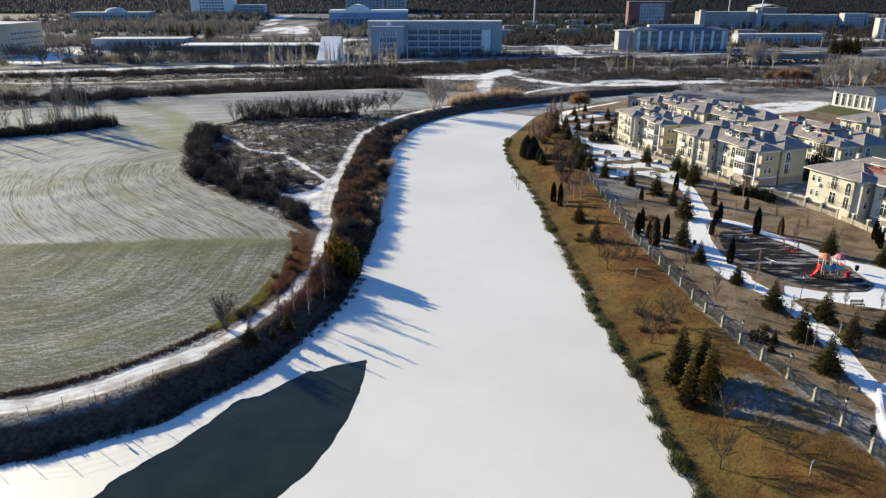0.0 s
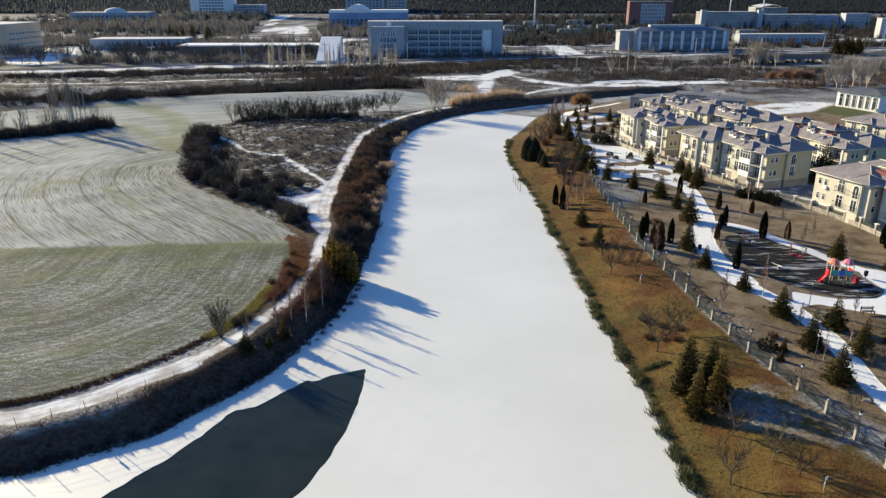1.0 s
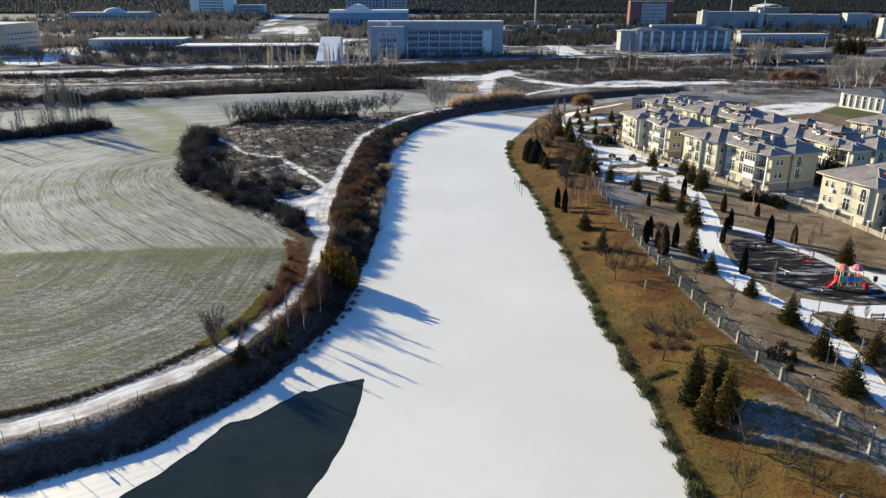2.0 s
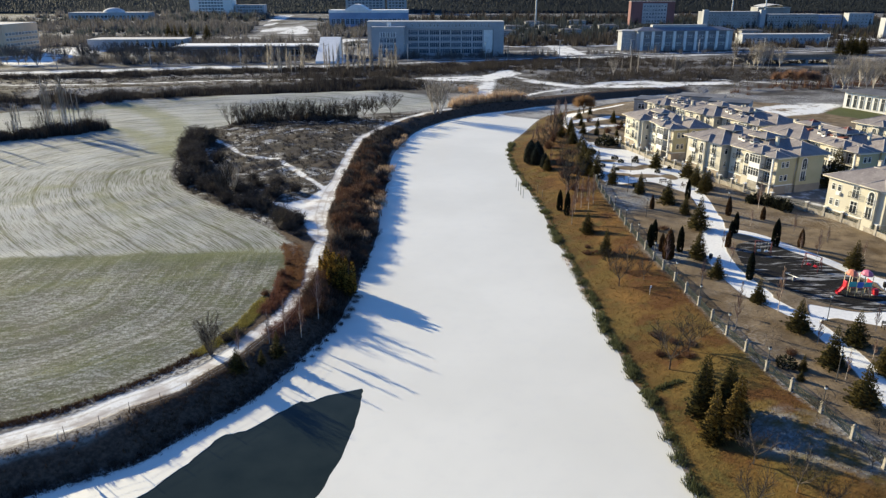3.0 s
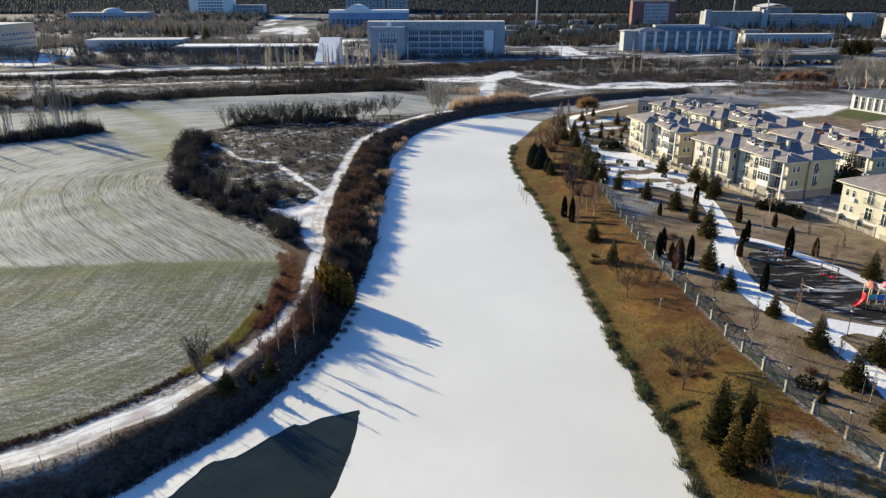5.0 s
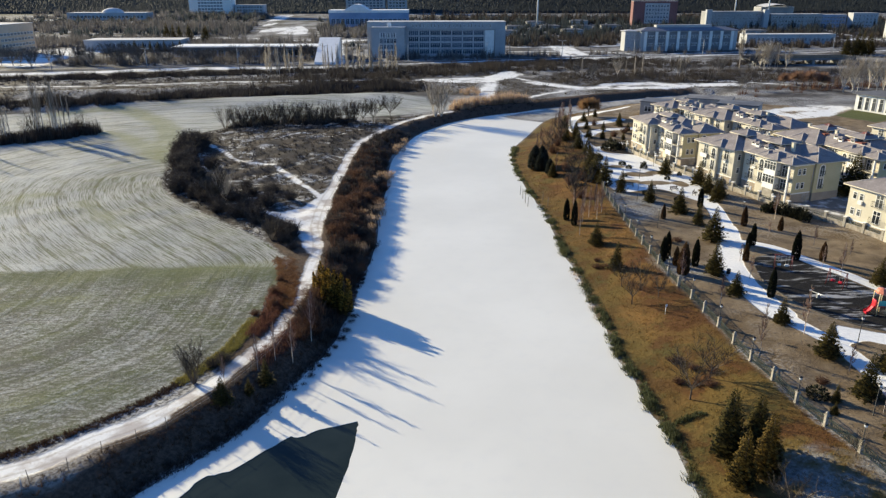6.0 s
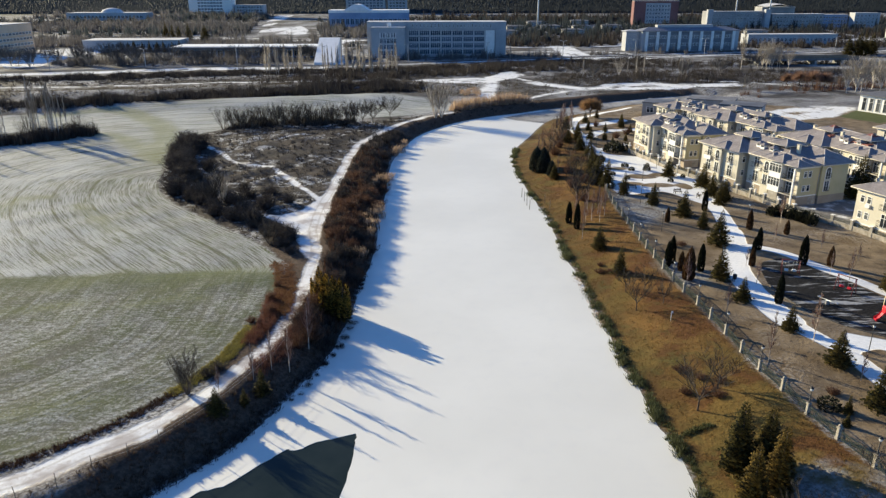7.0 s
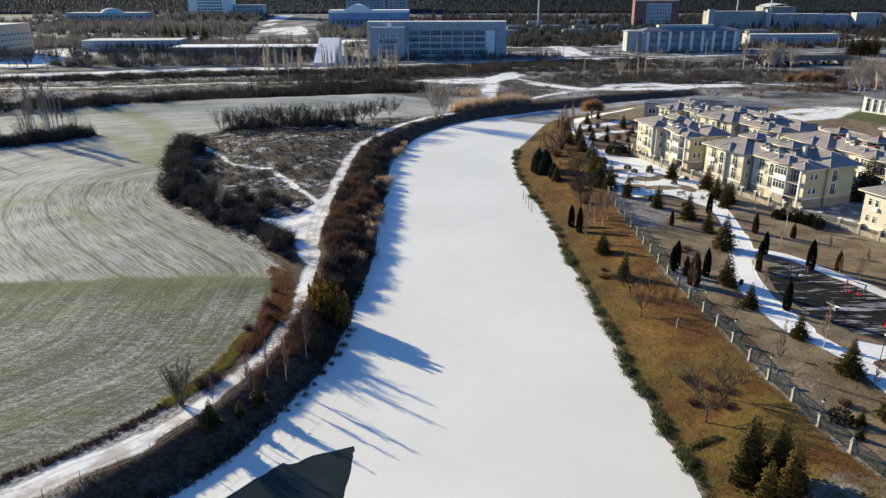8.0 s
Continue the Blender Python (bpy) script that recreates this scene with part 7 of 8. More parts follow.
belt("dead_grass", TWIG_GREY, "rough dead grass beyond the river bend", "grass", [(-20, 310), (30, 310), (80, 325), (140, 330), (220, 335)], 26, 2600, 1.4, 0.8, 8, 0.2, 17)
belt("campus_trees", TWIG, "dark leafless trees beside the far road", "trees", [(190, 520), (280, 530), (370, 545), (470, 560)], 16, 420, 3.0, 5.5, 18, 0.35, 18)
belt("campus_pines", PINE_FAR, "dark pines below the towers", "trees", [(-520, 820), (-440, 840), (-380, 850), (-250, 880), (-60, 900), (150, 880), (420, 880)], 40, 420, 3.0, 6.0, 20, 0.9, 12)


def build_far_wood(material, label, side, n, seed):
    """Four-sided crowns, many and small, over the hillside."""
    rng = np.random.default_rng(seed)
    ys = 1150 + 2300 * rng.random(n) ** 1.5
    xs = (0.02 + 0.75 * side * rng.random(n) + rng.normal(0, 0.05, n)) * (ys + 150)
    ok = snow_clear(xs, ys)
    xs, ys = xs[ok], ys[ok]
    n = len(xs)
    zs = lie(xs, ys)
    h, r, a = rng.uniform(3.0, 6.5, n), rng.uniform(1.4, 2.6, n) * (1 + ys / 4000), rng.uniform(0, 6.3, n)
    verts = np.zeros((n, 5, 3))
    for k in range(4):
        verts[:, k] = np.stack([xs + r * np.cos(a + k * 1.5708), ys + r * np.sin(a + k * 1.5708), zs - 1 + rng.uniform(0, 1.5, n)], 1)
    verts[:, 4] = np.stack([xs + rng.uniform(-0.6, 0.6, n), ys, zs + h], 1)
    base = 5 * np.arange(n)[:, None]
    faces = np.concatenate([base + np.array(q) for q in ((0, 1, 4), (1, 2, 4), (2, 3, 4), (3, 0, 4))])
    me = bpy.data.meshes.new("far_woods")
    me.from_pydata(verts.reshape(-1, 3).tolist(), [], faces.tolist())
    me.polygons.foreach_set("use_smooth", np.ones(len(faces), bool))
    me.materials.append(material)
    return tagged(new("far_woods", me), label, "woods", kind="stuff")


# left hillside takes the paler pines, coloured for haze
build_far_wood(PINE_HAZED, "pine woods over the distant hillside, paled to stand in for haze", -1, 60000, 77)
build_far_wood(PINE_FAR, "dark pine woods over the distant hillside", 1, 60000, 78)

# ---- park: fence, lamps, wall, playground ----
def walk_points(line, gap, start=0.0):
    """Points at even steps along a line, with the heading there."""
    out, need = [], start
    for (xa, ya), (xb, yb) in zip(line, line[1:]):
        seg = math.hypot(xb - xa, yb - ya)
        at = 0.0
        while seg - at >= need:
            at += need
            u = at / seg
            out.append((xa + (xb - xa) * u, ya + (yb - ya) * u, math.atan2(yb - ya, xb - xa)))
            need = gap
        need -= seg - at
    return out


def pillar_meshes():
    bm = box(-0.16, -0.16, -0.4, 0.16, 0.16, 1.12, 0.03)
    add_box(bm, -0.20, -0.20, -0.4, 0.20, 0.20, 0.2, 0.02)
    shaft = finish(bm, "shaft", STONE)
    cap = bmesh.new()
    add_box(cap, -0.21, -0.21, 1.12, 0.21, 0.21, 1.21, 0.02)
    add_box(cap, -0.17, -0.17, 1.21, 0.17, 0.17, 1.28, 0.02)
    return shaft, finish(cap, "cap", STONE)


def lamp_meshes(z, h):
    pole = finish(tube([(0, 0, z), (0, 0, z + 0.1), (0, 0, z + 0.12), (0, 0, z + h)], [0.10, 0.09, 0.05, 0.04], 8), "pole", BLACK)
    head = bmesh.new()
    rings = []
    for r, dz in ((0.07, 0.0), (0.13, 0.06), (0.17, 0.26), (0.15, 0.30)):
        rings.append([head.verts.new((r * math.cos(k * math.pi / 4), r * math.sin(k * math.pi / 4), z + h + dz)) for k in range(8)])
    for a, b in zip(rings, rings[1:]):
        for k in range(8):
            head.faces.new((a[k], a[(k + 1) % 8], b[(k + 1) % 8], b[k]))
    hat = finish(tube([(0, 0, z + h + 0.29), (0, 0, z + h + 0.34), (0, 0, z + h + 0.46)], [0.20, 0.16, 0.03], 8), "hat", BLACK)
    return pole, finish(head, "lantern", LAMP_GLASS), hat


def ball_mesh():
    bm = bmesh.new()
    bmesh.ops.create_uvsphere(bm, u_segments=10, v_segments=7, radius=0.15, matrix=Matrix.Translation((0, 0, 1.40)))
    return finish(bm, "ball", STONE, True)


def fence_panel_mesh(n):
    """An iron panel of unit length along x: two rails, crossed bars and thin uprights."""
    bm = bmesh.new()
    for z in (0.18, 1.0):
        add_box(bm, 0, -0.025, z - 0.025, 1, 0.025, z + 0.025)
    for i in range(n):
        x = (i + 0.5) / n
        add_box(bm, x - 0.006, -0.012, 0.2, x + 0.006, 0.012, 0.98)
    for za, zb in ((0.2, 0.98), (0.98, 0.2)):
        vs = [bm.verts.new(c) for c in ((0.02, -0.02, za), (0.98, -0.02, zb), (0.98, -0.02, zb + 0.05), (0.02, -0.02, za + 0.05))]
        bm.faces.new(vs)
        bm.faces.new([bm.verts.new((v.co.x, 0.02, v.co.z)) for v in vs][::-1])
    return finish(bm, "fence_panel", IRON)


SHAFT, CAP = pillar_meshes()
POLE, LANTERN, HAT = lamp_meshes(1.27, 1.25)
BALL = ball_mesh()
PANEL = fence_panel_mesh(18)
fence = thing("park_fence", Matrix.Identity(4), "park fence of pale stone pillars and dark iron panels", "fence")
stops = walk_points(FENCE_LINE, 4.15, 1.2)
for i, (x, y, a) in enumerate(stops):
    z = at_ground(x, y)
    m = pose(x, y, z, 0, 0, math.degrees(a))
    p = part("pillar", SHAFT, None, fence, m=m)
    part("cap", CAP, None, p)
    if i % 2 == 0:
        part("lamp_pole", POLE, None, p), part("lantern", LANTERN, None, p), part("lamp_hat", HAT, None, p)
    else:
        part("ball", BALL, None, p)
    if i:
        xa, ya, _ = stops[i - 1]
        za = at_ground(xa, ya)
        way = Vector((x - xa, y - ya, z - za))
        rot = way.to_track_quat("X", "Z").to_matrix().to_4x4()
        part("panel", PANEL, None, fence, m=Matrix.Translation((xa, ya, za)) @ rot @ Matrix.Diagonal((way.length, 1, 1, 1)))

# garden wall of the villas
gwall = thing("garden_wall", Matrix.Identity(4), "low rubble garden wall with pale pillars before the villas", "wall")
stops = walk_points(WALL_LINE, 3.6, 0.5)
for i, (x, y, a) in enumerate(stops):
    z = at_ground(x, y)
    p = part("pillar", box(-0.24, -0.24, -0.3, 0.24, 0.24, 1.75, 0.03), STONE, gwall, m=pose(x, y, z, 0, 0, math.degrees(a)))
    part("cap", box(-0.32, -0.32, 1.75, 0.32, 0.32, 1.88, 0.02), WHITE, p)
    if i:
        xa, ya, _ = stops[i - 1]
        L = math.hypot(x - xa, y - ya)
        part("wall_panel", box(0.25, -0.15, -0.3, L - 0.25, 0.15, 0.75, 0.02), WALLSTONE, gwall, m=pose(xa, ya, at_ground(xa, ya), 0, 0, math.degrees(math.atan2(y - ya, x - xa))))
        part("coping", box(0.25, -0.2, 0.75, L - 0.25, 0.2, 0.84, 0.02), STONE, gwall, m=pose(xa, ya, at_ground(xa, ya), 0, 0, math.degrees(math.atan2(y - ya, x - xa))))
        part("rail", PANEL, None, gwall, m=pose(xa, ya, at_ground(xa, ya) + 0.55, 0, 0, math.degrees(math.atan2(y - ya, x - xa))) @ Matrix.Diagonal((L, 1, 0.8, 1)))

# wire fence along the farm track
wire = thing("wire_fence", Matrix.Identity(4), "thin wooden posts and wire along the farm track", "fence")
edge = [(x + 1.4, y - 2.0) for x, y in TRACK if -60 < x and y < 92]
POST = finish(tube([(0, 0, -0.3), (0.02, 0, 0.6), (0, 0, 1.3)], [0.034, 0.032, 0.028], 6), "post", WOOD)
stops = walk_points(edge, 2.9, 0.4)
for i, (x, y, a) in enumerate(stops):
    z = at_ground(x, y)
    part("post", POST, None, wire, m=pose(x, y, z, random.uniform(-4, 4), random.uniform(-4, 4), 0))
    if i:
        xa, ya, _ = stops[i - 1]
        za = at_ground(xa, ya)
        bm = bmesh.new()
        for dz in (0.5, 0.85, 1.2):
            add_tube(bm, [(xa, ya, za + dz), ((x + xa) / 2, (y + ya) / 2, (z + za) / 2 + dz - 0.03), (x, y, z + dz)], [0.008] * 3, 3, False)
        part("wire", bm, STEEL, wire)
sign = thing("track_sign", pose(-34.5, 59.9, at_ground(-34.5, 59.9), 0, 0, -57), "small square sign on a post by the farm track", "sign")
part("post", tube([(0, 0, -0.3), (0, 0, 0.95)], [0.03, 0.03], 6), STEEL, sign)
part("plate", box(-0.33, -0.06, 0.35, 0.33, -0.03, 0.92, 0.01), PALE_PANEL, sign)

# stakes in the ice
for x, y in ((15.4, 154.0), (15.6, 151.0), (15.8, 148.0), (16.0, 145.4), (19.4, 149.0), (19.8, 145.0)):
    s = thing("stake", pose(x, y, -0.1, random.uniform(-3, 3), random.uniform(-3, 3), 0), "thin dark wooden stake standing at the ice edge", "stake", "stakes in the ice")
    part("shaft", tube([(0, 0, -0.6), (0, 0, 1.0), (0, 0, 2.1)], [0.06, 0.055, 0.05], 6), WOOD, s)

# white marker posts on the slope
for x, y in ((27.5, 93.7), (30.9, 49.6)):
    s = thing("marker_sign", pose(x, y, at_ground(x, y), 0, 0, 20), "small white sign on a post in the grass", "sign", "marker signs")
    part("post", tube([(0, 0, -0.2), (0, 0, 1.3)], [0.035, 0.035], 6), WHITE, s)
    part("plate", box(-0.04, -0.02, 1.02, 0.22, 0.02, 1.32, 0.005), WHITE, s)


def bench(x, y, turn):
    b = thing("park_bench", pose(x, y, at_ground(x, y), 0, 0, turn), "dark slatted park bench beside the snowy path", "bench", "park benches")
    for i in range(4):
        part("slat", box(-0.85, -0.24 + 0.13 * i, 0.42, 0.85, -0.14 + 0.13 * i, 0.46, 0.008), WOOD, b)
    for i in range(3):
        part("back_slat", box(-0.85, 0.30, 0.55 + 0.13 * i, 0.85, 0.34, 0.65 + 0.13 * i, 0.008), WOOD, b)
    for s in (-0.7, 0.7):
        leg = bmesh.new()
        add_box(leg, s - 0.04, -0.24, -0.05, s + 0.04, -0.18, 0.418), add_box(leg, s - 0.04, 0.34, -0.05, s + 0.04, 0.40, 0.95), add_box(leg, s - 0.04, -0.18, 0.36, s + 0.04, 0.34, 0.418)
        part("leg_frame", leg, BLACK, b)


for row in ((52.8, 82.3, 0), (45.6, 149.6, 15), (41.5, 150.5, 10), (48.9, 147.0, 60), (37.5, 153.0, 0)):
    bench(*row)
for x, y in ((39.4, 104.6), (58.9, 93.8), (38.9, 54.6)):
    b = thing("litter_bin", pose(x, y, at_ground(x, y)), "dark metal litter bin on a post", "bin", "litter bins")
    part("post", tube([(0, 0, -0.2), (0, 0, 0.5)], [0.05, 0.05], 6), BLACK, b)
    part("drum", tube([(0, 0, 0.35), (0, 0, 0.4), (0, 0, 1.0), (0, 0, 1.05)], [0.22, 0.26, 0.28, 0.26], 12), BLACK, b)
block = thing("kerb_block", pose(41.5, 62.4, at_ground(41.5, 62.4), 0, 0, -30), "white stone block beside the path", "block")
part("stone", box(-0.34, -0.18, -0.05, 0.34, 0.18, 0.28, 0.04), STONE, block)

P2, L2, H2 = lamp_meshes(0.0, 3.1)
for x, y in ((36.5, 143.0), (41.2, 159.5), (47.2, 170.5), (35.6, 126.0), (51.8, 131.0), (37.6, 190.0), (40.2, 70.2), (46.6, 84.6)):
    lamp = thing("park_lamp", pose(x, y, at_ground(x, y) - 0.05), "black park lamp with a frosted lantern", "lamp", "park lamps")
    part("pole", P2, None, lamp), part("lantern", L2, None, lamp), part("hat", H2, None, lamp)

# low wall round the snowy circle
ring_bm = bmesh.new()
arc = bent([(43.6, 62.0), (42.4, 59.6), (41.2, 57.0), (40.6, 54.6), (40.7, 52.0)], 5)
for (xa, ya), (xb, yb) in zip(arc, arc[1:]):
    za, zb = at_ground(xa, ya), at_ground(xb, yb)
    q = [(xa, ya), (xb, yb), (xb + 0.3, yb - 0.05), (xa + 0.3, ya - 0.05)]
    lo = [ring_bm.verts.new((x, y, z - 0.2)) for (x, y), z in zip(q, (za, zb, zb, za))]
    hi = [ring_bm.verts.new((x, y, z + 0.5)) for (x, y), z in zip(q, (za, zb, zb, za))]
    for i in range(4):
        ring_bm.faces.new((lo[i], lo[(i + 1) % 4], hi[(i + 1) % 4], hi[i]))
    ring_bm.faces.new(hi)
seat_wall = thing("seat_wall", Matrix.Identity(4), "low curved snow-capped wall beside the round place", "wall")
part("stone", ring_bm, SNOW, seat_wall)


# ---- playground ----
def play_tower():
    z = at_ground(55, 92.5)
    t = thing("play_tower", pose(54.5, 92.6, z, 0, 0, -4) @ Matrix.Diagonal((0.68, 0.9, 0.95, 1)), "bright play tower with slide and coloured roofs on black rubber", "playground")
    for x0, roof_mat, name in ((-1.5, PAINT_ORANGE, "orange domed roof"), (1.3, PAINT_PINK, "magenta domed roof")):
        for dx in (-0.75, 0.75):
            for dy in (-0.75, 0.75):
                part("post", tube([(x0 + dx, dy, -0.1), (x0 + dx, dy, 3.1)], [0.07, 0.07], 8), PAINT_SAND, t)
        part("deck", box(x0 - 0.75, -0.75, 1.25, x0 + 0.75, 0.75, 1.36, 0.02), PAINT_RED, t)
        bm = bmesh.new()
        rings = []
        for r, dz in ((1.0, 2.95), (0.96, 3.15), (0.76, 3.42), (0.4, 3.6), (0.05, 3.66)):
            rings.append([bm.verts.new((x0 + r * math.cos(k * math.pi / 4 + 0.39), r * math.sin(k * math.pi / 4 + 0.39), dz)) for k in range(8)])
        for a, b in zip(rings, rings[1:]):
            for k in range(8):
                bm.faces.new((a[k], a[(k + 1) % 8], b[(k + 1) % 8], b[k]))
        part("roof", bm, roof_mat, t, name)
    for x0, x1, mat, name in ((-2.2, -0.8, PAINT_TEAL, "teal side panel"), (-0.7, 0.5, PAINT_BLUE, "blue bridge panel"), (0.6, 2.0, PAINT_TEAL, "teal side panel")):
        part("side_panel", box(x0, -0.82, 1.4, x1, -0.76, 2.15, 0.02), mat, t, name)
    part("side_panel", box(2.06, -0.75, 1.4, 2.12, 0.75, 2.2, 0.02), PAINT_RED, t, "red end panel")
    part("bridge", box(-0.75, -0.6, 1.22, 0.55, 0.6, 1.30), PAINT_BLUE, t)
    slide = bmesh.new()
    prof = [(-2.25, 1.3), (-2.5, 1.15), (-2.9, 0.7), (-3.4, 0.25), (-3.8, 0.15)]
    for (xa, za), (xb, zb) in zip(prof, prof[1:]):
        for ya, yb, ha, hb in ((-0.35, 0.35, 0, 0), (-0.42, -0.35, 0.28, 0), (0.35, 0.42, 0, 0.28)):
            slide.faces.new([slide.verts.new(c) for c in ((xa, ya, za + ha), (xb, ya, zb + ha), (xb, yb, zb + hb), (xa, yb, za + hb))])
            slide.faces.new([slide.verts.new(c) for c in ((xa, ya, za + ha - 0.08), (xa, yb, za + hb - 0.08), (xb, yb, zb + hb - 0.08), (xb, ya, zb + ha - 0.08))])
    part("slide", slide, PAINT_RED, t, "red plastic slide")
    part("slide_tower", box(-2.6, -0.5, 0.9, -2.2, 0.5, 2.0, 0.1), PAINT_RED, t, "red slide entrance")
    part("slide_foot", box(-3.6, -0.3, -0.05, -3.45, 0.3, 0.14), PAINT_RED, t)
    net = bmesh.new()
    for i in range(6):
        add_tube(net, [(2.2 + 0.1 * i, -0.8 + 0.3 * i, -0.05), (2.1, -0.7 + 0.28 * i, 1.5)], [0.03, 0.03], 5)
    for k in range(4):
        add_tube(net, [(2.5 - 0.1 * k, -0.8, 0.2 + 0.4 * k), (2.8 - 0.2 * k, 0.7, 0.2 + 0.4 * k)], [0.025, 0.025], 5)
    part("climbing_net", net, STEEL, t, "grey climbing frame")
    part("step_box", box(3.1, -0.4, -0.05, 3.9, 0.5, 0.85, 0.06), PAINT_RED, t, "red crawl box")
    part("ladder", tube([(3.0, 0.8, -0.05), (2.2, 0.7, 1.5)], [0.04, 0.04], 6), STEEL, t)


def swing(x, y, turn, seat_mat, label):
    s = thing("swing_set", pose(x, y, at_ground(x, y), 0, 0, turn), label, "swing", "swings")
    for e in (-1.15, 1.15):
        for d in (-0.6, 0.6):
            part("leg", tube([(e, d, -0.1), (e, 0.12 * d, 2.1)], [0.05, 0.05], 6), PAINT_MAROON, s)
    part("crossbar", tube([(-1.3, 0, 2.12), (1.3, 0, 2.12)], [0.06, 0.06], 6), PAINT_MAROON, s)
    for c in (-0.5, 0.5):
        st = part("seat", box(c - 0.25, -0.16, 0.45, c + 0.25, 0.16, 0.75, 0.05), seat_mat, s)
        for q in (-0.2, 0.2):
            part("chain", tube([(c + q, 0, 0.75), (c + q, 0, 2.08)], [0.012, 0.012], 4), STEEL, st)


play_tower()
edging = thing("playground_edging", Matrix.Identity(4), "row of rough dark edging stones round the rubber ground", "edging")
EDGE_STONE = finish(box(-0.40, -0.10, -0.1, 0.40, 0.10, 0.10, 0.03), "edging_stone", EDGING)
for x, y, a in walk_points(RUBBER, 0.86, 0.1):
    if y > 91 and (x > 47 or y > 104):
        continue
    part("edging_stone", EDGE_STONE, None, edging, m=pose(x, y, at_ground(x, y), 0, 0, math.degrees(a)))
swing(48.4, 107.7, -14, WHITE, "red swing frame with two pale seats")
swing(52.8, 101.3, -55, PAINT_RED, "red swing frame with two red seats")
saw = thing("seesaw", pose(48.5, 97.4, at_ground(48.5, 97.4), 0, 0, -83), "grey metal seesaw on black rubber", "seesaw")
part("beam", tube([(-1.9, 0, 0.25), (0, 0, 0.55), (1.9, 0, 0.85)], [0.06, 0.06, 0.06], 6), STEEL, saw)
part("pivot", box(-0.15, -0.25, -0.05, 0.15, 0.25, 0.5, 0.03), STEEL, saw)
for sx, sz in ((-1.7, 0.32), (1.7, 0.86)):
    part("seat", box(sx - 0.18, -0.16, sz, sx + 0.18, 0.16, sz + 0.06, 0.02), STEEL, saw)
    part("grip", tube([(sx * 0.8, -0.2, sz + 0.3), (sx * 0.8, 0.2, sz + 0.3)], [0.02, 0.02], 5), STEEL, saw)

# ---- undergrowth, too fine to count ----
def strew(name, material, label, category, poly, area, count, r, h, per, width, seed, keep=None):
    rng, s = random.Random(seed), Soup()
    xs = np.array([rng.uniform(area[0], area[2]) for _ in range(count)])
    ys = np.array([rng.uniform(area[1], area[3]) for _ in range(count)])
    ok = plot_distance(xs, ys, poly) < -0.1
    if keep is not None:
        ok &= keep(xs, ys)
    xs, ys = xs[ok], ys[ok]
    zs = lie(xs, ys)
    for x, y, z in zip(xs, ys, zs):
        add_tuft(s, x, y, float(z), r * rng.uniform(0.6, 1.4), h * rng.uniform(0.5, 1.35), per, width, rng)
    return stuff(name, s, material, label, category)


def off_track(xs, ys):
    d = np.minimum(seg_distance(xs, ys, TRACK) - 1.9, seg_distance(xs, ys, TRACK_NORTH) - 1.7)
    d = np.minimum(d, seg_distance(xs, ys, TRACK_WEST) - 1.1)
    return (np.minimum(d, plot_distance(xs, ys, JUNCTION) - 0.5) > 0) & ~((ys > 99.5) & (ys < 105.5) & (xs > -16.5))


strew("bank_scrub", THORN, "dense dark scrub on the steep river bank", "scrub", BANK, (-26, 88, -9, 135), 1800, 0.7, 1.25, 12, 0.10, 41, off_track)
strew("bank_grass", BANK_GRASS, "brown dead grass on the steep bank", "grass", BANK, (-30, 62, -9, 92), 3000, 0.45, 0.32, 9, 0.07, 59, off_track)
strew("bank_scrub", RUSSET, "russet dry growth on the river bank", "scrub", BANK, (-24, 92, -9, 190), 1900, 0.7, 1.5, 12, 0.09, 42, off_track)
strew("bank_scrub", THORN, "dense dark scrub along the far river bank", "scrub", BANK, (-25, 130, 3, 214), 2300, 0.9, 1.6, 12, 0.12, 43, off_track)
strew("bank_grass", THORN, "low dark growth along the far river bank", "grass", BANK, (-20, 212, 44, 276), 1600, 0.8, 0.7, 11, 0.12, 60, off_track)
strew("bank_grass", BANK_GRASS, "dark brown dead grass on the steep bank", "grass", BANK, (-110, 44, -20, 74), 3600, 0.5, 0.45, 9, 0.08, 44, off_track)
strew("scrub_heath", THORN, "low dark heath in the scrub", "scrub", SCRUB, (-73, 110, -3, 242), 3600, 0.8, 0.8, 10, 0.12, 45, off_track)
strew("scrub_heath", TWIG_GREY, "frosted grey dead stems in the scrub", "scrub", SCRUB, (-73, 110, -3, 242), 1300, 0.7, 0.6, 9, 0.10, 46, off_track)
belt("hedge_mass", THORN, "dense dark hedge along the field", "hedge", [(-150, 178), (-128, 190), (-116, 198), (-107, 204), (-100, 211)], 3.6, 420, 1.5, 3.2, 26, 0.16, 47)
belt("hedge_mass", THORN, "dark hedge at the edge of the scrub", "hedge", [(-62, 217), (-54, 223), (-41, 228), (-28, 229)], 2.0, 200, 1.2, 2.4, 22, 0.14, 48)
belt("verge_growth", BANK_GRASS, "brown clods and dead growth on the verge of the track", "grass", [(-44.3, 61.2), (-39.7, 63.3), (-35.1, 66.2), (-30.8, 71), (-27.4, 76)], 0.6, 1000, 0.35, 0.24, 9, 0.07, 49)
belt("verge_growth", TWIG, "brown dead growth on the verge of the track", "grass", [(-100, 52.5), (-60, 57), (-44.3, 61.2)], 0.6, 300, 0.35, 0.35, 8, 0.06, 50)
belt("verge_growth", VERGE, "orange dead grass between field and track", "grass", [(-24.4, 112), (-23.0, 108), (-21.8, 103), (-21.2, 98), (-21.2, 94)], 1.4, 1900, 0.4, 0.30, 14, 0.05, 56)
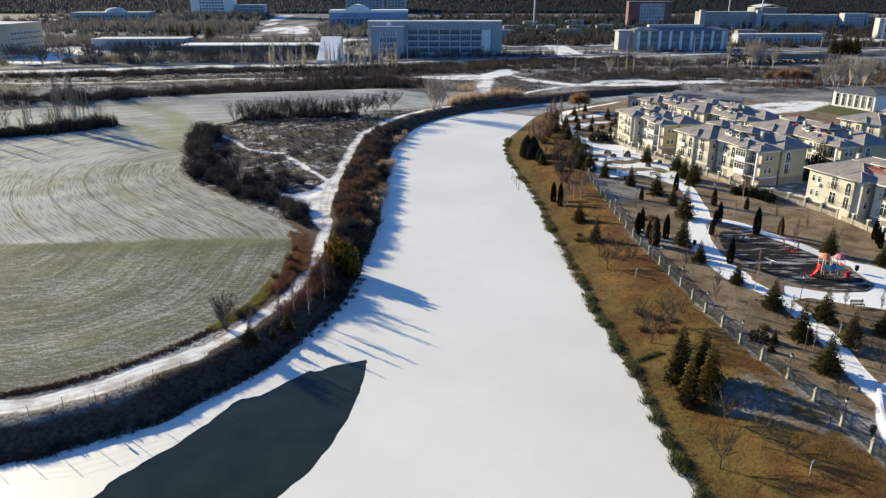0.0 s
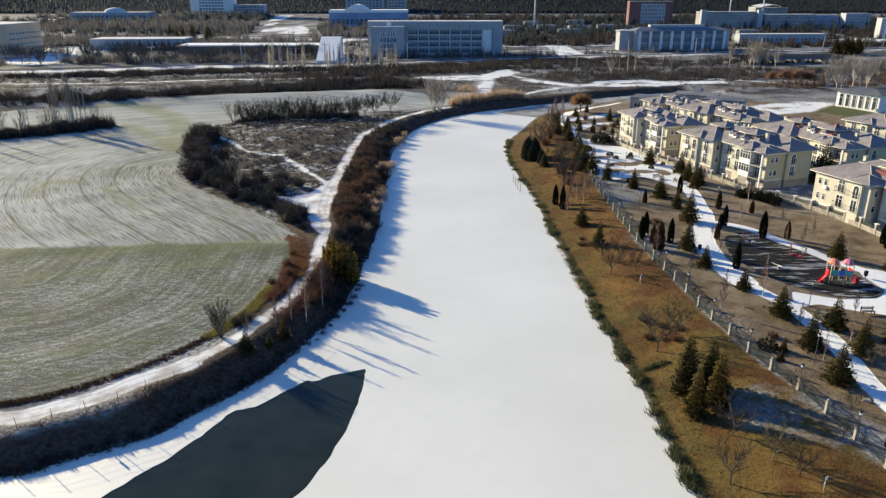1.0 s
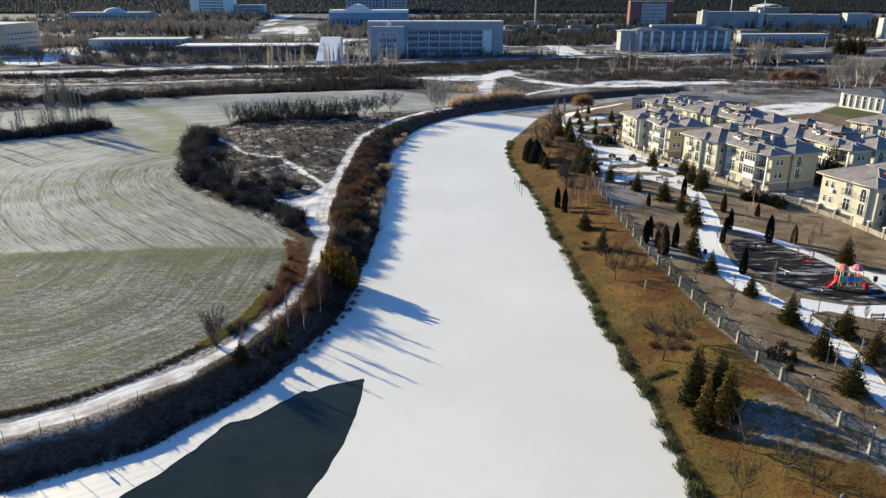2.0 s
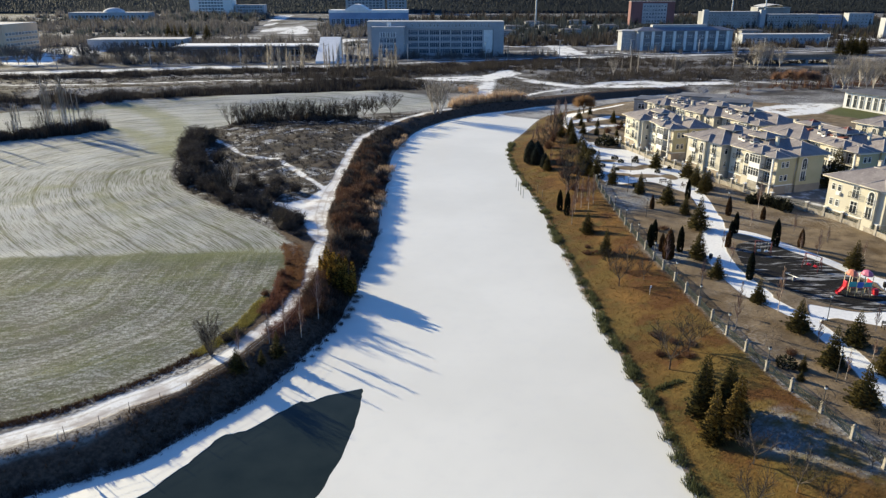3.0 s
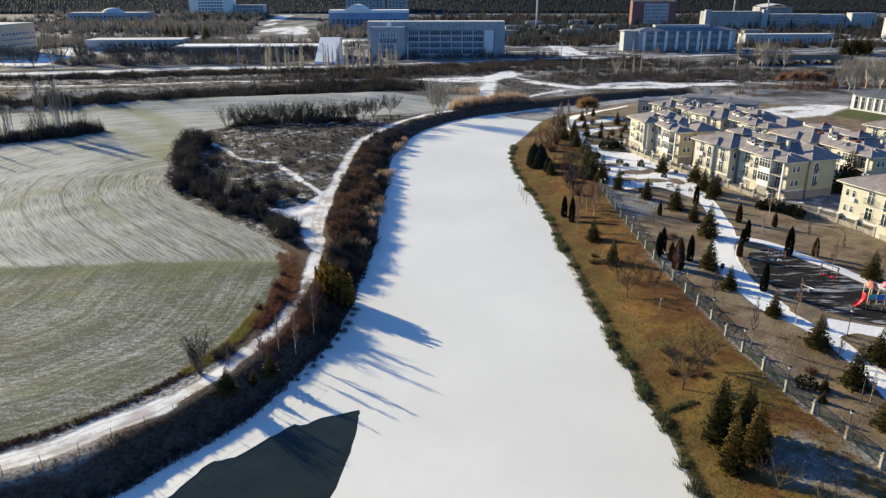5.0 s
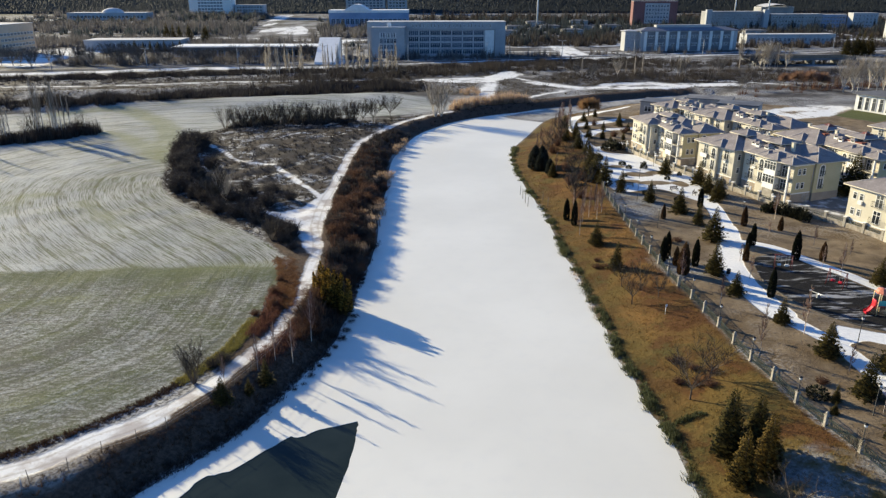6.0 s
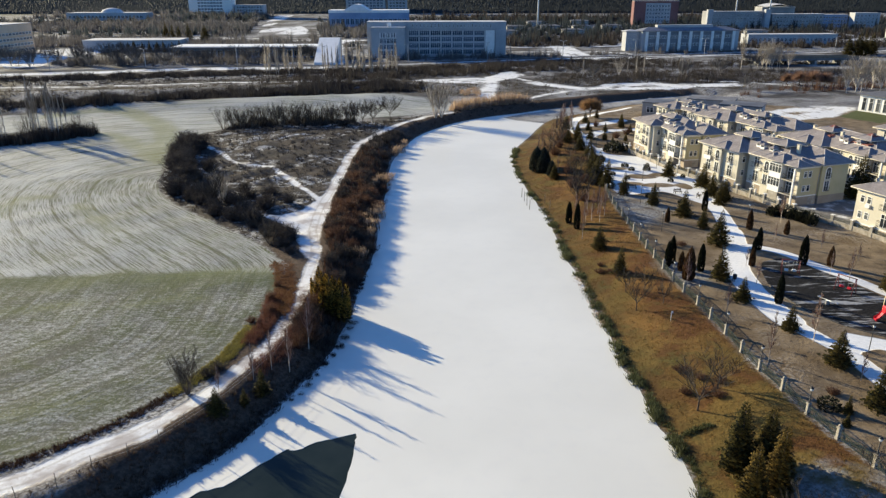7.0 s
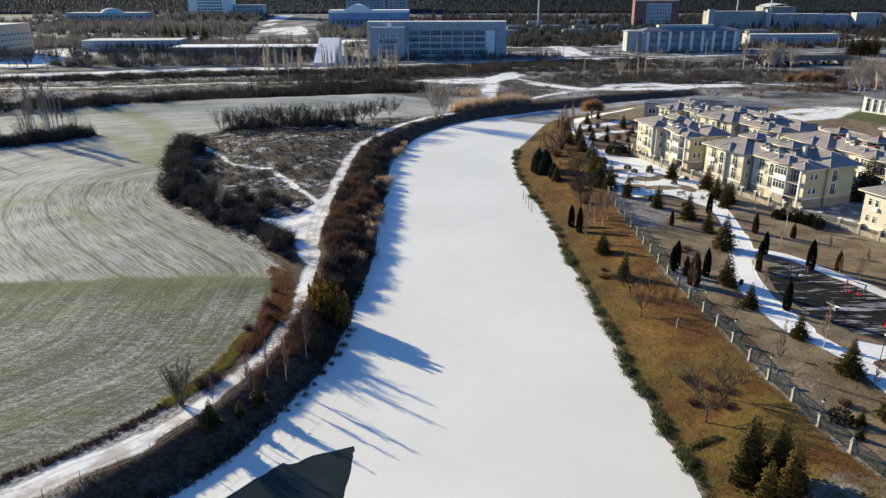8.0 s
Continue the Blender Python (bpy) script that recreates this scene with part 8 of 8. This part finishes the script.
belt("verge_growth", VERGE_RED, "red-brown brush between field and track", "scrub", [(-22.7, 100), (-22.2, 96), (-21.8, 92), (-22.2, 89), (-22.6, 87)], 1.0, 520, 0.45, 0.5, 16, 0.04, 61)
belt("verge_growth", VERGE_RED, "fine reddish brush on the river side of the track", "scrub", [(-17.6, 93), (-18.0, 89), (-19.0, 85), (-20.4, 81)], 1.1, 420, 0.6, 0.6, 14, 0.03, 62)
belt("verge_growth", VERGE_GREEN, "yellow-green grass on the verge of the track", "grass", [(-23.3, 91), (-23.8, 87), (-24.4, 83), (-25.6, 79.5), (-27.4, 76.4)], 0.8, 1300, 0.45, 0.2, 12, 0.07, 57)
belt("shore_weed", WEED, "green and dark weeds along the waterline", "weeds", [(x + 0.40, y) for x, y in SHORE_EAST if 36 < y < 215][::4], 0.42, 900, 0.38, 0.32, 10, 0.08, 51)
belt("shore_weed", WEED, "green weeds along a small drain in the slope", "weeds", [(20.6, 71.3), (22.2, 71.6), (24.0, 72.3), (25.2, 72.6)], 0.35, 130, 0.35, 0.3, 11, 0.09, 63)
weed_rng = random.Random(8)
for k in range(84):
    wx, wy, _ = walk_points(SHORE_EAST, 1.0, weed_rng.uniform(98, 260))[0]
    belt("weed_clump", WEED, "shaggy green weeds hanging over the ice edge", "weeds", [(wx - weed_rng.uniform(-0.3, 0.45), wy - 0.7), (wx - weed_rng.uniform(-0.3, 0.45), wy + 0.7)], 0.4, 13, 0.75, 0.62, 14, 0.10, 900 + k)
belt("shore_weed", THORN, "dark weeds hanging over the waterline", "weeds", [(x - 0.1, y - 0.1) for x, y in SHORE_WEST if -60 < x and y < 130][::4], 0.6, 900, 0.5, 0.5, 10, 0.1, 52)
belt("shore_weed", THORN, "dark weeds frozen into the ice edge", "weeds", [(-17.2, 73.4), (-15.2, 79.4), (-13.0, 86.4), (-12.2, 95), (-12.0, 103)], 0.5, 70, 0.45, 0.35, 9, 0.1, 58)
belt("shore_reeds", REED, "pale dry reeds at the ice edge", "reeds", [(19.4, 95), (19.2, 104), (18.9, 112)], 0.5, 90, 0.4, 0.6, 10, 0.06, 53)
strew("slope_grass", DRY_GRASS, "tan dry grass on the river slope", "grass", SLOPE, (16, 36, 40, 200), 15000, 0.35, 0.26, 5, 0.06, 54)
strew("lawn_grass", TWIG, "dead grass tufts on the park lawn", "grass", LAWN, (31, 40, 75, 140), 2600, 0.3, 0.14, 5, 0.06, 55, lambda xs, ys: (seg_distance(xs, ys, WALK) > 2.4) & (plot_distance(xs, ys, RUBBER) > 0.5) & (plot_distance(xs, ys, PLAZA) > 0.4) & (seg_distance(xs, ys, WALK_EAST) > 1.6))
